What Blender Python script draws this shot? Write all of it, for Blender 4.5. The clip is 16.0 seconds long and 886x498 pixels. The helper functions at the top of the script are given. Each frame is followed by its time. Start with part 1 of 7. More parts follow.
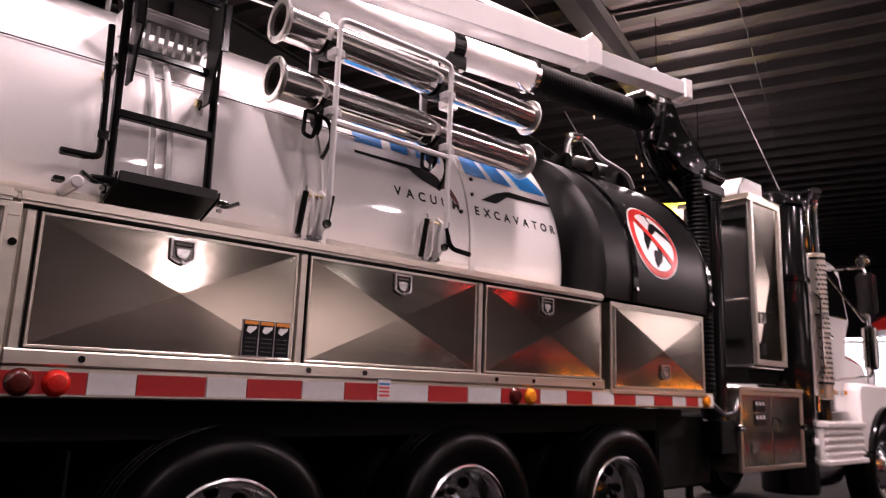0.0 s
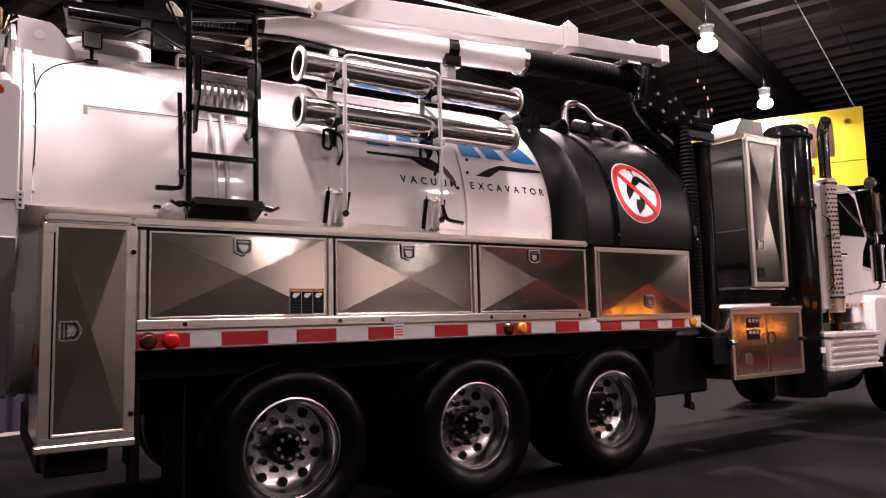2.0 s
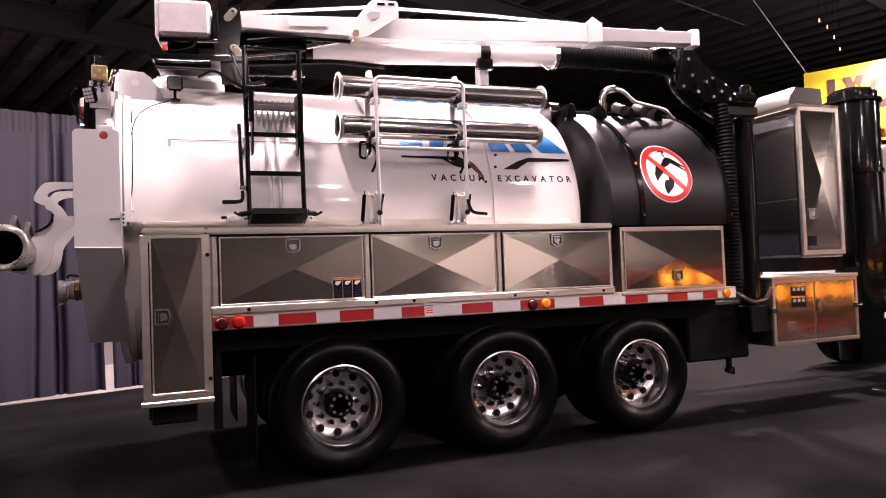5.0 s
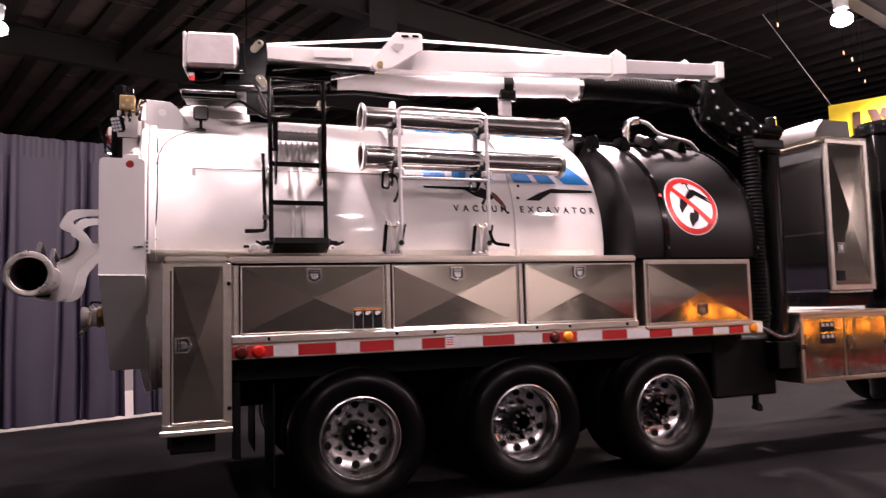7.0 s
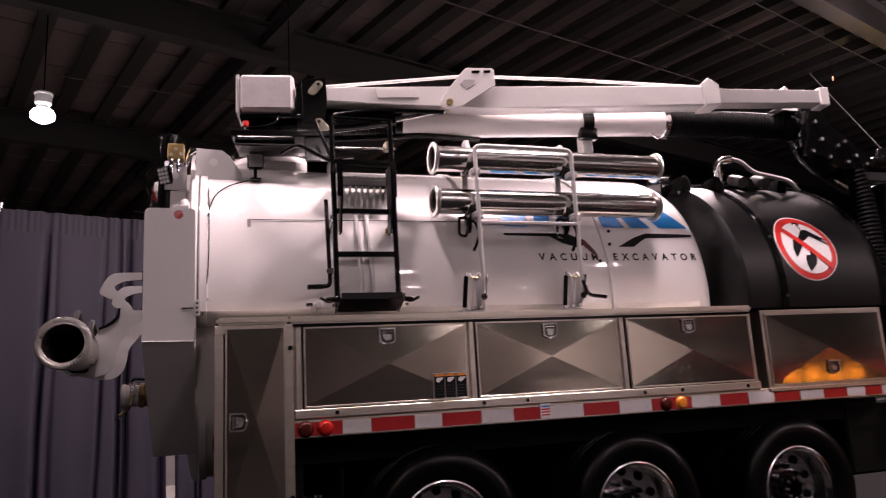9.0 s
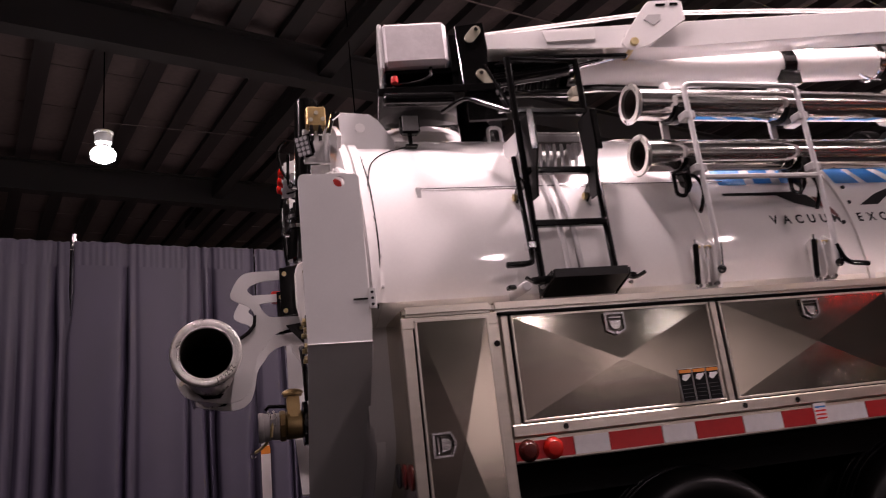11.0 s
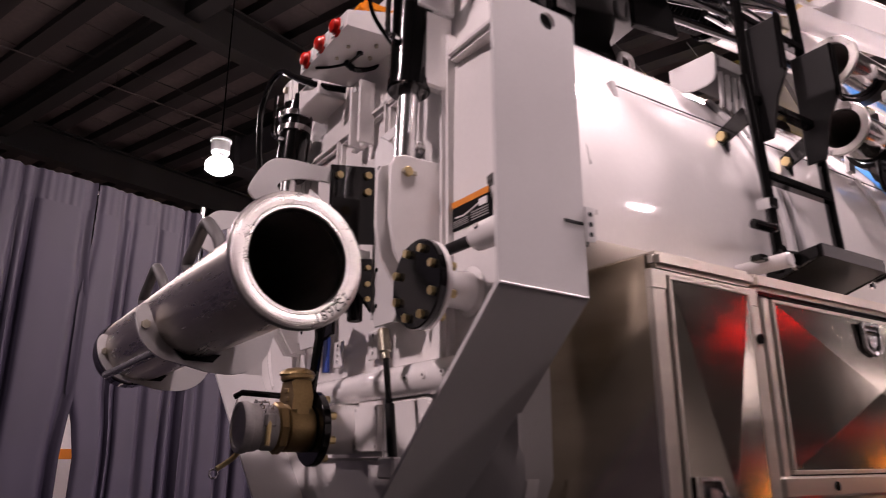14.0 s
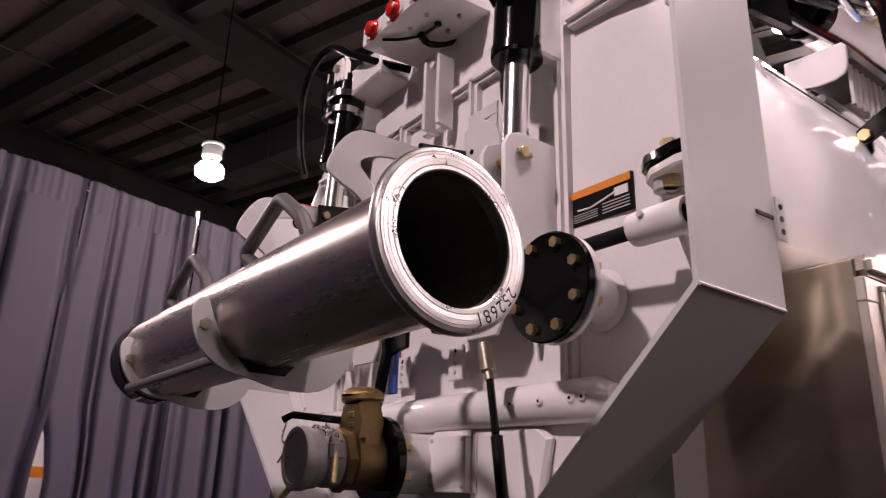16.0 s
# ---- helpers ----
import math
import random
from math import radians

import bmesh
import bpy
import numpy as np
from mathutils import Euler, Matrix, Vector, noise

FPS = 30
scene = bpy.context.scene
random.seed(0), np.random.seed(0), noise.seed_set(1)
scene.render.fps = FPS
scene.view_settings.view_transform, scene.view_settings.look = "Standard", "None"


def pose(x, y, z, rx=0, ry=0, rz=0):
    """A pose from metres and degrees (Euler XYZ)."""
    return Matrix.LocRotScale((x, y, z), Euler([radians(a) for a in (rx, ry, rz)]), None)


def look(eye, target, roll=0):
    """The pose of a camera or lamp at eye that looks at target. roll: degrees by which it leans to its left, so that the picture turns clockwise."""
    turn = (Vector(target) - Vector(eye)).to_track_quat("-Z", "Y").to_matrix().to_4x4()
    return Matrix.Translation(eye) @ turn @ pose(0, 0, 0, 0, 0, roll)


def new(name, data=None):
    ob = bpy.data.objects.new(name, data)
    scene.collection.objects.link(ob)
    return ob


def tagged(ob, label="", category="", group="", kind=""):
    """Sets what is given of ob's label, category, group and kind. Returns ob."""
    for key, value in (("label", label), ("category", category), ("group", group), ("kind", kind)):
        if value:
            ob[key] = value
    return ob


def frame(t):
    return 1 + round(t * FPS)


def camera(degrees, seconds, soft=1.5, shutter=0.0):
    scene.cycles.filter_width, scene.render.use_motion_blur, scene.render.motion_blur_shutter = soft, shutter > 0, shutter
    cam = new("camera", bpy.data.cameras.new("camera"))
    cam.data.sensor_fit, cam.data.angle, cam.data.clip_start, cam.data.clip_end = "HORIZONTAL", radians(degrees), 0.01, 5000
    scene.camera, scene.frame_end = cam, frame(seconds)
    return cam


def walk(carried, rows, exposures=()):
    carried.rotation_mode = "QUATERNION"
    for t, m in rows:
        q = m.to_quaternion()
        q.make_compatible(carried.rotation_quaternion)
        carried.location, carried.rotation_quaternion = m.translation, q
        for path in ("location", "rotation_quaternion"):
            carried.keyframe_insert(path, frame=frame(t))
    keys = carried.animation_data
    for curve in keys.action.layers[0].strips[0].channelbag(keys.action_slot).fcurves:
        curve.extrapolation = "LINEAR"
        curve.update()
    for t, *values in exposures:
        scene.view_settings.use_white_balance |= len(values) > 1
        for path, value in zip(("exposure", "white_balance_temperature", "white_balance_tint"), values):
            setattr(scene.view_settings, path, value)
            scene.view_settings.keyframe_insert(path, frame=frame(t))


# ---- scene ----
cam = camera(63.5, 16.0, soft=1.0, shutter=0.5)
PATH = [
    (0, (-2.764, -2.827, 1.241), (-1.49, -1.332, 1.618), 2.1),
    (0.5, (-2.869, -3.119, 1.264), (-1.557, -1.637, 1.552), 1.5),
    (1, (-2.948, -3.476, 1.27), (-1.894, -1.814, 1.627), 1.0),
    (1.5, (-3.051, -3.86, 1.28), (-2.006, -2.177, 1.555), -0.6),
    (2, (-3.007, -4.109, 1.298), (-1.922, -2.439, 1.487), -1.3),
    (2.5, (-2.924, -4.369, 1.319), (-1.958, -2.623, 1.448), -1.6),
    (3, (-2.939, -4.565, 1.355), (-2.001, -2.799, 1.393), -2.9),
    (3.5, (-2.88, -4.744, 1.411), (-2.0, -2.948, 1.424), -2.7),
    (4, (-2.781, -4.935, 1.443), (-2.038, -3.079, 1.491), -2.2),
    (6.5, (-2.59, -5.319, 1.568), (-1.839, -3.467, 1.659), -2.2),
    (7, (-2.646, -5.161, 1.526), (-1.952, -3.291, 1.669), -1.5),
    (7.5, (-2.781, -4.897, 1.544), (-2.101, -3.036, 1.811), -1.3),
    (8, (-2.705, -4.75, 1.526), (-2.043, -2.911, 1.948), -2.4),
    (8.5, (-2.647, -4.576, 1.473), (-1.994, -2.738, 1.913), -3.1),
    (9, (-2.736, -4.355, 1.393), (-2.133, -2.487, 1.775), -3.3),
    (9.5, (-2.952, -4.052, 1.364), (-2.359, -2.194, 1.804), -4.1),
    (10, (-3.11, -3.71, 1.284), (-2.599, -1.849, 1.81), -6.8),
    (12.5, (-3.809, -2.136, 1.346), (-3.111, -0.318, 1.801), -3.7),
    (13, (-3.964, -1.814, 1.365), (-3.012, -0.126, 1.862), -1.6),
    (13.5, (-4.053, -1.455, 1.353), (-3.039, 0.175, 1.912), -0.6),
    (14, (-4.138, -1.148, 1.361), (-3.068, 0.444, 1.927), -0.1),
    (14.5, (-4.276, -0.872, 1.413), (-3.164, 0.685, 1.995), 1.1),
    (15, (-4.306, -0.698, 1.414), (-3.148, 0.816, 2.021), 2.3),
    (15.5, (-4.26, -0.628, 1.411), (-3.076, 0.86, 2.03), 1.9),
    (16, (-4.215, -0.603, 1.403), (-3.094, 0.928, 2.033), 1.6),
]
STOPS = [(0, 0.25), (0.5, 0.33), (1.5, 0.12), (2.5, 0.5), (3.5, 0.75), (4, 0.75), (7, 0.55), (8, 0.0), (8.5, -0.2), (10, -0.4), (12.5, 0.32), (13.5, 0.26), (14.5, 0.28), (16, 0.36)]
walk(cam, [(t, look(eye, target, roll)) for t, eye, target, roll in PATH], exposures=STOPS)

# ---- world and lamps ----
world = bpy.data.worlds.new("hall_air")
scene.world = world
world.use_nodes = True
world.node_tree.nodes["Background"].inputs[0].default_value = (0.6, 0.48, 0.5, 1)
world.node_tree.nodes["Background"].inputs[1].default_value = 0.02

LAMP_COLOUR = (1.0, 0.765, 0.795)
# high-bay lamps hung under the roof: (x, y, z, watts down, watts of a fill light added above for the deck)
HIGH_BAYS = [
    (9.9, 5.2, 7.2, 2600, 290), (14.9, 7.1, 7.15, 2000, 290), (3.7, 3.0, 7.3, 3600, 140), (1.0, -0.4, 7.4, 2900, 0), (-2.7, -0.6, 7.4, 950, 0), (-9.2, 0.2, 7.4, 1900, 0),
    (-5.7, 9.2, 6.8, 700, 0), (-1.4, 8.9, 5.8, 1300, 0),
    # from x = 12.5 on: unseen lamps added to brighten reflections in the metal
    (2.0, -9.7, 7.4, 680, 0), (7.0, -7.15, 7.4, 880, 0), (-4.0, -12.2, 7.4, 800, 0), (5.5, -19.2, 7.4, 2600, 0), (12.5, -21.5, 7.4, 3600, 0), (15.2, -5.6, 7.4, 2600, 0), (20.5, -9.0, 7.4, 1500, 0),
]
for lx, ly, lz, watts, up in HIGH_BAYS:
    data = bpy.data.lights.new("high_bay_light", "SPOT")
    data.energy, data.color, data.shadow_soft_size = watts, LAMP_COLOUR, 0.4 if lx == 1.0 else 0.24  # widened over the tank to soften the boom's shadow
    data.spot_size, data.spot_blend = radians(158), 0.35
    new("high_bay_light", data).location = (lx, ly, lz - 0.32)
    # added point light above the lamp, in place of bounce on the roof deck
    if up:
        data = bpy.data.lights.new("deck_fill_light", "POINT")
        data.energy, data.color, data.shadow_soft_size = up, LAMP_COLOUR, 0.1
        new("deck_fill_light", data).location = (lx, ly, lz + 0.4)


# ---- materials ----
def nodes_of(name):
    m = bpy.data.materials.new(name)
    m.use_nodes = True
    return m, m.node_tree.nodes, m.node_tree.links, m.node_tree.nodes["Principled BSDF"]


def surface(name, colour, rough=0.5, metal=0.0, vary=0.12, scale=6.0, fine=90.0, bump=0.05, coat=0.0, spec=0.5, stretch=(1, 1, 1), rough_vary=0.15):
    """A painted, rubber, cloth or metal surface: colour drift and stains at two scales, uneven gloss, fine relief."""
    m, n, l, b = nodes_of(name)
    tc, mp = n.new("ShaderNodeTexCoord"), n.new("ShaderNodeMapping")
    mp.inputs["Scale"].default_value = stretch
    l.new(tc.outputs["Object"], mp.inputs["Vector"])
    n1, n2 = n.new("ShaderNodeTexNoise"), n.new("ShaderNodeTexNoise")
    for node, s in ((n1, scale), (n2, fine)):
        node.inputs["Scale"].default_value, node.inputs["Detail"].default_value = s, 5
        l.new(mp.outputs["Vector"], node.inputs["Vector"])
    ramp = n.new("ShaderNodeValToRGB")
    dark = tuple(c * (1 - vary) for c in colour)
    light = tuple(min(1, c * (1 + vary * 0.6)) for c in colour)
    ramp.color_ramp.elements[0].color, ramp.color_ramp.elements[1].color = (*dark, 1), (*light, 1)
    ramp.color_ramp.elements[0].position, ramp.color_ramp.elements[1].position = 0.3, 0.7
    mix = n.new("ShaderNodeMath")
    mix.operation = "MULTIPLY_ADD"
    mix.inputs[1].default_value, mix.inputs[2].default_value = 0.35, 0.0
    l.new(n2.outputs["Fac"], mix.inputs[0])
    add = n.new("ShaderNodeMath")
    add.operation = "MULTIPLY_ADD"
    add.inputs[1].default_value = 0.65
    l.new(n1.outputs["Fac"], add.inputs[0])
    l.new(mix.outputs[0], add.inputs[2])
    l.new(add.outputs[0], ramp.inputs["Fac"])
    l.new(ramp.outputs["Color"], b.inputs["Base Color"])
    mr = n.new("ShaderNodeMapRange")
    mr.inputs["To Min"].default_value = max(0.02, rough * (1 - rough_vary))
    mr.inputs["To Max"].default_value = min(1, rough * (1 + rough_vary))
    l.new(add.outputs[0], mr.inputs["Value"])
    l.new(mr.outputs[0], b.inputs["Roughness"])
    b.inputs["Metallic"].default_value = metal
    b.inputs["Specular IOR Level"].default_value = spec
    b.inputs["Coat Weight"].default_value = coat
    b.inputs["Coat Roughness"].default_value = 0.05
    if bump:
        bp = n.new("ShaderNodeBump")
        bp.inputs["Strength"].default_value, bp.inputs["Distance"].default_value = bump, 0.004
        l.new(n2.outputs["Fac"], bp.inputs["Height"])
        l.new(bp.outputs["Normal"], b.inputs["Normal"])
    return m


def glow(name, colour, power):
    m, n, l, b = nodes_of(name)
    b.inputs["Base Color"].default_value = (*colour, 1)
    b.inputs["Emission Color"].default_value = (*colour, 1)
    b.inputs["Emission Strength"].default_value = power
    return m


def brushed(m):
    """Brushing along the sheet: highlights smear upwards and downwards."""
    n, l = m.node_tree.nodes, m.node_tree.links
    tan = n.new("ShaderNodeTangent")
    tan.direction_type, tan.axis = "RADIAL", "Z"
    b = n["Principled BSDF"]
    b.inputs["Anisotropic"].default_value = 0.6
    b.inputs["Anisotropic Rotation"].default_value = 0.25
    l.new(tan.outputs["Tangent"], b.inputs["Tangent"])
    return m


WHITE = surface("white_paint", (0.73, 0.71, 0.7), 0.5, vary=0.05, scale=2.5, fine=60, bump=0.008, coat=1.0, spec=0.15)
SATIN = surface("white_satin", (0.57, 0.56, 0.56), 0.4, vary=0.05, scale=4, fine=120, bump=0.004, coat=0.6, spec=0.2)
GREY = surface("pale_grey_steel", (0.4, 0.385, 0.385), 0.36, vary=0.1, scale=6, fine=120, bump=0.04)
BLACK = surface("black_paint", (0.004, 0.004, 0.004), 0.11, vary=0.3, scale=5, fine=90, bump=0.012, spec=0.42)
BLACK_SATIN = surface("black_satin_paint", (0.0055, 0.0053, 0.0056), 0.4, vary=0.25, scale=4, fine=140, bump=0.03, spec=0.24)
CHASSIS = surface("chassis_black", (0.003, 0.003, 0.003), 0.65, vary=0.4, scale=5, fine=60, bump=0.1, spec=0.1)
RUBBER = surface("tyre_rubber", (0.003, 0.0028, 0.0028), 0.3, vary=0.3, scale=8, fine=120, bump=0.03, spec=0.13)
HOSE = surface("black_hose_rubber", (0.003, 0.003, 0.003), 0.6, vary=0.25, scale=8, fine=90, bump=0.1, spec=0.06)
ALU = brushed(surface("brushed_aluminium", (0.63, 0.585, 0.5), 0.12, 1.0, vary=0.08, scale=3, fine=160, bump=0.012, stretch=(1, 1, 8), rough_vary=0.35))
ALU_TRIM = surface("aluminium_trim", (0.7, 0.65, 0.57), 0.33, 1.0, vary=0.1, scale=4, fine=200, bump=0.05, stretch=(0.2, 1, 6), rough_vary=0.3)
POLISHED = surface("polished_aluminium", (0.92, 0.91, 0.9), 0.15, 1.0, vary=0.06, scale=9, fine=200, bump=0.02, rough_vary=0.5)
RIM = surface("bright_forged_rim", (0.93, 0.92, 0.92), 0.2, 1.0, vary=0.06, scale=9, fine=200, bump=0.02, rough_vary=0.4)
# aluminium in a darker tone than the trim
DARK_ALU = surface("dark_aluminium", (0.13, 0.125, 0.12), 0.3, 1.0, vary=0.15, scale=4, fine=160, bump=0.02, stretch=(1, 1, 6))
# polished steel darkened in colour, in place of what it would mirror
MIRROR_STEEL = surface("darkened_mirror_steel", (0.27, 0.26, 0.25), 0.1, 1.0, vary=0.1, scale=3, fine=120, bump=0.008, rough_vary=0.3)
TREAD = surface("bright_tread_plate", (0.72, 0.7, 0.68), 0.4, 0.45, vary=0.15, scale=12, fine=120, bump=0.1)
# latch recess: its shade is put into a darker metal colour
CUP = surface("shaded_latch_cup", (0.16, 0.15, 0.14), 0.22, 1.0, vary=0.3, scale=60, fine=200, bump=0.2)
CHROME = surface("chrome", (0.85, 0.85, 0.85), 0.06, 1.0, vary=0.04, scale=9, fine=160, bump=0.0)
STEEL = surface("stainless_tube", (0.6, 0.58, 0.56), 0.15, 1.0, vary=0.1, scale=5, fine=60, bump=0.012, stretch=(3, 1, 1), rough_vary=0.3)
TUBE = surface("dull_aluminium_tube", (0.58, 0.54, 0.49), 0.29, 1.0, vary=0.18, scale=5, fine=30, bump=0.003, stretch=(5, 0.5, 5), rough_vary=0.4)
# bore liner: the shade inside the tubes is put into its dark colour
TUBE_BORE = surface("shaded_tube_bore", (0.075, 0.066, 0.06), 0.55, vary=0.5, scale=14, fine=60, bump=0.2, stretch=(1, 0.3, 1))
CAST = surface("scratched_machined_ring", (0.68, 0.66, 0.63), 0.3, 1.0, vary=0.2, scale=26, fine=220, bump=0.03, rough_vary=0.4)
KEEPER = surface("dull_steel_keeper", (0.42, 0.39, 0.31), 0.4, 1.0, vary=0.2, scale=20, fine=120, bump=0.08)
CAP_GREY = surface("grey_cast_aluminium", (0.4, 0.38, 0.37), 0.42, 0.1, vary=0.2, scale=18, fine=120, bump=0.12)
DENTED = surface("dented_white_cover", (0.5, 0.47, 0.48), 0.45, vary=0.14, scale=9, fine=30, bump=0.25)
BRASS = surface("brass", (0.33, 0.235, 0.11), 0.42, 1.0, vary=0.25, scale=14, fine=120, bump=0.2)
ZINC = surface("yellow_zinc", (0.62, 0.5, 0.26), 0.3, 1.0, vary=0.2, scale=30, fine=120, bump=0.05)
RED = surface("red_reflector", (0.46, 0.016, 0.02), 0.3, vary=0.1, scale=30, fine=300, bump=0.1)
WHITE_REFL = surface("white_reflector", (0.75, 0.73, 0.74), 0.3, vary=0.08, scale=30, fine=300, bump=0.1)
SIGN_RED = surface("sign_red", (0.6, 0.03, 0.025), 0.3, vary=0.06, scale=10, bump=0.0)
SIGN_WHITE = surface("sign_white", (0.8, 0.79, 0.79), 0.3, vary=0.04, scale=10, bump=0.0)
INK = surface("black_vinyl", (0.006, 0.006, 0.007), 0.4, vary=0.2, scale=10, bump=0.0, spec=0.12)
DARK_RED = surface("dark_red_vinyl", (0.1, 0.014, 0.012), 0.35, vary=0.1, scale=10, bump=0.0)
BLUE = surface("blue_vinyl", (0.02, 0.23, 0.62), 0.35, vary=0.06, scale=8, bump=0.0)
ORANGE = surface("orange_print", (0.7, 0.24, 0.03), 0.4, vary=0.08, scale=20, bump=0.0)
LENS_RED = surface("red_lens", (0.45, 0.015, 0.01), 0.15, vary=0.1, scale=40, fine=300, bump=0.15)
LENS_DARK = surface("dark_red_lens", (0.06, 0.008, 0.006), 0.15, vary=0.1, scale=40, fine=300, bump=0.1)
LENS_DEEP = surface("deep_red_lens", (0.2, 0.01, 0.008), 0.18, vary=0.15, scale=40, fine=300, bump=0.1)
LENS_AMBER = surface("amber_lens", (0.75, 0.25, 0.02), 0.15, vary=0.1, scale=40, fine=300, bump=0.15)
LENS_CLEAR = surface("clear_lens", (0.6, 0.6, 0.62), 0.12, vary=0.15, scale=60, fine=300, bump=0.2)
SMOKED = surface("dull_smoked_lens", (0.1, 0.097, 0.097), 0.35, vary=0.25, scale=60, bump=0.1)
GREY_LENS = surface("smoked_lens", (0.12, 0.12, 0.125), 0.15, vary=0.2, scale=40, bump=0.1)
DRAPE = surface("grey_violet_drape", (0.0132, 0.011, 0.022), 0.62, vary=0.25, scale=3, fine=220, bump=0.2, spec=0.3, stretch=(1, 1, 0.6))
# for the unseen curtain that darkens reflections in the doors
CURTAIN = surface("grey_curtain", (0.13, 0.115, 0.115), 0.8, vary=0.2, scale=1, fine=60, bump=0.1, spec=0.1)
CARPET = surface("worn_black_floor", (0.0075, 0.007, 0.0076), 0.85, vary=0.95, scale=1.3, fine=14, bump=0.25, spec=0.06, rough_vary=0.1)
ROOF = surface("brown_roof_deck", (0.12, 0.094, 0.09), 0.7, vary=0.35, scale=0.5, fine=9, bump=0.05)
BEAM = surface("roof_steel", (0.016, 0.0138, 0.0135), 0.6, vary=0.2, scale=2, fine=20, bump=0.05)
PALE = surface("pale_wall", (0.55, 0.52, 0.5), 0.8, vary=0.15, scale=0.4, fine=30, bump=0.05)
ROD = surface("hard_chrome_rod", (0.9, 0.9, 0.9), 0.22, 1.0, vary=0.05, scale=9, fine=160, bump=0.0)
ALU_SHEET = surface("dull_aluminium_sheet", (0.6, 0.53, 0.41), 0.22, 1.0, vary=0.2, scale=2.5, fine=160, bump=0.015, stretch=(1, 1, 6), rough_vary=0.3)
LATCH = surface("chromed_latch", (0.9, 0.9, 0.9), 0.2, 1.0, vary=0.2, scale=60, fine=200, bump=0.3, rough_vary=0.4)
PURLIN = surface("dark_purlin_steel", (0.022, 0.018, 0.018), 0.6, vary=0.3, scale=2, fine=20, bump=0.05)
RED_BODY = surface("red_body_paint", (0.42, 0.02, 0.018), 0.25, vary=0.08, scale=3, fine=60, bump=0.02, coat=0.5)
HALL = surface("hall_wall", (0.03, 0.027, 0.03), 0.8, vary=0.2, scale=1, fine=30, bump=0.05)
YELLOW = surface("yellow_fabric", (0.8, 0.62, 0.02), 0.7, vary=0.06, scale=2, fine=200, bump=0.05)
BLUE_TIE = surface("blue_strap", (0.03, 0.07, 0.35), 0.5, vary=0.1, scale=20)
RUBBER_GREY = surface("grey_rubber_grip", (0.055, 0.052, 0.052), 0.55, vary=0.2, scale=20)
CONCRETE = surface("pale_concrete", (0.4, 0.37, 0.35), 0.7, vary=0.15, scale=0.8, fine=40, bump=0.1)
BULB = glow("lamp_bulb", (1.0, 0.9, 0.93), 30)
SCREEN = glow("lit_screen", (0.75, 0.8, 1.0), 3.0)
BROWN = surface("dark_brown_print", (0.06, 0.035, 0.03), 0.85, vary=0.1, scale=5, bump=0.0, spec=0.1)
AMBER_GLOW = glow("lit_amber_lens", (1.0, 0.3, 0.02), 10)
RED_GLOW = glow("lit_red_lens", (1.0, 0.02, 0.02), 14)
WARM_GLOW = glow("warm_small_bulb", (1.0, 0.55, 0.35), 0.6)


# ---- mesh helpers ----
ORIGIN = {}


def thing(name, loc, label, category, group="", kind=""):
    ob = new(name)
    ob.location = loc
    ORIGIN[ob.name] = Vector(loc)
    return tagged(ob, label, category, group, kind)


def finish(name, bm, material, origin, angle=35):
    bmesh.ops.recalc_face_normals(bm, faces=bm.faces)
    bmesh.ops.translate(bm, verts=bm.verts, vec=-origin)
    me = bpy.data.meshes.new(name)
    bm.to_mesh(me)
    bm.free()
    me.materials.append(material)
    me.shade_smooth()
    me.set_sharp_from_angle(angle=radians(angle))
    return me


def part(name, bm, material, parent, label="", angle=35):
    """Links a bmesh, made in world metres, as one mesh object under a thing or under a part."""
    o = ORIGIN[parent.name]
    ob = new(name, finish(name, bm, material, o, angle))
    ob.parent = parent
    ORIGIN[ob.name] = o
    return tagged(ob, label)


def single(name, bm, material, label, category, group="", kind="", angle=35):
    """A thing of one mesh; its origin lies at the middle of its base."""
    vs = [v.co for v in bm.verts]
    o = Vector(((min(v.x for v in vs) + max(v.x for v in vs)) / 2, (min(v.y for v in vs) + max(v.y for v in vs)) / 2, min(v.z for v in vs)))
    ob = new(name, finish(name, bm, material, o, angle))
    ob.location = o
    ORIGIN[ob.name] = o
    return tagged(ob, label, category, group, kind)


def box(a, b, bev=0.004, bm=None, seg=1):
    bm = bm or bmesh.new()
    a, b = Vector(a), Vector(b)
    m = Matrix.Translation((a + b) / 2) @ Matrix.Diagonal((*(abs(v) for v in (b - a)), 1))
    made = bmesh.ops.create_cube(bm, size=1, matrix=m)["verts"]
    if bev:
        edges = list({e for v in made for e in v.link_edges})
        bmesh.ops.bevel(bm, geom=edges, offset=min(bev, 0.45 * min(abs(v) for v in (b - a))), segments=seg, affect="EDGES")
    return bm


def frame_of(p0, p1):
    p0, p1 = Vector(p0), Vector(p1)
    return Matrix.Translation(p0) @ (p1 - p0).to_track_quat("Z", "X").to_matrix().to_4x4(), (p1 - p0).length


def cyl(p0, p1, r, seg=24, r2=None, bm=None, bev=0.0):
    bm = bm or bmesh.new()
    m, h = frame_of(p0, p1)
    r2 = r if r2 is None else r2
    if bev:
        return lathe([(0, 0), (r - bev, 0), (r, bev), (r2, h - bev), (r2 - bev, h), (0, h)], p0, p1, seg, bm)
    return lathe([(0, 0), (r, 0), (r2, h), (0, h)], p0, p1, seg, bm)


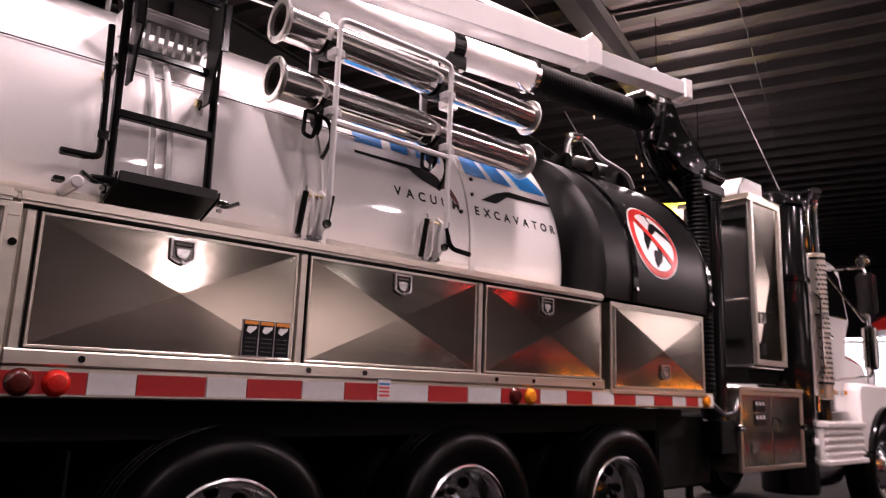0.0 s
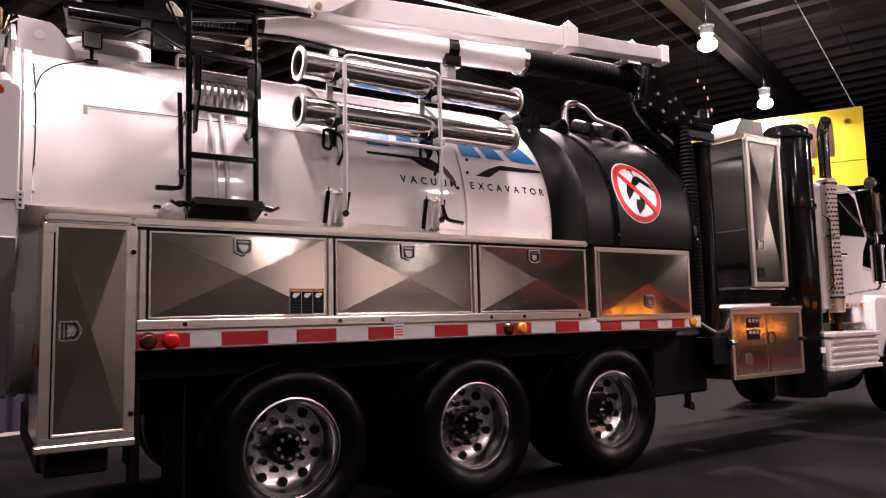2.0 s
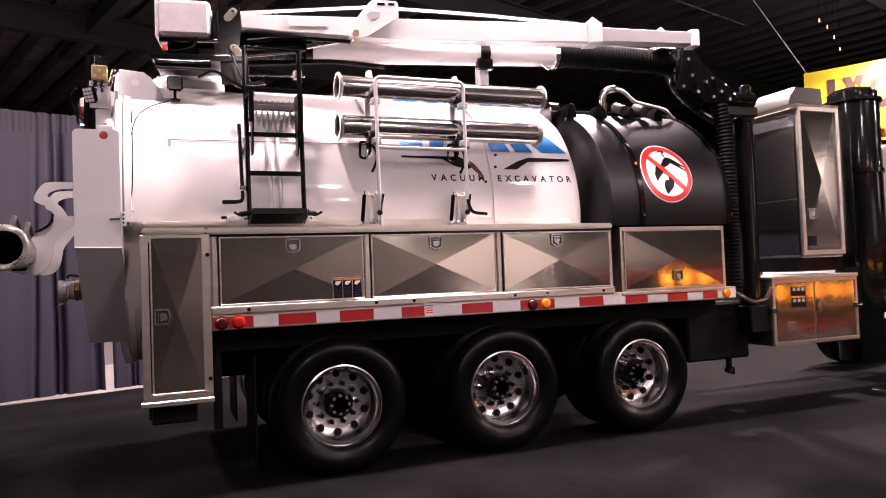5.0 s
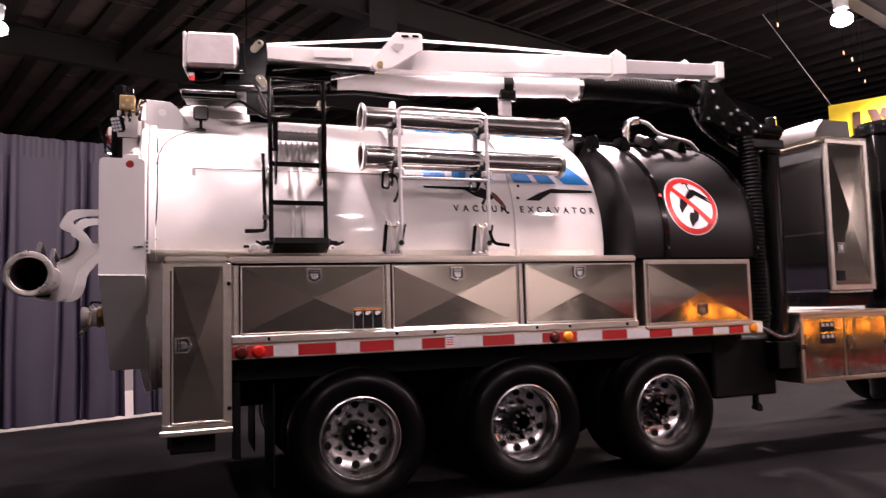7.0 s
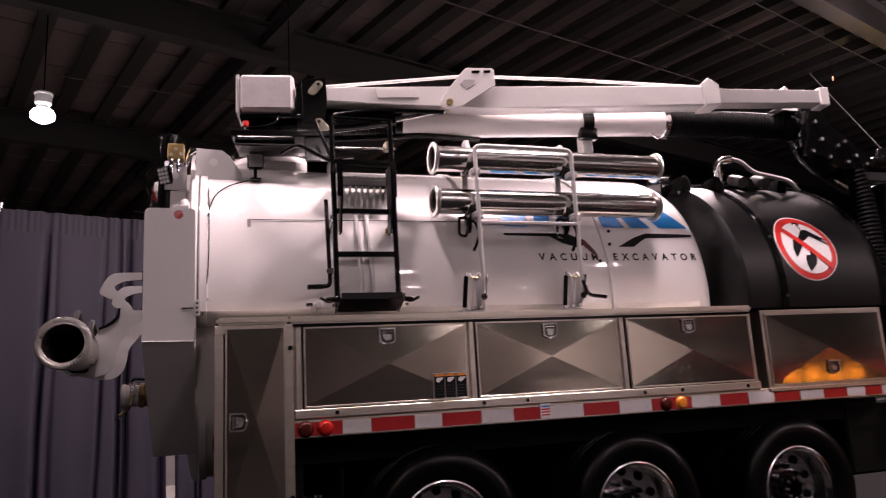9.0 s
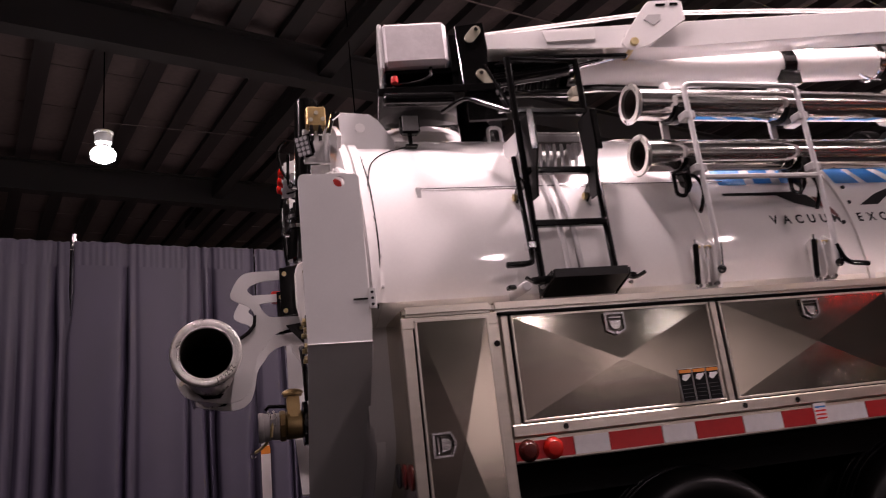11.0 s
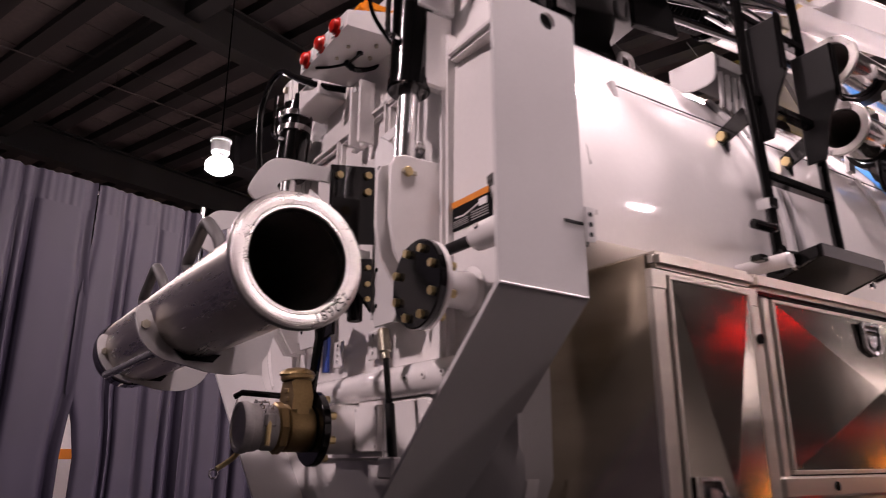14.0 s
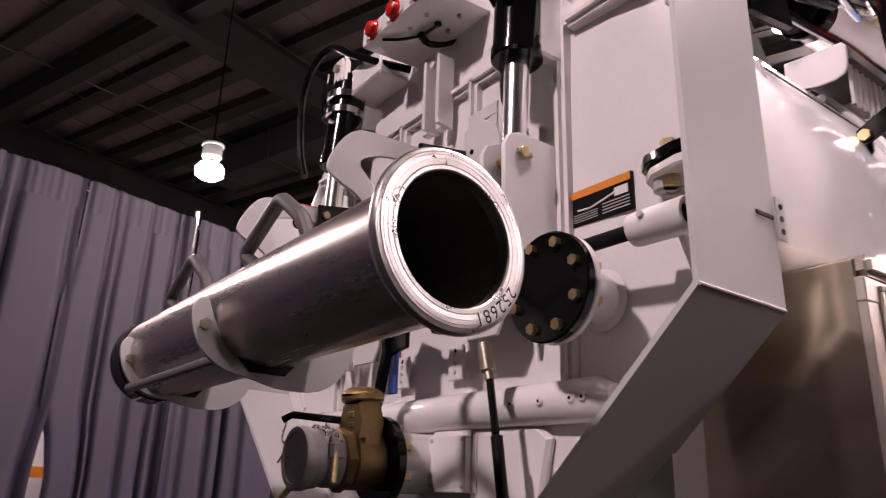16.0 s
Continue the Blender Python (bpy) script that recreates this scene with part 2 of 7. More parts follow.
def lathe(profile, p0, p1, seg=32, bm=None, closed=False):
    """Turns (radius, distance along the axis from p0 towards p1) round that axis."""
    bm = bm or bmesh.new()
    m, _ = frame_of(p0, p1)
    rings = []
    for r, a in profile:
        if r < 1e-6:
            rings.append([bm.verts.new(m @ Vector((0, 0, a)))])
        else:
            rings.append([bm.verts.new(m @ Vector((r * math.cos(t), r * math.sin(t), a))) for t in (2 * math.pi * k / seg for k in range(seg))])
    pairs = list(zip(rings, rings[1:]))
    if closed:
        pairs.append((rings[-1], rings[0]))
    for p, q in pairs:
        for k in range(seg):
            j = (k + 1) % seg
            if len(p) == 1 and len(q) == 1:
                continue
            if len(p) == 1:
                bm.faces.new((p[0], q[j], q[k]))
            elif len(q) == 1:
                bm.faces.new((p[k], p[j], q[0]))
            else:
                bm.faces.new((p[k], p[j], q[j], q[k]))
    return bm


def smooth_path(pts, steps=6):
    """A smooth line through the points."""
    pts = [Vector(p) for p in pts]
    if len(pts) < 3:
        return pts
    ext = [2 * pts[0] - pts[1], *pts, 2 * pts[-1] - pts[-2]]
    out = []
    for i in range(1, len(ext) - 2):
        a, b, c, d = ext[i - 1 : i + 3]
        for k in range(steps):
            t = k / steps
            out.append(0.5 * (2 * b + (c - a) * t + (2 * a - 5 * b + 4 * c - d) * t * t + (3 * b - a - 3 * c + d) * t**3))
    return out + [pts[-1]]


def rounded(pts, r, steps=4):
    """A polyline whose corners are rounded."""
    pts = [Vector(p) for p in pts]
    out = [pts[0]]
    for a, b, c in zip(pts, pts[1:], pts[2:]):
        p = b + (a - b).normalized() * min(r, (a - b).length / 2)
        q = b + (c - b).normalized() * min(r, (c - b).length / 2)
        for k in range(steps + 1):
            t = k / steps
            out.append((1 - t) ** 2 * p + 2 * t * (1 - t) * b + t * t * q)
    return out + [pts[-1]]


def sweep(pts, r, seg=10, bm=None, ridges=0.0):
    """A round bar or hose along a line; ridges makes every other ring thicker."""
    bm = bm or bmesh.new()
    pts = [Vector(p) for p in pts]
    side = None
    rings = []
    for i, p in enumerate(pts):
        d = (pts[min(i + 1, len(pts) - 1)] - pts[max(i - 1, 0)]).normalized()
        side = d.orthogonal() if side is None else side - d * side.dot(d)
        side.normalize()
        up = d.cross(side)
        rr = r + (ridges if i % 2 else 0)
        rings.append([bm.verts.new(p + rr * (math.cos(t) * side + math.sin(t) * up)) for t in (2 * math.pi * k / seg for k in range(seg))])
    for p, q in zip(rings, rings[1:]):
        for k in range(seg):
            bm.faces.new((p[k], p[(k + 1) % seg], q[(k + 1) % seg], q[k]))
    bm.faces.new(rings[0][::-1])
    bm.faces.new(rings[-1])
    return bm


def even(pts, step):
    """Points at even steps along a line."""
    pts = [Vector(p) for p in pts]
    out, left = [pts[0]], step
    for a, b in zip(pts, pts[1:]):
        d, at = (b - a).length, 0.0
        while d - at >= left:
            at += left
            out.append(a.lerp(b, at / d))
            left = step
        left -= d - at
    return out


def plate(outline, axis, lo, hi, bev=0.003, bm=None):
    """A flat outline in the two other axes, pushed from lo to hi along one axis ('x', 'y' or 'z')."""
    bm = bm or bmesh.new()
    n = "xyz".index(axis)

    def at(p, v):
        c = list(p)
        c.insert(n, v)
        return bm.verts.new(c)

    low, high = [at(p, lo) for p in outline], [at(p, hi) for p in outline]
    faces = [bm.faces.new(low[::-1]), bm.faces.new(high)]
    k = len(low)
    for i in range(k):
        faces.append(bm.faces.new((low[i], low[(i + 1) % k], high[(i + 1) % k], high[i])))
    if bev:
        edges = [e for f in faces[:2] for e in f.edges]
        bmesh.ops.bevel(bm, geom=edges, offset=bev, segments=1, affect="EDGES")
    return bm


def arc(cx, cy, r, a0, a1, k=10):
    return [(cx + r * math.cos(radians(a0 + (a1 - a0) * i / k)), cy + r * math.sin(radians(a0 + (a1 - a0) * i / k))) for i in range(k + 1)]


def hexbolt(p, d, r=0.013, h=0.012, bm=None):
    p = Vector(p)
    return cyl(p, p + Vector(d) * h, r, 6, bm=bm)


# ---- the hall ----
HALL_TURN = radians(19)
ROOF_Z = 9.6
HU = Vector((math.cos(HALL_TURN), math.sin(HALL_TURN), 0))
HV = Vector((-HU.y, HU.x, 0))


def along(a, b, w, h, bm=None):
    """A straight bar of width w that hangs h below the line from a to b."""
    bm = bm or bmesh.new()
    a, b = Vector(a), Vector(b)
    s = (b - a).cross(Vector((0, 0, 1))).normalized() * (w / 2)
    q = [bm.verts.new(p + k + Vector((0, 0, z))) for p in (a, b) for k, z in ((-s, -h), (s, -h), (s, 0), (-s, 0))]
    for f in ((0, 1, 2, 3), (7, 6, 5, 4), (0, 4, 5, 1), (1, 5, 6, 2), (2, 6, 7, 3), (3, 7, 4, 0)):
        bm.faces.new([q[i] for i in f])
    return bm


def hall():
    x0, x1, y0, y1 = -34, 46, -27, 38
    single("floor", box((x0, y0, -0.2), (x1, y1, 0.0), 0), CARPET, "scuffed dark charcoal exhibition hall floor", "floor", kind="structure")
    bm = box((x0, y0, ROOF_Z), (x1, y1, ROOF_Z + 0.2), 0)
    c = Vector((6, 4, ROOF_Z + 0.01))
    for k in range(-22, 23):  # thin lapped seams of the deck sheets
        along(c - HU * 40 + HV * (1.9 * k), c + HU * 40 + HV * (1.9 * k), 0.05, 0.035, bm)
    single("ceiling", bm, ROOF, "brown metal roof deck in sheets", "ceiling", kind="structure")
    for name, a, b in (("wall_north", (x0, y1, 0), (x1, y1 + 0.3, 10)), ("wall_south", (x0, y0 - 0.3, 0), (x1, y0, 10)), ("wall_west", (x0 - 0.3, y0, 0), (x0, y1, 10)), ("wall_east", (x1, y0, 0), (x1 + 0.3, y1, 10))):
        # the unseen south wall is pale to brighten reflections in rims and doors
        single(name, box(a, b, 0), PALE if name == "wall_south" else HALL, "plain wall of the exhibition hall", "wall", kind="structure")
    bm = bmesh.new()
    for k in range(88):  # pleats of an unseen curtain, added on the south wall to darken door reflections
        xa = x0 + 0.5 * k
        box((xa, y0 + 0.02 + 0.06 * (k % 2), 0.0), (xa + 0.5, y0 + 0.1 + 0.06 * (k % 2), 4.4), 0, bm)
    single("added_curtain", bm, CURTAIN, "unseen grey curtain added to darken the door reflections", "curtain", kind="structure")
    # purlins under the deck, girders under the purlins
    for k in range(-38, 39):
        p = c + HU * (1.02 * k)
        bm = along(p - HV * 38, p + HV * 38, 0.16, 0.3)
        along(p - HV * 38 + Vector((0, 0, -0.28)), p + HV * 38 + Vector((0, 0, -0.28)), 0.34, 0.03, bm)
        single("purlin", bm, PURLIN, "dark steel purlin under the roof deck", "purlin", "purlins under the roof", "structure")
    for d in (-15.6, -8.0, -0.4, 7.2, 14.8):
        p = Vector((8.5, 6.2, 9.3)) + HV * d
        bm = along(p - HU * 40, p + HU * 40, 0.06, 0.8)
        along(p - HU * 40 + Vector((0, 0, -0.78)), p + HU * 40 + Vector((0, 0, -0.78)), 0.36, 0.04, bm)
        along(p - HU * 40, p + HU * 40, 0.36, 0.04, bm)
        single("roof_beam", bm, BEAM, "deep dark steel roof girder", "beam", kind="structure")
    p = Vector((-1.3, 9.0, 9.0))
    single("roof_beam", along(p - HV * 12, p + HV * 12, 0.3, 0.28), BEAM, "dark steel cross beam under the roof", "beam", kind="structure")
    # a dark air duct and bare conduits under the purlins
    duct = along(Vector((0.9, 15.6, 8.9)), Vector((2.1, 11.4, 8.9)), 0.8, 0.7)
    along(Vector((0.95, 15.0, 8.92)), Vector((0.97, 14.93, 8.92)), 0.88, 0.76, duct)
    along(Vector((1.5, 13.5, 8.92)), Vector((1.52, 13.43, 8.92)), 0.88, 0.76, duct)
    single("air_duct", duct, HALL, "dark sheet-metal air duct under the roof", "duct", kind="structure")
    for a, b in (((-3.4, 12.9), (0.6, 13.9)), ((5.3, 7.0), (10.6, 8.7)), ((4.1, 9.6), (8.6, -0.4)), ((6.4, 6.2), (15.0, 9.2)), ((-3.0, 14.6), (1.8, 16.2)), ((9.5, 3.2), (19.0, 6.7))):
        single("conduit", cyl((*a, 9.0), (*b, 9.0), 0.014, 6), BEAM, "thin pale conduit under the roof purlins", "conduit", "conduits under the roof", "structure")


hall()


def high_bay(x, y, z):
    lamp = thing("high_bay_lamp", (x, y, z - 0.5), "glowing high-bay lamp hung from the roof", "lamp", "high-bay lamps under the roof")
    bm = lathe([(0.0, 0.0), (0.11, 0.0), (0.14, 0.04), (0.14, 0.2), (0.16, 0.21), (0.16, 0.24), (0.05, 0.28), (0.0, 0.28)], (x, y, z - 0.06), (x, y, z + 0.3), 20)
    part("ballast", bm, WHITE, lamp)
    refl = part("reflector", lathe([(0.06, 0.06), (0.09, 0.0), (0.2, -0.2), (0.205, -0.2), (0.1, 0.01), (0.07, 0.06)], (x, y, z - 0.1), (x, y, z + 1), 20), GREY, lamp)
    part("bulb", lathe([(0, -0.25), (0.06, -0.245), (0.12, -0.22), (0.17, -0.18), (0.2, -0.12), (0.2, -0.07), (0.16, -0.01), (0.1, 0.02), (0.0, 0.03)], (x, y, z - 0.13), (x, y, z + 1), 28), BULB, refl).visible_shadow = False
    part("cord", cyl((x, y, z + 0.1), (x, y, ROOF_Z + 0.02), 0.012, 6), BLACK, lamp)


# the unseen added lamps get the same body
for lx, ly, lz, *_ in HIGH_BAYS:
    high_bay(lx, ly, lz)


def drape_wall(x0, x1, height, seed):
    """Hanging cloth: uneven folds that start small under the header and deepen towards the hem."""
    rnd = random.Random(seed)
    folds, x = [], x0 - 0.1
    while x < x1 + 0.1:
        folds.append((x, rnd.uniform(0.04, 0.12), rnd.uniform(0.018, 0.04), rnd.uniform(-0.05, 0.05), rnd.uniform(0.25, 1.0)))
        x += rnd.choice((0.09, 0.13, 0.2, 0.3, 0.45)) * rnd.uniform(0.8, 1.2)
    ruffle = [rnd.uniform(0, 6.28) for _ in range(3)]
    bm = bmesh.new()
    cols, rows = int((x1 - x0) / 0.014), 14
    grid = []
    for i in range(cols + 1):
        x = x0 + (x1 - x0) * i / cols
        col = []
        for j in range(rows + 1):
            h = j / rows
            depth = 0.0
            for fx, deep, wide, drift, start in folds:
                d = (x - fx - drift * (1 - h)) / wide
                if abs(d) < 3:
                    depth += deep * math.exp(-d * d) * (0.3 + 0.7 * min(1.0, (1 - h) / start))
            depth += 0.018 * math.sin(4.1 * x + ruffle[0] + 0.8 * h) + 0.008 * math.sin(17 * x + ruffle[1]) * (1 - h)
            if h > 0.95:
                depth += 0.006 * math.sin(95 * x + ruffle[2]) + 0.004 * math.sin(63 * x)
            edge = min(x - x0, x1 - x)
            lap = 0.045 * max(0.0, 1 - edge / 0.2) * min(1.0, max(0.0, (0.8 - h) / 0.04))
            sway = 0.01 * math.sin(9 * h + x * 5) * (1 - h) + (lap if x > (x0 + x1) / 2 else -lap)
            top = 0.004 * math.sin(31 * x) + 0.003 * math.sin(77 * x) if j == rows else 0.0
            col.append(bm.verts.new((x + sway, depth - 0.03, 0.05 + (height - 0.05) * h + top)))
        grid.append(col)
    for i in range(cols):
        for j in range(rows):
            bm.faces.new((grid[i][j], grid[i + 1][j], grid[i + 1][j + 1], grid[i][j + 1]))
    return bm


DRAPE_SLOPE, DRAPE_TOP = 0.31, 3.82


def drape_y(x):
    return 5.9 + DRAPE_SLOPE * (x + 3.0)


# cloth back wall with poles
for k, (dx0, dx1) in enumerate(((-14.4, -11.25), (-11.2, -8.26), (-8.2, -5.26), (-5.22, -3.33), (-3.27, -2.29), (-2.24, 0.7), (0.76, 3.6))):
    bm = drape_wall(dx0, dx1, DRAPE_TOP, 40 + k)
    for v in bm.verts:
        loose = min(1.0, max(0.0, (1.95 - v.co.z) / 0.45))  # the two hems hang apart below shoulder height
        if k == 3:
            v.co.x -= 0.05 * max(0.0, (v.co.x + 4.0) / 0.7) * loose
        elif k == 4:
            v.co.x += max(0.0, 1 - (v.co.x + 3.32) / 0.5) * (0.085 * loose - 0.05 * (1 - loose))
        v.co.y += drape_y(v.co.x)
    d = thing("drape", ((dx0 + dx1) / 2, drape_y((dx0 + dx1) / 2), 0), "tall grey-violet pleated drape of a booth wall", "drape", "drapes of the back wall")
    head = bmesh.new()
    for f in bm.faces:
        if f.calc_center_median().z > DRAPE_TOP * 13 / 14:
            head.faces.new([head.verts.new(v.co) for v in f.verts])
    bmesh.ops.remove_doubles(head, verts=head.verts, dist=1e-5)
    bmesh.ops.delete(bm, geom=[f for f in bm.faces if f.calc_center_median().z > DRAPE_TOP * 13 / 14], context="FACES")
    part("cloth", bm, DRAPE, d, "", 60)
    part("header", head, DRAPE, d, "", 60)
for px in (-11.22, -8.23, -5.24, -2.26, 0.73):
    py = drape_y(px) + 0.12
    pole = thing("drape_pole", (px, py, 0), "thin silver upright pole behind the drapes", "pole", "poles of the back wall")
    part("tube", cyl((px, py - 0.06, 0.01), (px, py - 0.06, DRAPE_TOP + 0.1), 0.025, 12), ROD, pole)
    part("base_plate", box((px - 0.2, py - 0.2, 0), (px + 0.2, py + 0.2, 0.012)), GREY, pole)
single("drape_rail", cyl((-14.4, drape_y(-14.4) + 0.06, DRAPE_TOP - 0.05), (3.6, drape_y(3.6) + 0.06, DRAPE_TOP - 0.05), 0.02, 10), CHROME, "silver cross rail that carries the drapes", "rail")
# bare concrete behind the drapes
single("pavement", plate([(-30, drape_y(-30) + 0.05), (3.6, drape_y(3.6) + 0.05), (3.6, 30), (-30, 30)], "z", 0.0, 0.004, 0), CONCRETE, "bare pale concrete floor behind the drapes", "floor", kind="structure")


# white partition beyond the drapes, seen through the gap
screen = thing("white_partition", (-3.35, 9.0, 0), "white partition panel with an orange band behind the drapes", "partition")
part("board", box((-3.75, 8.98, 0.06), (-2.6, 9.02, 2.0), 0.008), SIGN_WHITE, screen)
part("band", box((-3.75, 8.974, 1.38), (-2.6, 8.979, 1.5), 0), ORANGE, screen)
for px in (-3.6, -2.8):
    part("foot", box((px - 0.04, 8.75, 0), (px + 0.04, 9.25, 0.06), 0.01), GREY, screen)


# thin conduits slung under the roof, each on drop rods
def conduit(x0, y0, x1, y1, r):
    bm = cyl((x0, y0, ROOF_Z - 0.3), (x1, y1, ROOF_Z - 0.3), r, 8)
    extra = bmesh.new()
    n = max(2, int(math.hypot(x1 - x0, y1 - y0) / 3))
    for k in range(n + 1):
        x, y = x0 + (x1 - x0) * k / n, y0 + (y1 - y0) * k / n
        piece = cyl((x, y, ROOF_Z - 0.31), (x, y, ROOF_Z + 0.01), 0.006, 6)
        me = bpy.data.meshes.new("drop")
        piece.to_mesh(me)
        piece.free()
        extra.from_mesh(me)
        bpy.data.meshes.remove(me)
    me = bpy.data.meshes.new("drops")
    extra.to_mesh(me)
    extra.free()
    bm.from_mesh(me)
    bpy.data.meshes.remove(me)
    single("roof_conduit", bm, ROOF, "thin pale cable conduit slung under the roof", "conduit", "conduits under the roof", kind="structure")


for run in ((-6.0, 6.15, 16.0, 12.95, 0.018), (5.2, 14.7, 11.2, 1.2, 0.02), (9.16, 5.78, 18.0, 9.3, 0.016), (-6.5, 13.65, 2.0, 15.7, 0.02)):
    conduit(*run)


# ---- the vacuum excavator truck ----
truck = thing("vacuum_excavator_truck", (0.5, 1.27, 0), "white and black vacuum excavator truck with aluminium toolboxes", "truck")
TY, TZ, TR = 1.27, 2.0, 1.13  # tank axis and radius


def on_tank(x, z, out=0.0, r=TR):
    """A point of the tank's near side at that height."""
    return Vector((x, TY - math.sqrt((r + out) ** 2 - (z - TZ) ** 2), z))


def clear_of_cabinet(bm):
    """The rear edge is cut back where the corner cabinet stands."""
    for v in bm.verts:
        if v.co.x < -2.7 and v.co.z < 1.862 and v.co.y < 0.39:
            v.co.y = 0.39
    return bm


def tank():
    bm = lathe([(0.0, 0.0), (TR - 0.05, 0.0), (TR, 0.02), (TR, 3.56), (TR - 0.012, 3.62), (TR - 0.04, 3.68), (TR - 0.1, 3.73), (0.5, 3.82), (0, 3.84)], (-2.86, TY, TZ), (1, TY, TZ), 96)
    t = part("tank", clear_of_cabinet(bm), WHITE, truck, "white painted steel debris tank", 40)
    for x, w, h in ((-2.84, 0.05, 0.018), (-1.02, 0.035, 0.012), (-0.04, 0.045, 0.012)):
        part("band", clear_of_cabinet(lathe([(TR - 0.01, 0), (TR + h, 0.004), (TR + h, w - 0.004), (TR - 0.01, w)], (x, TY, TZ), (x + 1, TY, TZ), 96)), WHITE, t)
    # thin stand-off rail along the side with a bent tab at its end
    rod = [on_tank(-2.535, 2.525, 0.006), on_tank(-1.3, 2.535, 0.006), on_tank(-0.75, 2.535, 0.006)]
    part("drip_rail", sweep(rod, 0.0028, 6), RUBBER_GREY, t)
    a = on_tank(-2.535, 2.525, 0.014)
    part("rail_tab", plate([(a.y - 0.004, 2.528), (a.y + 0.03, 2.528), (a.y + 0.01, 2.47), (a.y - 0.012, 2.47)], "x", -2.55, -2.528, 0.002), GREY, t)
    for x in (-1.85, -1.35):
        a = on_tank(x, 2.53, 0.0)
        part("rail_stud", cyl(a + Vector((0, 0.02, 0)), a + Vector((0, -0.014, 0)), 0.004, 8), GREY, t)
    # rear lifting lugs
    for y in (0.55, 1.97):
        out = [(-2.87, 2.76), (-2.87, 3.09), (-2.7, 3.08), (-2.65, 3.04), (-2.57, 2.92), (-2.57, 2.76)]
        part("lifting_lug", plate(out, "y", y, y + 0.025), SATIN, t)
        part("lug_hole", cyl((-2.757, y - 0.002, 2.995), (-2.757, y + 0.027, 2.995), 0.028, 20), WHITE, t)
    # small eye on top
    part("lifting_eye", sweep(rounded([(-1.95, 0.72, 2.95), (-1.95, 0.72, 3.08), (-1.87, 0.72, 3.08), (-1.87, 0.72, 2.95)], 0.035), 0.012, 8), WHITE, t)
    # wiring on the rear edge
    wire = [on_tank(-2.79, 2.78, 0.006), on_tank(-2.782, 2.55, 0.006), on_tank(-2.785, 2.2, 0.006), on_tank(-2.805, 2.02, 0.006), on_tank(-2.815, 1.9, 0.006)]
    part("cable", sweep(smooth_path(wire), 0.0038, 6), BLACK, t)
    for z in (2.75, 2.36, 2.15, 2.0):
        a = on_tank(-2.79, z, 0.0)
        part("cable_clip", box(a + Vector((-0.012, -0.012, -0.007)), a + Vector((0.012, 0.01, 0.007)), 0.002), GREY, t)
    # work light on top with its foot
    lx, ly, lz = -2.483, 0.525, 2.999
    part("work_light", box((lx - 0.055, ly - 0.03, lz - 0.055), (lx + 0.055, ly + 0.03, lz + 0.055), 0.012, seg=2), BLACK, t)
    part("light_lens", box((lx - 0.046, ly - 0.034, lz - 0.046), (lx + 0.046, ly - 0.028, lz + 0.046), 0.004), SMOKED, t)
    for i in range(3):
        for j in range(3):
            c = Vector((lx - 0.03 + 0.03 * i, ly - 0.03, lz - 0.03 + 0.03 * j))
            part("light_cell", cyl(c + Vector((0, -0.003, 0)), c + Vector((0, -0.006, 0)), 0.0125, 10), SMOKED, t)
    part("light_stem", cyl((lx, ly + 0.01, lz - 0.12), (lx, ly + 0.01, lz - 0.05), 0.012, 10), BLACK, t)
    part("light_foot", box((lx - 0.035, ly - 0.02, lz - 0.135), (lx + 0.035, ly + 0.05, lz - 0.117), 0.004), BLACK, t)
    lead = [Vector((lx - 0.03, ly, lz - 0.13)), on_tank(-2.66, 2.8, 0.012), on_tank(-2.75, 2.7, 0.012), on_tank(-2.79, 2.55, 0.01)]
    part("light_cable", sweep(smooth_path(lead), 0.0036, 6), BLACK, t)
    return t


tank_part = tank()


def decal(outline, r, out, name, material, parent, wide=1.0):
    """A thin vinyl shape laid on the round side: an outline in x and z, bent round the tank."""
    bm = bmesh.new()
    fine = []
    for a, b in zip(outline, outline[1:] + outline[:1]):
        k = max(1, int(math.hypot(a[0] - b[0], a[1] - b[1]) / 0.03))
        fine += [(a[0] + (b[0] - a[0]) * i / k, a[1] + (b[1] - a[1]) * i / k) for i in range(k)]
    face = bm.faces.new([bm.verts.new((x, 0, z)) for x, z in fine])
    bmesh.ops.triangulate(bm, faces=[face])
    zs = [z for _, z in fine]
    z = math.ceil(min(zs) / 0.02) * 0.02
    while z < max(zs):
        bmesh.ops.bisect_plane(bm, geom=bm.verts[:] + bm.edges[:] + bm.faces[:], plane_co=(0, 0, z), plane_no=(0, 0, 1))
        z += 0.02
    for v in bm.verts:
        v.co = on_tank(v.co.x, v.co.z, out / wide, r)
        v.co.y = TY + (v.co.y - TY) * wide
    return part(name, bm, material, parent)


def lettering(word, x, z, height, spacing, r, material, parent):
    """Readable letters, each bent onto the tank."""
    for ch in word:
        if ch == " ":
            x += spacing
            continue
        cu = bpy.data.curves.new("letter", "FONT")
        cu.body, cu.size, cu.extrude, cu.align_x = ch, height * 1.42, 0.0, "CENTER"
        cu.offset = 0.0022
        tmp = bpy.data.objects.new("letter", cu)
        scene.collection.objects.link(tmp)
        dg = bpy.context.evaluated_depsgraph_get()
        me = bpy.data.meshes.new_from_object(tmp.evaluated_get(dg))
        bpy.data.objects.remove(tmp)
        bm = bmesh.new()
        bm.from_mesh(me)
        for v in bm.verts:
            v.co = on_tank(x + v.co.x, z + v.co.y, 0.002, r)
        part("letter", bm, material, parent)
        x += spacing


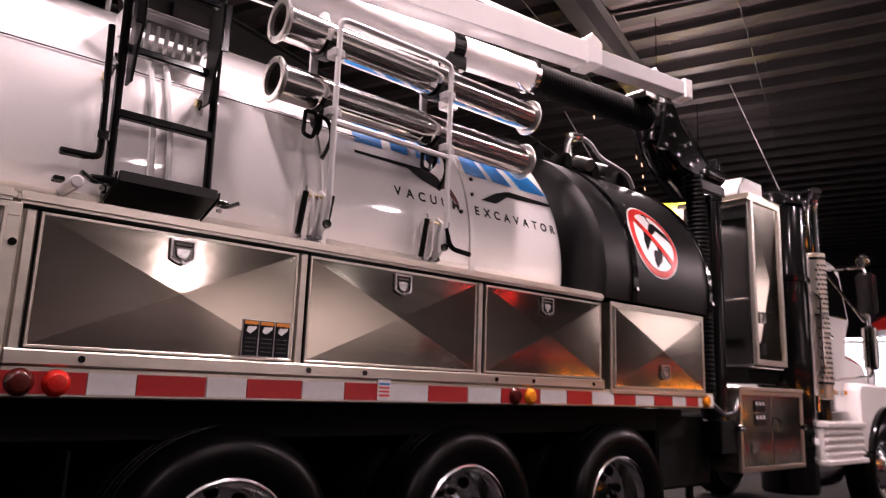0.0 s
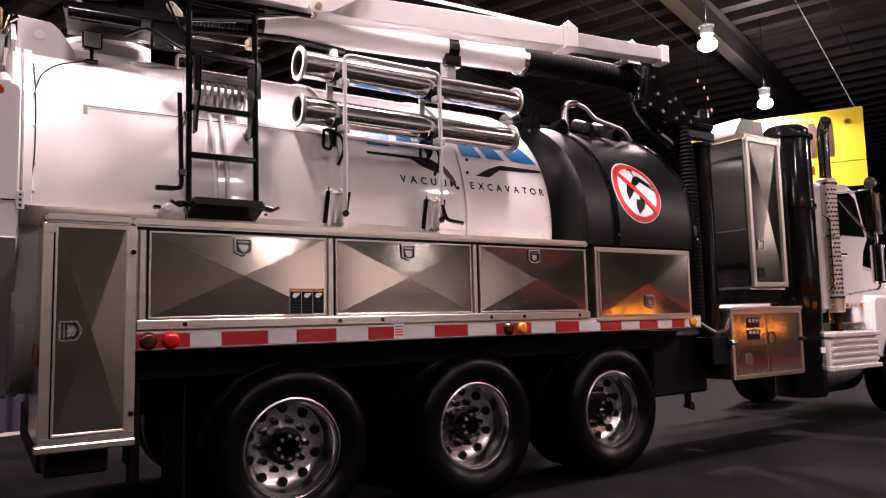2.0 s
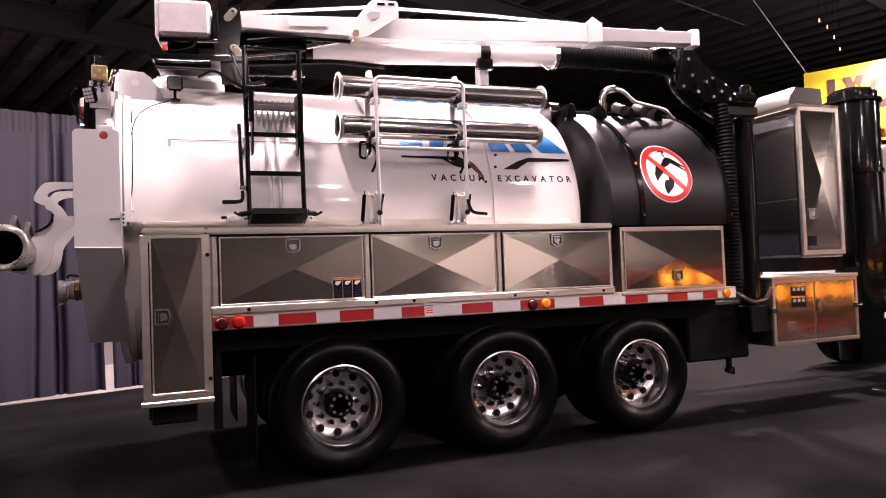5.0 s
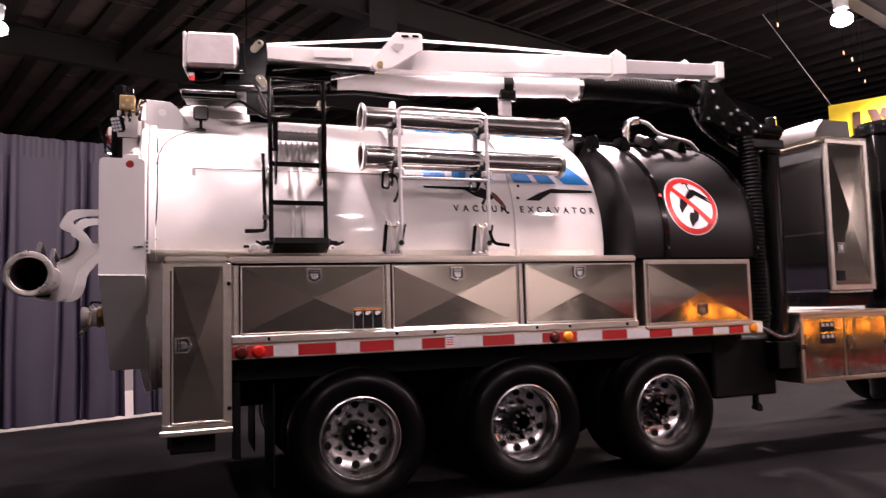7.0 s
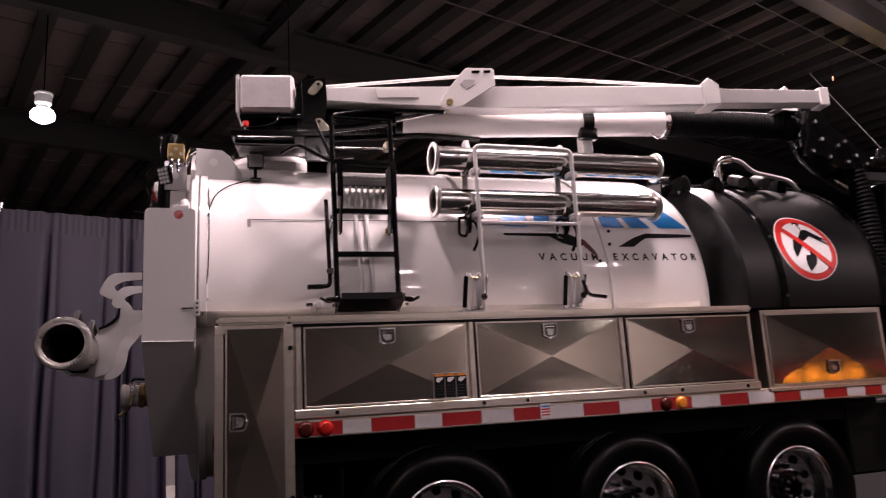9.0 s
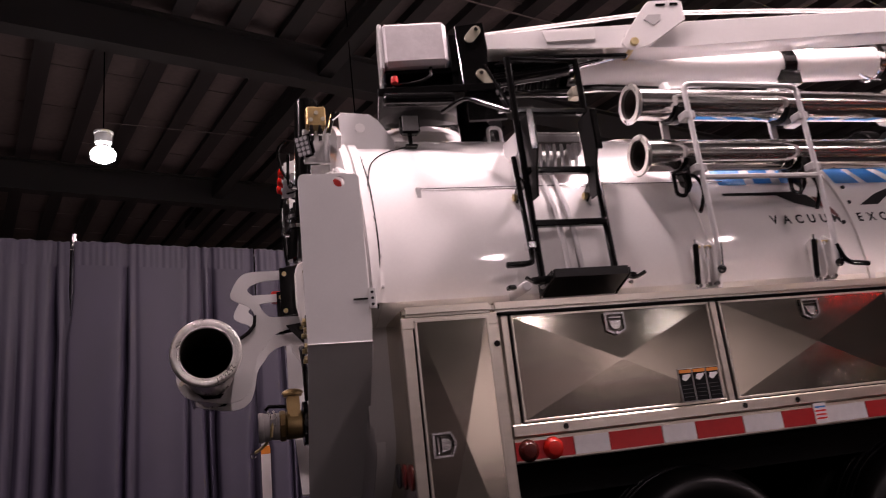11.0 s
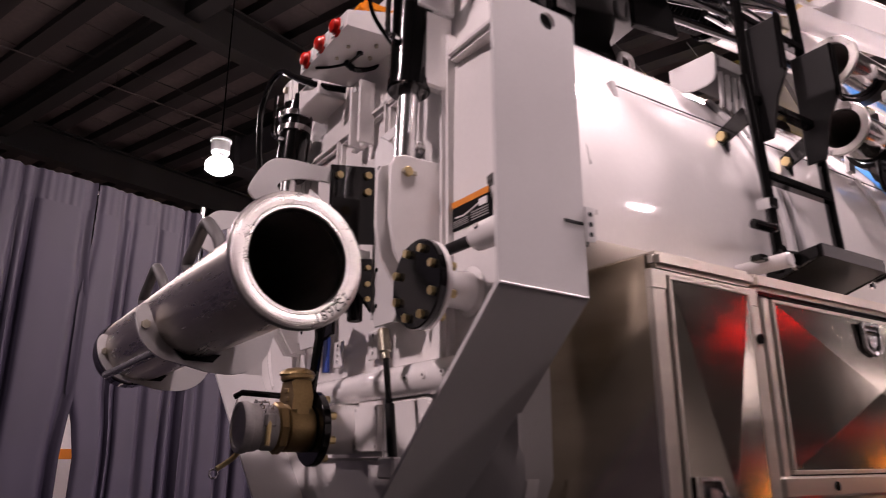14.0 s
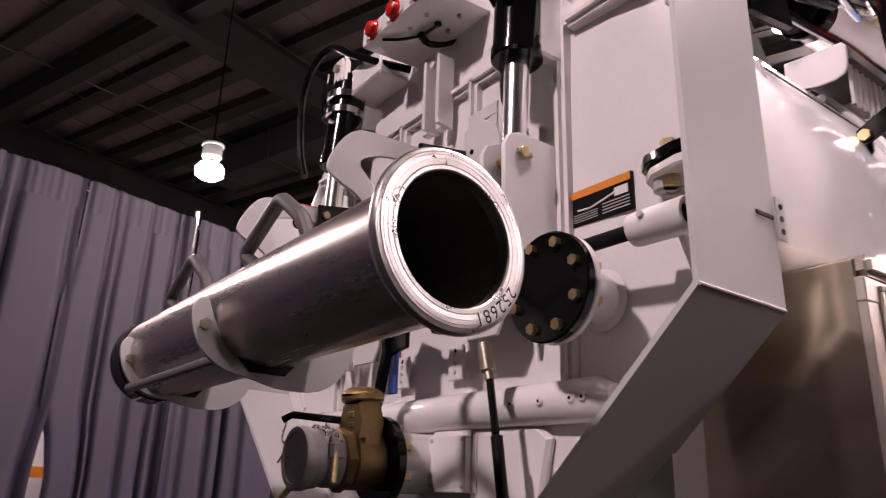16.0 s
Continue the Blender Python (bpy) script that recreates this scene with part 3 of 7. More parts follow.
def graphics():
    # blue name shapes and the swoosh, as plain shapes
    for pts in (
        [(-0.78, 2.505), (-0.6, 2.505), (-0.6, 2.62), (-0.52, 2.74), (-0.8, 2.74)], [(-0.54, 2.515), (-0.42, 2.515), (-0.36, 2.74), (-0.5, 2.74)],
        [(-0.36, 2.515), (-0.18, 2.52), (-0.12, 2.74), (-0.3, 2.74)], [(0.02, 2.505), (0.2, 2.505), (0.1, 2.74), (-0.06, 2.74)],
        [(0.25, 2.505), (0.42, 2.505), (0.26, 2.74), (0.14, 2.74)], [(0.5, 2.505), (0.755, 2.505), (0.55, 2.74), (0.32, 2.74)],
    ):
        decal(pts, TR, 0.004, "blue_mark", BLUE, tank_part)
    decal([(-0.8, 2.448), (-0.3, 2.45), (-0.24, 2.42), (-0.19, 2.36), (-0.24, 2.335), (-0.36, 2.37), (-0.45, 2.425), (-0.8, 2.43)], TR, 0.004, "black_swoosh", INK, tank_part)
    decal([(0.76, 2.452), (0.36, 2.458), (0.24, 2.42), (0.09, 2.345), (0.22, 2.345), (0.34, 2.415), (0.76, 2.43)], TR, 0.004, "black_swoosh", INK, tank_part)
    decal([(-0.215, 2.415), (-0.175, 2.395), (-0.115, 2.315), (-0.1, 2.255), (-0.14, 2.29), (-0.185, 2.335), (-0.205, 2.36)], TR, 0.005, "dark_red_tail", DARK_RED, tank_part)
    for x, z in ((0.05, 2.473), (0.022, 2.365), (-0.09, 2.234)):
        a = on_tank(x, z, 0.002)
        part("dark_stud", cyl(a + Vector((0, 0.01, 0)), a + Vector((0, -0.008, 0)), 0.012, 12, bev=0.002), INK, tank_part)
    lettering("VACUUM EXCAVATOR", -0.545, 2.24, 0.052, 0.0838, TR, INK, tank_part)


graphics()
BR = 1.085  # black drum, wider than it is high
WIDE = 1.30 / BR


def widen(bm):
    for v in bm.verts:
        v.co.y = TY + (v.co.y - TY) * WIDE
    return bm


def black_drum():
    bm = lathe([(0, 0), (BR - 0.06, 0.0), (BR, 0.05), (BR, 1.36), (BR - 0.08, 1.42), (0, 1.44)], (0.97, TY, TZ), (2, TY, TZ), 96)
    widen(bm)
    bmesh.ops.bisect_plane(bm, geom=bm.verts[:] + bm.edges[:] + bm.faces[:], plane_co=(0, 0, 1.845), plane_no=(0, 0, 1), clear_inner=True)
    d = part("filter_drum", bm, BLACK_SATIN, truck, "satin black filter drum behind the tank", 40)
    for x, w, h in ((1.3, 0.06, 0.012), (2.28, 0.05, 0.012)):
        strap = widen(lathe([(BR - 0.01, 0), (BR + h, 0.004), (BR + h, w - 0.004), (BR - 0.01, w)], (x, TY, TZ), (x + 1, TY, TZ), 96))
        bmesh.ops.bisect_plane(strap, geom=strap.verts[:] + strap.edges[:] + strap.faces[:], plane_co=(0, 0, 1.85), plane_no=(0, 0, 1), clear_inner=True)
        part("strap", strap, BLACK, d)
        for z in (1.93, 2.4):
            a = on_tank(x + 0.03, z, 0.012, BR)
            a.y = TY + (a.y - TY) * WIDE
            part("strap_bolt", hexbolt(a, (0, -1, 0), 0.014, 0.016), CHROME, d)
    # round warning sign with a slash
    cx, cz = 1.655, 2.315

    def disc(rx, k=40):
        return [(cx + rx * math.cos(2 * math.pi * i / k), cz + 1.0 * rx * math.sin(2 * math.pi * i / k)) for i in range(k)]

    s = decal(disc(0.275), BR, 0.003, "warning_sign", SIGN_WHITE, d, WIDE)
    tagged(s, "round white sign with red ring and slash")
    decal(disc(0.265), BR, 0.006, "sign_ring", SIGN_RED, d, WIDE)
    decal(disc(0.218), BR, 0.009, "sign_field", SIGN_WHITE, d, WIDE)
    # digging tools in black
    sh = lambda pts: [(cx + a * 0.265, cz + b * 0.265) for a, b in pts]  # noqa: E731
    decal(sh([(-0.1, 0.78), (0.02, 0.84), (0.17, 0.8), (0.18, 0.75), (0.12, 0.72), (0.1, 0.76), (0.03, 0.79), (-0.05, 0.75)]), BR, 0.012, "tool_grip", INK, d, WIDE)
    decal(sh([(0.04, 0.77), (0.08, 0.76), (0.13, 0.58), (0.08, 0.57)]), BR, 0.0125, "tool_shaft", INK, d, WIDE)
    decal(sh([(-0.41, 0.23), (-0.17, 0.3), (0.02, 0.5), (0.12, 0.57), (0.29, 0.57), (0.8, 0.24), (0.8, 0.19), (0.3, 0.46), (0.8, 0.13), (0.82, 0.06), (0.26, 0.36), (0.1, 0.26), (-0.04, 0.2), (-0.17, 0.02), (-0.51, -0.32), (-0.54, -0.05)]), BR, 0.012, "tool_silhouette", INK, d, WIDE)
    decal(sh([(0.04, -0.03), (0.08, -0.03), (0.03, -0.26), (0.19, -0.26), (0.17, -0.4), (0.11, -0.52), (-0.16, -0.75), (-0.24, -0.55), (-0.23, -0.4), (-0.17, -0.26), (-0.02, -0.26)]), BR, 0.012, "shovel_silhouette", INK, d, WIDE)
    decal(sh([(-0.72, 0.56), (-0.6, 0.68), (0.72, -0.56), (0.6, -0.68)]), BR, 0.0145, "sign_slash", SIGN_RED, d, WIDE)
    # pipework and brackets along the top
    part("top_pipe", sweep(smooth_path([(1.0, 0.75, 2.99), (1.5, 0.73, 3.0), (2.3, 0.74, 3.0)]), 0.022, 10), BLACK, d)
    part("top_pipe", sweep([(0.98, 0.6, 2.9), (2.3, 0.6, 2.9)], 0.016, 10), BLACK, d)
    for x in (1.05, 1.38, 1.72, 2.05):
        part("pipe_bracket", plate([(x - 0.05, 2.84), (x + 0.05, 2.84), (x + 0.045, 2.99), (x + 0.015, 3.045), (x - 0.02, 3.05), (x - 0.045, 3.0)], "y", 0.58, 0.74, 0.008), CHASSIS, d)
    part("relief_valve", sweep(rounded([(1.42, 0.62, 2.9), (1.42, 0.62, 3.2), (1.55, 0.6, 3.22)], 0.09, 6), 0.034, 14), POLISHED, d, "bright bent metal pipe elbow")
    part("braided_hose", sweep(even(smooth_path([(1.53, 0.6, 3.225), (1.64, 0.58, 3.19), (1.76, 0.57, 3.1), (1.95, 0.56, 3.06), (2.12, 0.57, 3.03), (2.25, 0.6, 2.95)]), 0.012), 0.017, 10, ridges=0.002), GREY, d, "braided grey hose")
    for x in (1.62, 1.86):
        part("flat_fitting", cyl((x, 0.56, 3.0), (x, 0.7, 3.06), 0.05, 14), RUBBER_GREY, d)
    part("neck_clamp", cyl((0.9, 0.85, 2.98), (1.02, 0.85, 2.98), 0.13, 24, bev=0.01), BLACK, d)


black_drum()


# ---- toolboxes along the near side ----
def creased_panel(x0, x1, z0, z1, y, depth=0.014):
    """A door skin pressed to four shallow triangles."""
    bm = bmesh.new()
    cx, cz = (x0 + x1) / 2, (z0 + z1) / 2
    c = [bm.verts.new((x, y, z)) for x, z in ((x0, z0), (x1, z0), (x1, z1), (x0, z1))]
    back = [bm.verts.new((x, y + 0.02, z)) for x, z in ((x0, z0), (x1, z0), (x1, z1), (x0, z1))]
    m = bm.verts.new((cx, y - depth, cz))
    for i in range(4):
        bm.faces.new((c[i], c[(i + 1) % 4], m))
        bm.faces.new((back[i], back[(i + 1) % 4], c[(i + 1) % 4], c[i]))
    bm.faces.new(back[::-1])
    return bm


def latch(x, z, y, parent, turn=False):
    """A chrome folding latch: thin pointed rim, cup with its shade in the colour, folding paddle and its hinge."""
    def out(k):
        pts = [(-0.052, 0.055), (0.052, 0.055), (0.052, -0.028), (0.03, -0.04), (0.0, -0.052), (-0.03, -0.04), (-0.052, -0.028)]
        return [(x + (-b if turn else a) * k, z + (a if turn else b) * k) for a, b in pts]

    def at(a, b):
        return (x - b, z + a) if turn else (x + a, z + b)

    base = part("latch", plate(out(1.0), "y", y - 0.006, y, 0.002), CUP, parent, "chrome folding latch")
    o, n = out(1.0), out(0.82)
    for k in range(7):
        m = (k + 1) % 7
        part("latch_rim", plate([o[k], o[m], n[m], n[k]], "y", y - 0.016, y - 0.004, 0), LATCH, parent)
    part("latch_paddle", plate([at(-0.03, 0.018), at(0.03, 0.018), at(0.026, -0.014), at(0.012, -0.026), at(-0.012, -0.026), at(-0.026, -0.014)], "y", y - 0.014, y - 0.006, 0.003), LATCH, parent)
    part("latch_hinge", plate([at(-0.034, 0.036), at(0.034, 0.036), at(0.034, 0.026), at(-0.034, 0.026)], "y", y - 0.015, y - 0.006, 0.002), CHROME, parent)
    px, pz = at(0.0, -0.042)
    part("latch_ring", cyl((px, y - 0.02, pz), (px, y - 0.006, pz), 0.009, 12, bev=0.002), CHROME, parent)
    return base


def door(name, x0, x1, z0, z1, y, parent, lx, lz, turn=False):
    d = part(name, creased_panel(x0 + 0.012, x1 - 0.012, z0 + 0.012, z1 - 0.012, y - 0.012), ALU, parent, "creased brushed aluminium door", 1)
    part("door_edge", frame_bars(x0, x1, z0, z1, y - 0.014, 0.012, 0.02), ALU_TRIM, parent)
    latch(lx, lz, y - 0.016, parent, turn)
    return d


def frame_bars(x0, x1, z0, z1, y, w, depth, bm=None):
    bm = bm or bmesh.new()
    for a, b in (((x0, y, z0), (x1, y + depth, z0 + w)), ((x0, y, z1 - w), (x1, y + depth, z1)), ((x0, y, z0 + w), (x0 + w, y + depth, z1 - w)), ((x1 - w, y, z0 + w), (x1, y + depth, z1 - w))):
        box(a, b, 0.002, bm)
    return bm


def toolboxes():
    body = part("toolbox", box((-2.30, 0.012, 1.255), (1.02, 0.5, 1.82), 0.004), ALU_TRIM, truck, "long brushed aluminium toolbox")
    part("lid", box((-2.32, -0.015, 1.822), (1.025, 0.34, 1.868), 0.012, seg=2), ALU_TRIM, body)
    part("gutter", box((-2.3, -0.006, 1.806), (1.01, 0.02, 1.82), 0.003), BLACK, body)
    for x0, x1, lx in ((-2.24, -1.205, -1.73), (-1.145, -0.108, -0.625), (-0.04, 0.985, 0.455)):
        part("door_gap", box((x0 - 0.008, 0.006, 1.31), (x1 + 0.008, 0.014, 1.81), 0), BLACK, body)
        door("door", x0, x1, 1.322, 1.802, 0.004, body, lx, 1.725)
    for x in (-2.27, -1.175, -0.075):
        part("post", box((x - 0.02, -0.006, 1.31), (x + 0.02, 0.02, 1.806), 0.006), ALU_TRIM, body)
    part("bottom_rail", box((-2.3, -0.014, 1.262), (1.02, 0.03, 1.318), 0.006), ALU_TRIM, body)
    for x in (-2.05, -1.12, -0.82, 0.05, 0.35, 0.9):
        part("rail_bolt", cyl((x, -0.018, 1.29), (x, -0.012, 1.29), 0.013, 12), BLACK, body)
    # three small warning labels on one plate
    for k in range(3):
        x = -1.445 + 0.073 * k
        part("label_border", box((x - 0.003, -0.0195, 1.335), (x + 0.071, -0.0155, 1.489), 0), GREY, body)
        part("label", box((x, -0.021, 1.338), (x + 0.068, -0.016, 1.486), 0.001), INK, body, "small black warning label")
        part("label_head", box((x + 0.003, -0.023, 1.468), (x + 0.065, -0.018, 1.483), 0), ORANGE, body)
        part("label_print", plate([(x + 0.012, 1.44), (x + 0.03, 1.43), (x + 0.055, 1.45), (x + 0.06, 1.462), (x + 0.02, 1.46)], "y", -0.023, -0.018, 0), SIGN_WHITE, body)
        for j in range(4):
            part("label_line", box((x + 0.008, -0.0225, 1.41 - 0.018 * j), (x + 0.058, -0.018, 1.412 - 0.018 * j), 0), GREY_LENS, body)
    # upright rear cabinet
    cab = part("rear_cabinet", rear_cabinet(), ALU_SHEET, truck, "tall brushed aluminium cabinet at the rear corner", 20)
    part("cabinet_lid", box((-2.736, -0.015, 1.825), (-2.322, 0.34, 1.87), 0.012, seg=2), ALU_TRIM, cab)
    part("cabinet_frame", frame_bars(-2.745, -2.3, 0.69, 1.822, -0.004, 0.05, 0.02), ALU_TRIM, cab)
    part("cabinet_foot", box((-2.76, -0.02, 0.668), (-2.295, 0.05, 0.705), 0.006), ALU_TRIM, cab)
    part("cabinet_door_gap", box((-2.695, 0.002, 0.735), (-2.335, 0.01, 1.815), 0), BLACK, cab)
    door("cabinet_door", -2.688, -2.345, 0.745, 1.81, 0.003, cab, -2.61, 1.27, True)
    for z in (1.68, 0.83):
        part("cabinet_bolt", cyl((-2.318, -0.012, z), (-2.318, 0, z), 0.014, 12), BLACK, cab)
    # fourth box
    b4 = part("front_toolbox", box((1.1, 0.012, 1.245), (2.255, 0.5, 1.825), 0.004), ALU_TRIM, truck, "short brushed aluminium toolbox")
    part("door_frame", frame_bars(1.1, 2.255, 1.245, 1.83, 0.0, 0.03, 0.02), ALU_TRIM, b4)
    part("box_sill", box((1.09, -0.02, 1.232), (2.27, 0.05, 1.262), 0.006), ALU_TRIM, b4)
    door("door", 1.13, 2.225, 1.275, 1.8, 0.002, b4, 1.69, 1.385)
    # deck rail with reflective tape and marker lights
    rail = part("deck_rail", box((-2.3, 0.0, 1.152), (2.37, 0.12, 1.262), 0.006), ALU_TRIM, truck, "aluminium deck rail with reflective tape")
    edges = [-2.02, -1.846, -1.575, -1.4, -1.14, -0.92, -0.66, -0.42, -0.15, 0.1, 0.42, 0.66, 0.9, 1.13, 1.36, 1.58, 1.8, 1.98, 2.14]
    part("tape", box((-2.295, -0.004, 1.165), (edges[0], 0.004, 1.243), 0.001), RED, rail)
    for k, (a, b) in enumerate(zip(edges, edges[1:])):
        part("tape", box((a + 0.002, -0.004, 1.165), (b - 0.002, 0.004, 1.243), 0.001), WHITE_REFL if k % 2 == 0 else RED, rail)
    part("tape", box((2.145, -0.004, 1.165), (2.36, 0.004, 1.243), 0.001), WHITE_REFL, rail)
    part("maker_label", box((-0.735, -0.008, 1.165), (-0.66, -0.002, 1.262), 0), SIGN_WHITE, rail)
    for j in range(4):
        part("maker_print", box((-0.728, -0.011, 1.185 + 0.018 * j), (-0.668, -0.006, 1.193 + 0.018 * j), 0), BLUE if j > 2 else SIGN_RED, rail)
    for x, m in ((-2.235, LENS_DARK), (-2.12, LENS_RED), (0.212, LENS_DARK), (0.335, LENS_AMBER), (2.25, LENS_AMBER)):
        part("marker_light", lathe([(0, 0.028), (0.03, 0.024), (0.046, 0.008), (0.05, -0.01), (0, -0.01)], (x, -0.004, 1.204), (x, -1, 1.204), 24), m, rail, "round marker light")
    # near-side apron under the rail
    part("side_apron", box((-2.28, 0.26, 0.98), (2.36, 0.3, 1.134), 0.004), CHASSIS, truck)


def rear_cabinet():
    bm = bmesh.new()
    plate([(0.012, 0.69), (0.012, 1.862), (0.4, 1.862), (0.4, 1.7), (0.75, 1.35), (0.75, 0.69)], "x", -2.742, -2.302, 0.004, bm)
    return bm


toolboxes()


# ---- wheels and chassis ----
def wheel(x, y0, dual=True):
    w = part("wheel", tyre(x, y0), RUBBER, truck, "large black road tyre on a polished rim")
    rim_bm = lathe([(0.300, 0.0), (0.312, 0.004), (0.314, 0.016), (0.296, 0.022), (0.283, 0.05), (0.272, 0.06), (0.268, 0.17), (0.235, 0.2), (0.20, 0.205), (0.135, 0.215), (0.11, 0.215), (0.11, 0.26), (0.3, 0.26), (0.3, 0.1)], (x, y0 + 0.012, 0.52), (x, 9, 0.52), 64)
    part("rim", rim_bm, RIM, w, "polished aluminium rim")
    for k in range(10):
        a = 2 * math.pi * (k + 0.5) / 10
        c = Vector((x + 0.228 * math.cos(a), y0 + 0.207, 0.52 + 0.228 * math.sin(a)))
        n = Vector((-0.25 * math.cos(a), -1, -0.25 * math.sin(a))).normalized()
        part("hand_hole", cyl(c, c + n * 0.012, 0.03, 16), CHASSIS, w)
        a = 2 * math.pi * k / 10
        c = Vector((x + 0.152 * math.cos(a), y0 + 0.226, 0.52 + 0.152 * math.sin(a)))
        part("wheel_nut", cyl(c, c + Vector((0, -0.05, 0)), 0.023, 6, 0.019, bev=0.003), BLACK, w)
    part("hub", lathe([(0, 0.0), (0.075, 0.0), (0.085, 0.012), (0.09, 0.06), (0.115, 0.065), (0.118, 0.14), (0, 0.14)], (x, y0 + 0.09, 0.52), (x, 9, 0.52), 32), BLACK, w, "black axle hub")
    for k in range(8):
        a = 2 * math.pi * k / 8
        c = Vector((x + 0.068 * math.cos(a), y0 + 0.092, 0.52 + 0.068 * math.sin(a)))
        part("hub_bolt", hexbolt(c, (0, -1, 0), 0.012, 0.016), ROD, w)
    return w


def tyre(x, y0):
    prof = [(0.298, 0.03), (0.312, 0.014), (0.33, 0.002), (0.352, -0.01), (0.38, -0.02), (0.41, -0.026), (0.438, -0.024), (0.462, -0.015), (0.482, -0.002), (0.498, 0.014), (0.511, 0.034), (0.518, 0.05)]
    grooves = []
    for g in (0.085, 0.135, 0.185):
        grooves += [(0.52, g - 0.012), (0.505, g - 0.008), (0.505, g + 0.008), (0.52, g + 0.012)]
    prof = prof + grooves + [(0.52, 0.235), (0.50, 0.262), (0.43, 0.285), (0.35, 0.275), (0.298, 0.255)]
    return lathe(prof, (x, y0, 0.52), (x, 9, 0.52), 72)


for wx in (-1.37, 0.0, 1.37):
    wheel(wx, 0.11)
    part("inner_tyre", lathe([(0.3, 0), (0.42, -0.015), (0.5, 0.01), (0.52, 0.04), (0.52, 0.24), (0.5, 0.27), (0.42, 0.29), (0.3, 0.27)], (wx, 0.44, 0.52), (wx, 9, 0.52), 48, closed=True), CHASSIS, truck)
    part("axle", cyl((wx, 0.2, 0.52), (wx, 2.35, 0.52), 0.07, 16), CHASSIS, truck)
    for y in (1.85, 2.18):
        part("far_tyre", lathe([(0.0, 0.1), (0.3, 0.1), (0.3, 0), (0.42, -0.015), (0.5, 0.01), (0.52, 0.04), (0.52, 0.24), (0.5, 0.27), (0.42, 0.29), (0.3, 0.27), (0.3, 0.2), (0, 0.2)], (wx, y, 0.52), (wx, 9, 0.52), 40), RUBBER, truck)
for y in (0.86, 1.6):
    part("frame_rail", box((-2.5, y, 0.72), (7.3, y + 0.09, 1.02), 0.006), CHASSIS, truck)
part("deck", box((-2.25, 0.3, 1.03), (2.4, 2.24, 1.13), 0.006), CHASSIS, truck)
part("tank_cradle", box((-2.2, 0.55, 1.13), (2.3, 1.99, 1.3), 0.006), CHASSIS, truck)
part("rear_crossbeam", box((-2.72, 0.45, 0.5), (-2.6, 2.1, 0.75), 0.01), CHASSIS, truck)
for y in (0.5, 1.95):
    part("mud_flap", box((-2.0, y - 0.28, 0.2), (-1.985, y + 0.28, 0.95), 0.002), CHASSIS, truck)
part("flap_bar", box((-2.28, 0.28, 0.42), (-2.22, 0.34, 1.1), 0.004), CHASSIS, truck)
part("cabinet_underside", box((-2.7, 0.15, 0.52), (-2.4, 0.55, 0.668), 0.01), CHASSIS, truck)
for y, m in ((0.4, GREY_LENS), (0.25, LENS_DARK), (0.105, LENS_DARK)):
    part("tail_light", lathe([(0, 0.012), (0.04, 0.01), (0.055, 0.004), (0.058, -0.01), (0, -0.01)], (-2.744, y, 1.15), (-9, y, 1.15), 24), m, truck, "round tail light")


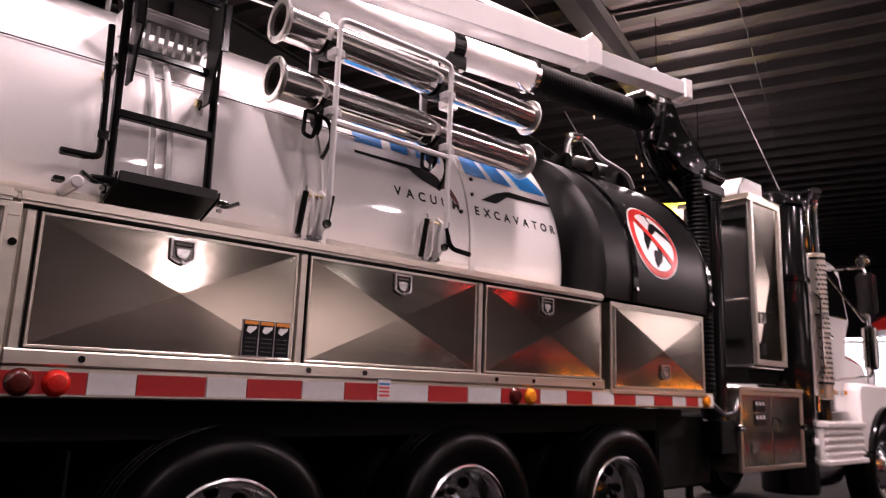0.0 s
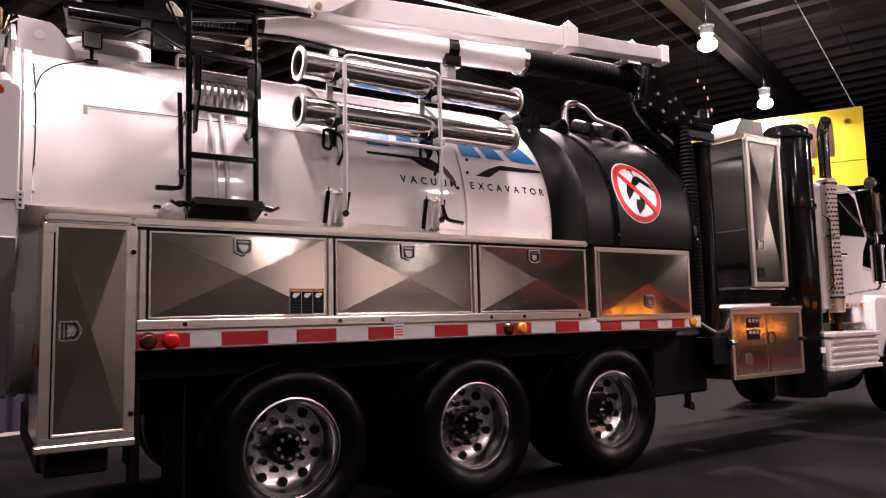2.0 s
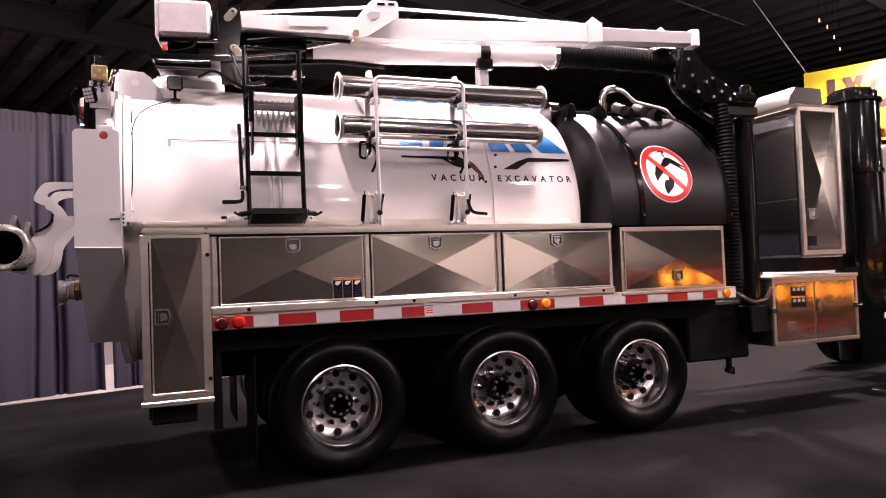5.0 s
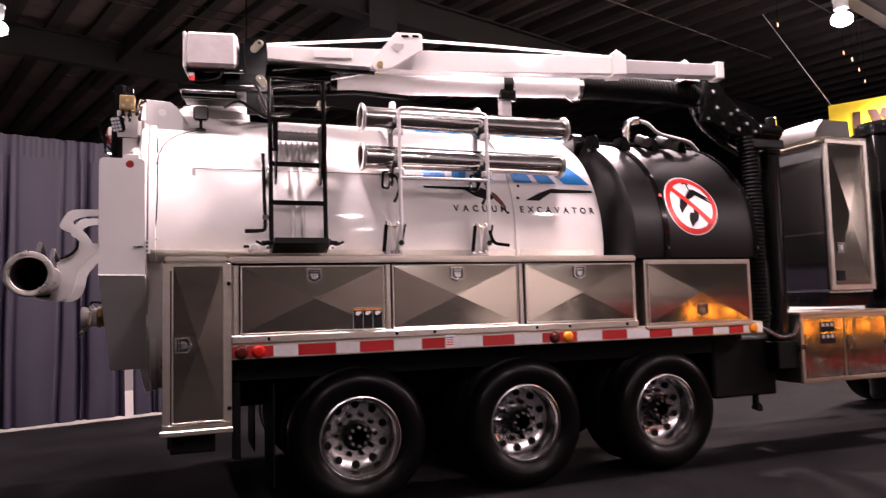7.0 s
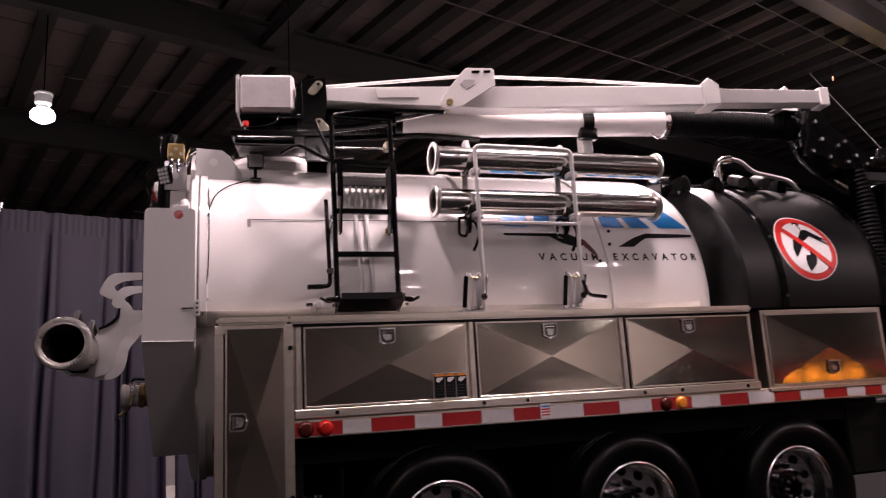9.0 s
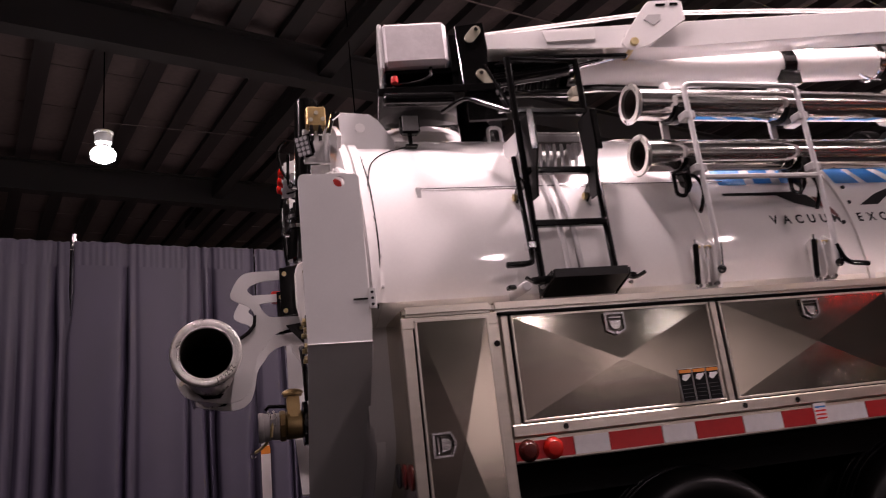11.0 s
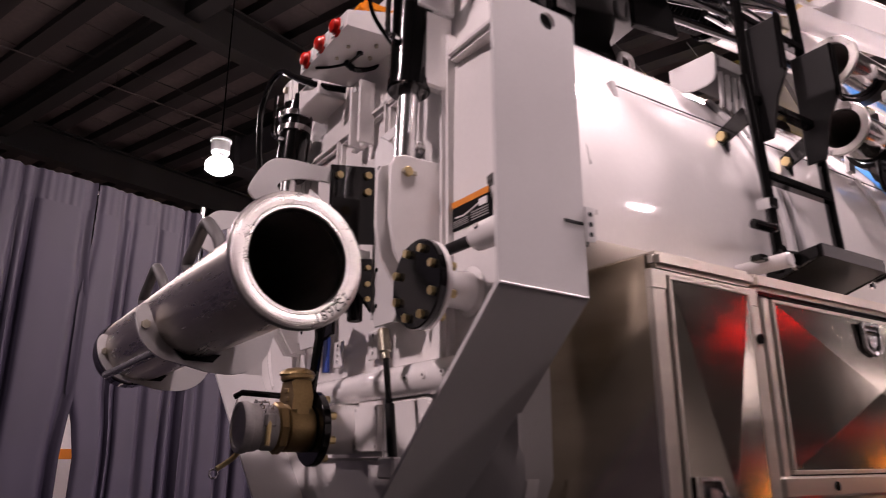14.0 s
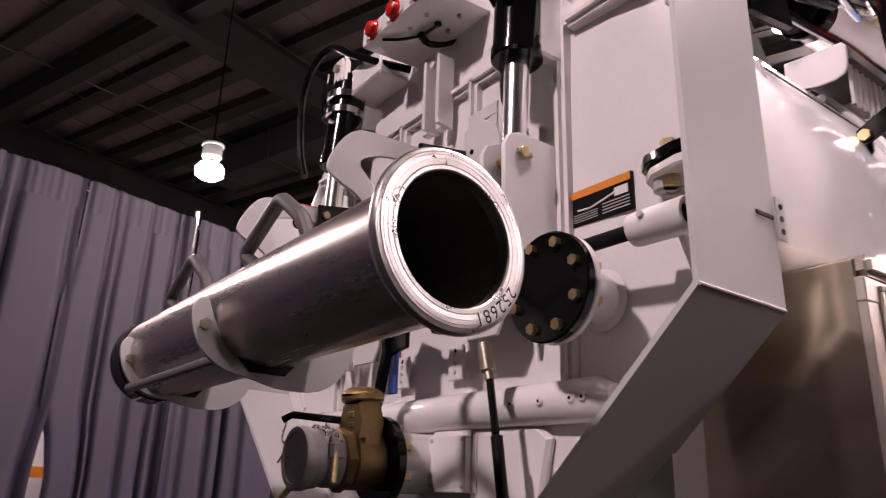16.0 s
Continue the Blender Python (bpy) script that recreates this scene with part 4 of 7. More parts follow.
# ---- ladder ----
def ladder():
    x0, x1 = -2.015, -1.62
    lad = part("ladder", box((x0 - 0.2, 0.02, 1.93), (x0 - 0.16, 0.06, 1.95), 0.004), BLACK, truck, "black folding steel ladder")
    foot = [(x0, 0.08, 1.93), (x0, 0.095, 2.3), (x0, 0.108, 2.75), (x0, 0.12, 3.1), (x0, 0.122, 3.2)]
    for x in (x0, x1):
        pts = [(x, y, z) for _, y, z in foot]
        part("rail", sweep(smooth_path(pts, 4), 0.018, 10), BLACK, lad)
        part("hinge_plate", plate([(0.06, 2.4), (0.13, 2.4), (0.135, 2.84), (-0.018, 2.84), (-0.018, 2.62), (0.03, 2.54)], "x", x - 0.006 + 0.035 * (1 if x < -1.8 else -1), x + 0.006 + 0.035 * (1 if x < -1.8 else -1), 0.003), BLACK_SATIN, lad)
        part("hinge_lip", box((x + (0.004 if x < -1.8 else -0.041), -0.018, 2.62), (x + (0.041 if x < -1.8 else -0.004), -0.01, 2.84), 0.002), BLACK, lad)
    for z, y in ((2.265, 0.092), (2.55, 0.102), (2.885, 0.113)):
        part("rung", box((x0, y - 0.02, z - 0.017), (x1, y + 0.02, z + 0.017), 0.006), BLACK, lad)
    part("rung", sweep([(x0, 0.122, 3.195), (x1, 0.122, 3.195)], 0.014, 8), BLACK, lad)
    tray = part("foot_tray", plate([(-0.055, 1.958), (-0.055, 1.998), (-0.042, 1.998), (-0.036, 1.972), (0.125, 1.915), (0.125, 1.9)], "x", x0 + 0.005, x1 - 0.005, 0.003), BLACK_SATIN, lad, "dark folding foot tray")
    for x, d in ((x0 - 0.005, -1), (x1 + 0.005, 1)):
        part("tray_cheek", plate([(-0.05, 1.955), (-0.05, 1.992), (0.13, 1.965), (0.13, 1.895)], "x", x - 0.004, x + 0.004, 0.002), BLACK, tray)
        part("tray_knob", cyl((x, 0.03, 1.968), (x + 0.075 * d, 0.03, 1.968), 0.021, 14, 0.014, bev=0.005), BLACK, tray)
        part("tray_hook", sweep(rounded([(x + 0.02 * d, 0.04, 1.968), (x + 0.06 * d, 0.02, 1.95), (x + 0.11 * d, 0.0, 1.975)], 0.02), 0.01, 8), BLACK, tray)
        part("tray_stud", hexbolt((x + 0.03 * d, 0.02, 1.93), (0, -1, 0), 0.011, 0.012), CHROME, tray)
    # crank lever
    part("lever", sweep(rounded([(x0 - 0.055, 0.09, 2.62), (x0 - 0.045, 0.06, 2.08), (x0 - 0.06, 0.045, 2.055), (x0 - 0.18, 0.04, 2.05)], 0.03), 0.014, 10), BLACK, lad)
    part("lever_grip", cyl((x0 - 0.19, 0.04, 2.05), (x0 - 0.09, 0.042, 2.052), 0.016, 12, bev=0.005), BLACK, lad)
    part("lever_collar", box((x0 - 0.065, 0.045, 2.13), (x0 - 0.02, 0.1, 2.17), 0.006), CHROME, lad)
    # stays from the tank with zinc bolts
    for x in (x0, x1):
        a = on_tank(x, 2.42, 0.0)
        part("stay", plate([(a.y + 0.03, 2.36), (a.y - 0.02, 2.4), (0.2, 2.49), (0.2, 2.41), (a.y + 0.03, 2.33)], "x", x - 0.012, x - 0.004, 0.002), SATIN, lad)
        part("stay_arm", plate([(0.24, 2.41), (0.24, 2.475), (0.13, 2.53), (0.09, 2.47)], "x", x - 0.022, x - 0.012, 0.002), BLACK, lad)
        part("stay_bolt", hexbolt((x - 0.022, 0.213, 2.448), (-1, 0, 0), 0.02, 0.016), ZINC, lad)
    # bright thin rods and a short slide behind the upper rails
    part("slide_rod", cyl((x0 + 0.03, 0.16, 3.0), (x1 + 0.06, 0.2, 3.03), 0.01, 10), CHROME, lad)
    part("slide_rod", cyl((x0 - 0.06, 0.2, 2.93), (x0 + 0.16, 0.24, 2.97), 0.014, 10), CHROME, lad)
    part("slide_block", box((x1 - 0.03, 0.15, 3.0), (x1 + 0.03, 0.22, 3.06), 0.006), KEEPER, lad)
    part("gas_spring", cyl((x0 + 0.02, 0.14, 2.86), (x0 - 0.1, 0.2, 3.2), 0.009, 10), CHROME, lad)
    part("brace", sweep(rounded([(x0 - 0.3, 0.42, 3.03), (x0 - 0.2, 0.3, 3.06), (x0 - 0.02, 0.14, 2.9)], 0.05), 0.012, 8), BLACK, lad)
    # grated step carried by white side plates
    for x in (x0 + 0.05, x1 + 0.02):
        out = [(0.46, 2.74), (0.36, 2.715), (0.3, 2.712), (0.268, 2.722), (0.254, 2.745), (0.25, 2.82), (0.262, 2.838), (0.46, 2.85)]
        part("step_bracket", plate(out, "x", x - 0.005, x + 0.005, 0.003), SATIN, lad)
    part("grated_step", box((x0 + 0.055, 0.255, 2.805), (x1 + 0.015, 0.45, 2.835), 0.005), RUBBER_GREY, lad, "serrated grey metal step")
    for k in range(8):
        for j in range(2):
            c = Vector((x0 + 0.095 + 0.042 * k, 0.3 + 0.085 * j, 2.835))
            part("tread_cup", lathe([(0, 0.002), (0.011, 0.003), (0.013, 0.012), (0.016, 0.012), (0.017, 0.0)], c, c + Vector((0, 0, 1)), 10), POLISHED, lad)
    for k in range(8):
        x = x0 + 0.075 + 0.042 * k
        part("louvre", plate([(x, 2.62), (x + 0.014, 2.62), (x + 0.026, 2.72), (x + 0.026, 2.77), (x + 0.012, 2.77)], "y", 0.262, 0.274, 0.002), SATIN, lad)
    part("step_lip", box((x0 + 0.055, 0.243, 2.77), (x1 + 0.015, 0.257, 2.81), 0.003), RUBBER_GREY, lad)
    for x in (x0 + 0.17, x0 + 0.24):
        pts = [on_tank(x, z, 0.01) for z in (1.95, 2.1, 2.25, 2.4, 2.6, 2.72)]
        part("tank_strip", sweep(pts, 0.014, 6), SATIN, lad)
    # grey roller beside the tray
    part("tray_roller", cyl((x0 - 0.14, 0.19, 1.925), (x0 - 0.13, -0.03, 1.93), 0.024, 14, bev=0.005), GREY, lad)


ladder()


# ---- rack and the tubes on it ----
def tube_rack():
    yb = 0.012
    rack = part("tube_rack", box((-1.06, yb - 0.012, 2.455), (-0.33, yb + 0.012, 2.48), 0.005), GREY, truck, "pale steel folding rack for spare tubes")
    for x in (-1.06, -0.33):
        part("upright", sweep(rounded([(x, yb + 0.035, 1.945), (x, yb, 2.06), (x, yb, 2.94)], 0.07), 0.0145, 12), SATIN, rack)
        arm = [(yb + 0.02, 1.95), (yb + 0.02, 2.1), (0.08, 2.14), (0.18, 2.1), (0.18, 1.9), (0.07, 1.89)]
        part("arm_plate", plate(arm, "x", x - 0.008, x + 0.004, 0.003), SATIN, rack)
        part("clevis_plate", plate(arm, "x", x - 0.072, x - 0.066, 0.002), WHITE, rack)
        part("gas_strut", cyl((x - 0.125, 0.06, 1.905), (x - 0.108, 0.04, 2.11), 0.015, 14, bev=0.004), RUBBER, rack, "dark gas strut")
        part("strut_pin", cyl((x - 0.108, 0.04, 2.105), (x - 0.108, 0.038, 2.135), 0.006, 8), CHROME, rack)
        part("strut_plate", plate([(x - 0.07, 1.9), (x - 0.07, 2.1), (x - 0.06, 2.12), (x - 0.03, 2.12), (x - 0.022, 2.06), (x - 0.034, 1.98), (x - 0.04, 1.9)], "y", 0.075, 0.083, 0.003), WHITE, rack)
        for bx, bz in ((x - 0.12, 1.897), (x - 0.066, 1.9), (x - 0.012, 1.905), (x - 0.035, 2.09)):
            part("plate_bolt", cyl((bx, 0.05, bz), (bx, 0.076, bz), 0.011, 10), CHROME, rack)
        part("strut_foot", box((x - 0.14, 0.06, 1.868), (x + 0.012, 0.16, 1.884), 0.004), GREY, rack)
        part("spring_strut", cyl((x + 0.045, 0.05, 2.115), (x + 0.014, 0.03, 1.985), 0.009, 10), BLACK, rack)
        part("pivot_pin", cyl((x - 0.08, 0.06, 2.1), (x + 0.05, 0.06, 2.1), 0.008, 12), ZINC, rack)
        part("pivot_knob", lathe([(0, 0.03), (0.016, 0.028), (0.022, 0.018), (0.022, 0.006), (0.012, 0)], (x + 0.004, 0.035, 1.97), (x + 0.004, -1, 1.97), 16), BLACK, rack)
        for zc in (2.95, 2.645):
            cut = [(0.145 + 0.093 * math.cos(radians(a)), zc + 0.093 * math.sin(radians(a))) for a in range(-150, 61, 15)]
            hook = cut + [(0.145 + 0.112 * math.cos(radians(a)), zc + 0.112 * math.sin(radians(a))) for a in range(60, -151, -15)]
            part("saddle", plate(hook, "x", x - 0.03, x + 0.03, 0), RUBBER, rack, "black rubber saddle")
            part("clamp", box((x - 0.035, yb - 0.01, zc - 0.15), (x + 0.035, yb + 0.06, zc - 0.1), 0.008), GREY, rack)
        part("bracket_horn", plate([(0.14, 3.04), (0.16, 3.1), (0.2, 3.1), (0.27, 2.97), (0.27, 2.55), (0.245, 2.55), (0.245, 2.95)], "x", x - 0.02, x + 0.02, 0.006), SATIN, rack)
        part("hook", sweep(smooth_path([(x - 0.07, 0.05, 2.5), (x - 0.02, 0.035, 2.47), (x + 0.0, 0.03, 2.4), (x - 0.02, 0.03, 2.33), (x - 0.045, 0.03, 2.28)]), 0.011, 8), BLACK, rack)
        part("loop_handle", sweep(rounded([(x - 0.11, 0.1, 2.52), (x - 0.12, 0.09, 2.4), (x - 0.075, 0.08, 2.385), (x - 0.055, 0.08, 2.46), (x - 0.06, 0.09, 2.52), (x - 0.11, 0.1, 2.52)], 0.02), 0.011, 8), BLACK, rack)
        part("saddle_tongue", plate([(0.05, 2.56), (0.17, 2.53), (0.15, 2.47), (0.09, 2.41), (0.06, 2.44)], "x", x - 0.05, x - 0.035, 0.003), BLACK, rack)
    part("top_bar", sweep(rounded([(-1.06, yb, 2.93), (-1.06, yb, 3.01), (-0.33, yb, 3.01), (-0.33, yb, 2.93)], 0.06), 0.0155, 12), SATIN, rack)
    part("end_grip", sweep(rounded([(-0.33, yb, 2.07), (-0.3, yb - 0.01, 1.965), (-0.17, yb - 0.02, 1.95)], 0.04), 0.014, 10), BLACK, rack)


tube_rack()


def spare_tube(z, x0, x1, y=0.145):
    t = thing("suction_tube", ((x0 + x1) / 2, y, z - 0.12), "polished steel suction tube lying on the rack", "tube", "tubes on the rack")
    r = 0.088
    bm = lathe([(r, 0.02), (r, x1 - x0 - 0.02), (r - 0.006, x1 - x0 - 0.02), (r - 0.006, 0.02)], (x0, y, z), (x1, y, z), 48, closed=True)
    part("barrel", bm, STEEL, t)
    for xa in (x0, x1 - 0.035):
        bm = lathe([(r - 0.006, 0), (r + 0.022, 0), (r + 0.026, 0.01), (r + 0.01, 0.03), (r - 0.006, 0.035)], (xa, y, z), (xa + 1, y, z), 48, closed=True)
        part("end_ring", bm, CAST, t)
    part("weld_seam", lathe([(r, 0), (r + 0.003, 0.004), (r, 0.008)], ((x0 + x1) / 2, y, z), (x1 + 1, y, z), 48), POLISHED, t)
    # capped liner whose dark colour carries the shade of the bore
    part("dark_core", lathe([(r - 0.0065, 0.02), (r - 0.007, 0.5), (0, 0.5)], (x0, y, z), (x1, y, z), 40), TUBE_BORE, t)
    return t


spare_tube(2.95, -1.33, 0.47)
spare_tube(2.645, -1.335, 0.42)


# ---- turret and boom ----
PIV = Vector((-2.05, 0.44, 0))
BU = Vector((1, -0.152, 0)).normalized()
BV = Vector((0.152, 1, 0)).normalized()


def at_boom(u, v, z):
    p = PIV + BU * u + BV * v
    return Vector((p.x, p.y, z))


def bplate(outline, v0, v1, bev=0.003):
    bm = plate(outline, "y", v0, v1, bev)
    for v in bm.verts:
        v.co = at_boom(v.co.x, v.co.y, v.co.z)
    return bm


def bbox(u0, u1, v0, v1, z0, z1, bev=0.006):
    bm = box((u0, v0, z0), (u1, v1, z1), bev)
    for v in bm.verts:
        v.co = at_boom(v.co.x, v.co.y, v.co.z)
    return bm


def boom():
    tur = part("turret", bplate([(-0.1, 3.0), (-0.12, 3.6), (0.05, 3.62), (0.06, 3.45), (0.03, 3.25), (0.1, 3.1), (0.12, 3.0)], 0.0, 0.03), BLACK, truck, "black boom turret on the tank top")
    part("cheek_plate", bplate([(-0.1, 3.0), (-0.12, 3.6), (0.05, 3.62), (0.06, 3.45), (0.03, 3.25), (0.1, 3.1), (0.12, 3.0)], 0.36, 0.39), BLACK, tur)
    part("turret_base", bbox(-0.6, 0.1, -0.02, 0.42, 3.17, 3.22), BLACK, tur)
    part("turret_box", bbox(-0.5, -0.1, 0.12, 0.4, 3.2, 3.35), BLACK, tur)
    part("turret_back", bbox(-0.16, 0.02, 0.05, 0.36, 3.2, 3.58), BLACK, tur)
    part("slew_ring", lathe([(0, 0.0), (0.33, 0.0), (0.33, 0.06), (0.3, 0.08), (0, 0.08)], (-2.29, 1.31, 3.225), (-2.29, 1.31, 9), 48), BLACK, tur)
    part("turret_collar", lathe([(0.435, -0.04), (0.43, 0.1), (0.385, 0.155), (0.31, 0.195), (0.26, 0.2), (0.26, 0.0)], (-2.29, 1.31, 3.03), (-2.29, 1.31, 9), 48), WHITE, tur, "white conical collar")
    for k in range(12):
        a = 2 * math.pi * k / 12
        c = Vector((-2.29 + 0.35 * math.cos(a), 1.31 + 0.35 * math.sin(a), 3.202))
        part("collar_bolt", hexbolt(c, (0.45 * math.cos(a), 0.45 * math.sin(a), 0.8), 0.016, 0.014), KEEPER, tur)
    part("slew_motor", cyl((-2.62, 0.5, 3.14), (-2.22, 0.47, 3.14), 0.04, 16, bev=0.008), BLACK, tur)
    part("control_box", bbox(-0.55, -0.17, -0.01, 0.3, 3.365, 3.64, 0.025), DENTED, tur, "white dented control box")
    part("box_back", bbox(-0.57, -0.545, 0.0, 0.28, 3.35, 3.64, 0.008), SATIN, tur)
    part("red_cap", cyl(at_boom(-0.5, -0.03, 3.24), at_boom(-0.5, -0.03, 3.275), 0.02, 12), SIGN_RED, tur)
    part("box_tray", bbox(-0.55, -0.12, 0.04, 0.34, 3.33, 3.36), BLACK, tur)
    part("cable", sweep(smooth_path([at_boom(-0.28, 0.04, 3.36), at_boom(-0.3, 0.0, 3.28), at_boom(-0.4, -0.01, 3.24), at_boom(-0.5, 0.02, 3.25)]), 0.012, 8), BLACK, tur)
    for u, z, a in ((-0.02, 3.535, 50), (0.02, 3.255, 130)):
        part("pivot_pin", cyl(at_boom(u, -0.012, z), at_boom(u, 0.42, z), 0.024, 20, bev=0.005), CHROME, tur)
        du, dz = 0.032 * math.cos(radians(a)), 0.032 * math.sin(radians(a))
        oval = [(x, y) for x, y in arc(u + du, z + dz, 0.03, a - 90, a + 90, 8)] + [(x, y) for x, y in arc(u - du, z - dz, 0.03, a + 90, a + 270, 8)]
        part("pin_keeper", bplate(oval, -0.016, -0.004, 0.002), KEEPER, tur)
        part("keeper_bolt", hexbolt(at_boom(u + du, -0.016, z + dz), tuple(-BV), 0.013, 0.012), CHROME, tur)
    # main boom
    bo = part("boom", bplate([(0.02, 3.45), (0.03, 3.555), (0.6, 3.565), (3.02, 3.6), (3.02, 3.44), (1.2, 3.405)], 0.02, 0.17, 0.008), WHITE, truck, "long white telescopic boom")
    part("extension", bplate([(2.9, 3.455), (2.9, 3.585), (4.03, 3.578), (4.03, 3.468)], 0.035, 0.155, 0.006), GREY, bo)
    part("collar", bplate([(2.96, 3.43), (2.95, 3.615), (3.0, 3.66), (3.05, 3.615), (3.09, 3.61), (3.09, 3.44)], 0.0, 0.19, 0.008), WHITE, bo)
    part("tip_cap", bplate([(3.97, 3.45), (3.97, 3.6), (4.05, 3.6), (4.05, 3.45)], 0.025, 0.165, 0.006), WHITE, bo)
    part("tip_lug", bplate([(3.66, 3.58), (3.69, 3.62), (3.74, 3.58)], 0.06, 0.13, 0.004), WHITE, bo)
    part("weld_patch", bplate([(0.42, 3.475), (0.4, 3.545), (0.72, 3.55), (0.72, 3.48)], 0.012, 0.02), WHITE, bo)
    knee = [(0.87, 3.43), (0.9, 3.49), (1.05, 3.68), (1.08, 3.705), (1.27, 3.705), (1.29, 3.69), (1.29, 3.57), (1.04, 3.41), (0.94, 3.385), (0.89, 3.395)]
    for v in (0.0, 0.18):
        part("knee_plate", bplate(knee, v - 0.012, v + 0.006, 0.003), WHITE, bo)
    part("knee_slot", bplate([(1.12, 3.665), (1.12, 3.682), (1.18, 3.684), (1.18, 3.668)], -0.0145, -0.011, 0), BLACK, bo)
    part("knee_slot", bplate([(1.21, 3.668), (1.21, 3.686), (1.26, 3.686), (1.26, 3.67)], -0.0145, -0.011, 0), BLACK, bo)
    part("knee_window", bplate([(1.08, 3.54), (1.03, 3.58), (1.06, 3.61), (1.14, 3.61), (1.13, 3.57)], -0.0145, -0.011, 0), GREY, bo)
    part("knee_pin", cyl(at_boom(0.94, -0.03, 3.43), at_boom(0.94, 0.21, 3.43), 0.025, 16), ZINC, bo)
    part("top_cable", sweep([at_boom(-0.02, 0.1, 3.585), at_boom(0.4, 0.1, 3.625), at_boom(1.1, 0.1, 3.69), at_boom(1.9, 0.1, 3.67), at_boom(2.98, 0.1, 3.62)], 0.014, 8), WHITE, bo)
    # lift cylinder
    part("lift_cylinder", cyl(at_boom(0.05, 0.1, 3.28), at_boom(0.55, 0.1, 3.34), 0.045, 20, bev=0.006), BLACK, bo)
    part("lift_rod", cyl(at_boom(0.55, 0.1, 3.34), at_boom(0.93, 0.1, 3.42), 0.022, 14), CHROME, bo)
    part("boom_hose", sweep(smooth_path([at_boom(0.1, 0.06, 3.36), at_boom(0.4, 0.05, 3.39), at_boom(0.9, 0.05, 3.38)]), 0.018, 8), BLACK, bo)
    # white suction pipe beside the boom
    pa, pb = Vector((-1.45, 0.57, 3.355)), Vector((0.8, 0.48, 3.46))
    pd = (pb - pa).normalized()
    pipe = part("suction_pipe", cyl(pa, pb, 0.108, 40), WHITE, truck, "white painted suction pipe beside the boom")
    part("pipe_flange", cyl(pa - pd * 0.04, pa + pd * 0.02, 0.118, 40, bev=0.006), BLACK, pipe)
    part("pipe_flange", cyl(pb - pd * 0.03, pb + pd * 0.02, 0.13, 40, bev=0.008), POLISHED, pipe, "bright flange ring")
    part("flange_lip", sweep(smooth_path([pb + Vector((-0.14, -0.03, -0.1)), pb + Vector((-0.09, -0.05, -0.15)), pb + Vector((0.0, -0.04, -0.15))]), 0.012, 8), POLISHED, pipe)
    c = pa.lerp(pb, 0.66)
    part("pipe_clamp", lathe([(0.1, 0), (0.118, 0), (0.118, 0.09), (0.1, 0.09)], c, pb, 32, closed=True), BLACK, pipe)
    part("clamp_post", box((c.x + 0.0, c.y - 0.05, 3.0), (c.x + 0.09, c.y + 0.05, c.z - 0.1), 0.008), SATIN, pipe)
    part("clamp_pad", box((c.x - 0.03, c.y - 0.09, c.z - 0.16), (c.x + 0.12, c.y - 0.03, c.z - 0.06), 0.008), BLACK, pipe)
    for k in (0.64, 0.75):
        h = pa.lerp(pb, k)
        part("hanger", plate([(h.x - 0.06, h.z + 0.08), (h.x + 0.12, h.z + 0.08), (h.x + 0.08, 3.58), (h.x + 0.0, 3.58)], "y", h.y - 0.18, h.y - 0.16, 0.004), WHITE, pipe)
    part("lower_strut", sweep([at_boom(0.1, 0.12, 3.2), at_boom(0.75, 0.2, 3.26), at_boom(1.2, 0.25, 3.24)], 0.022, 10), BLACK, pipe)
    # ribbed hoses at both ends
    part("rear_hose", sweep(even([(-2.05, 0.66, 3.38), (-1.7, 0.62, 3.37), (-1.5, 0.575, 3.355)], 0.012), 0.095, 24, ridges=0.007), HOSE, pipe, "ribbed black rubber hose")
    fh = smooth_path([pb + pd * 0.02, (1.2, 0.44, 3.46), (1.6, 0.36, 3.44), (2.0, 0.27, 3.4)], 8)
    part("front_hose", sweep(even(fh, 0.014), 0.105, 28, ridges=0.008), HOSE, pipe, "ribbed black rubber hose")
    part("hose_hanger", box((1.72, 0.1, 3.48), (1.9, 0.3, 3.54), 0.008), POLISHED, pipe)


boom()


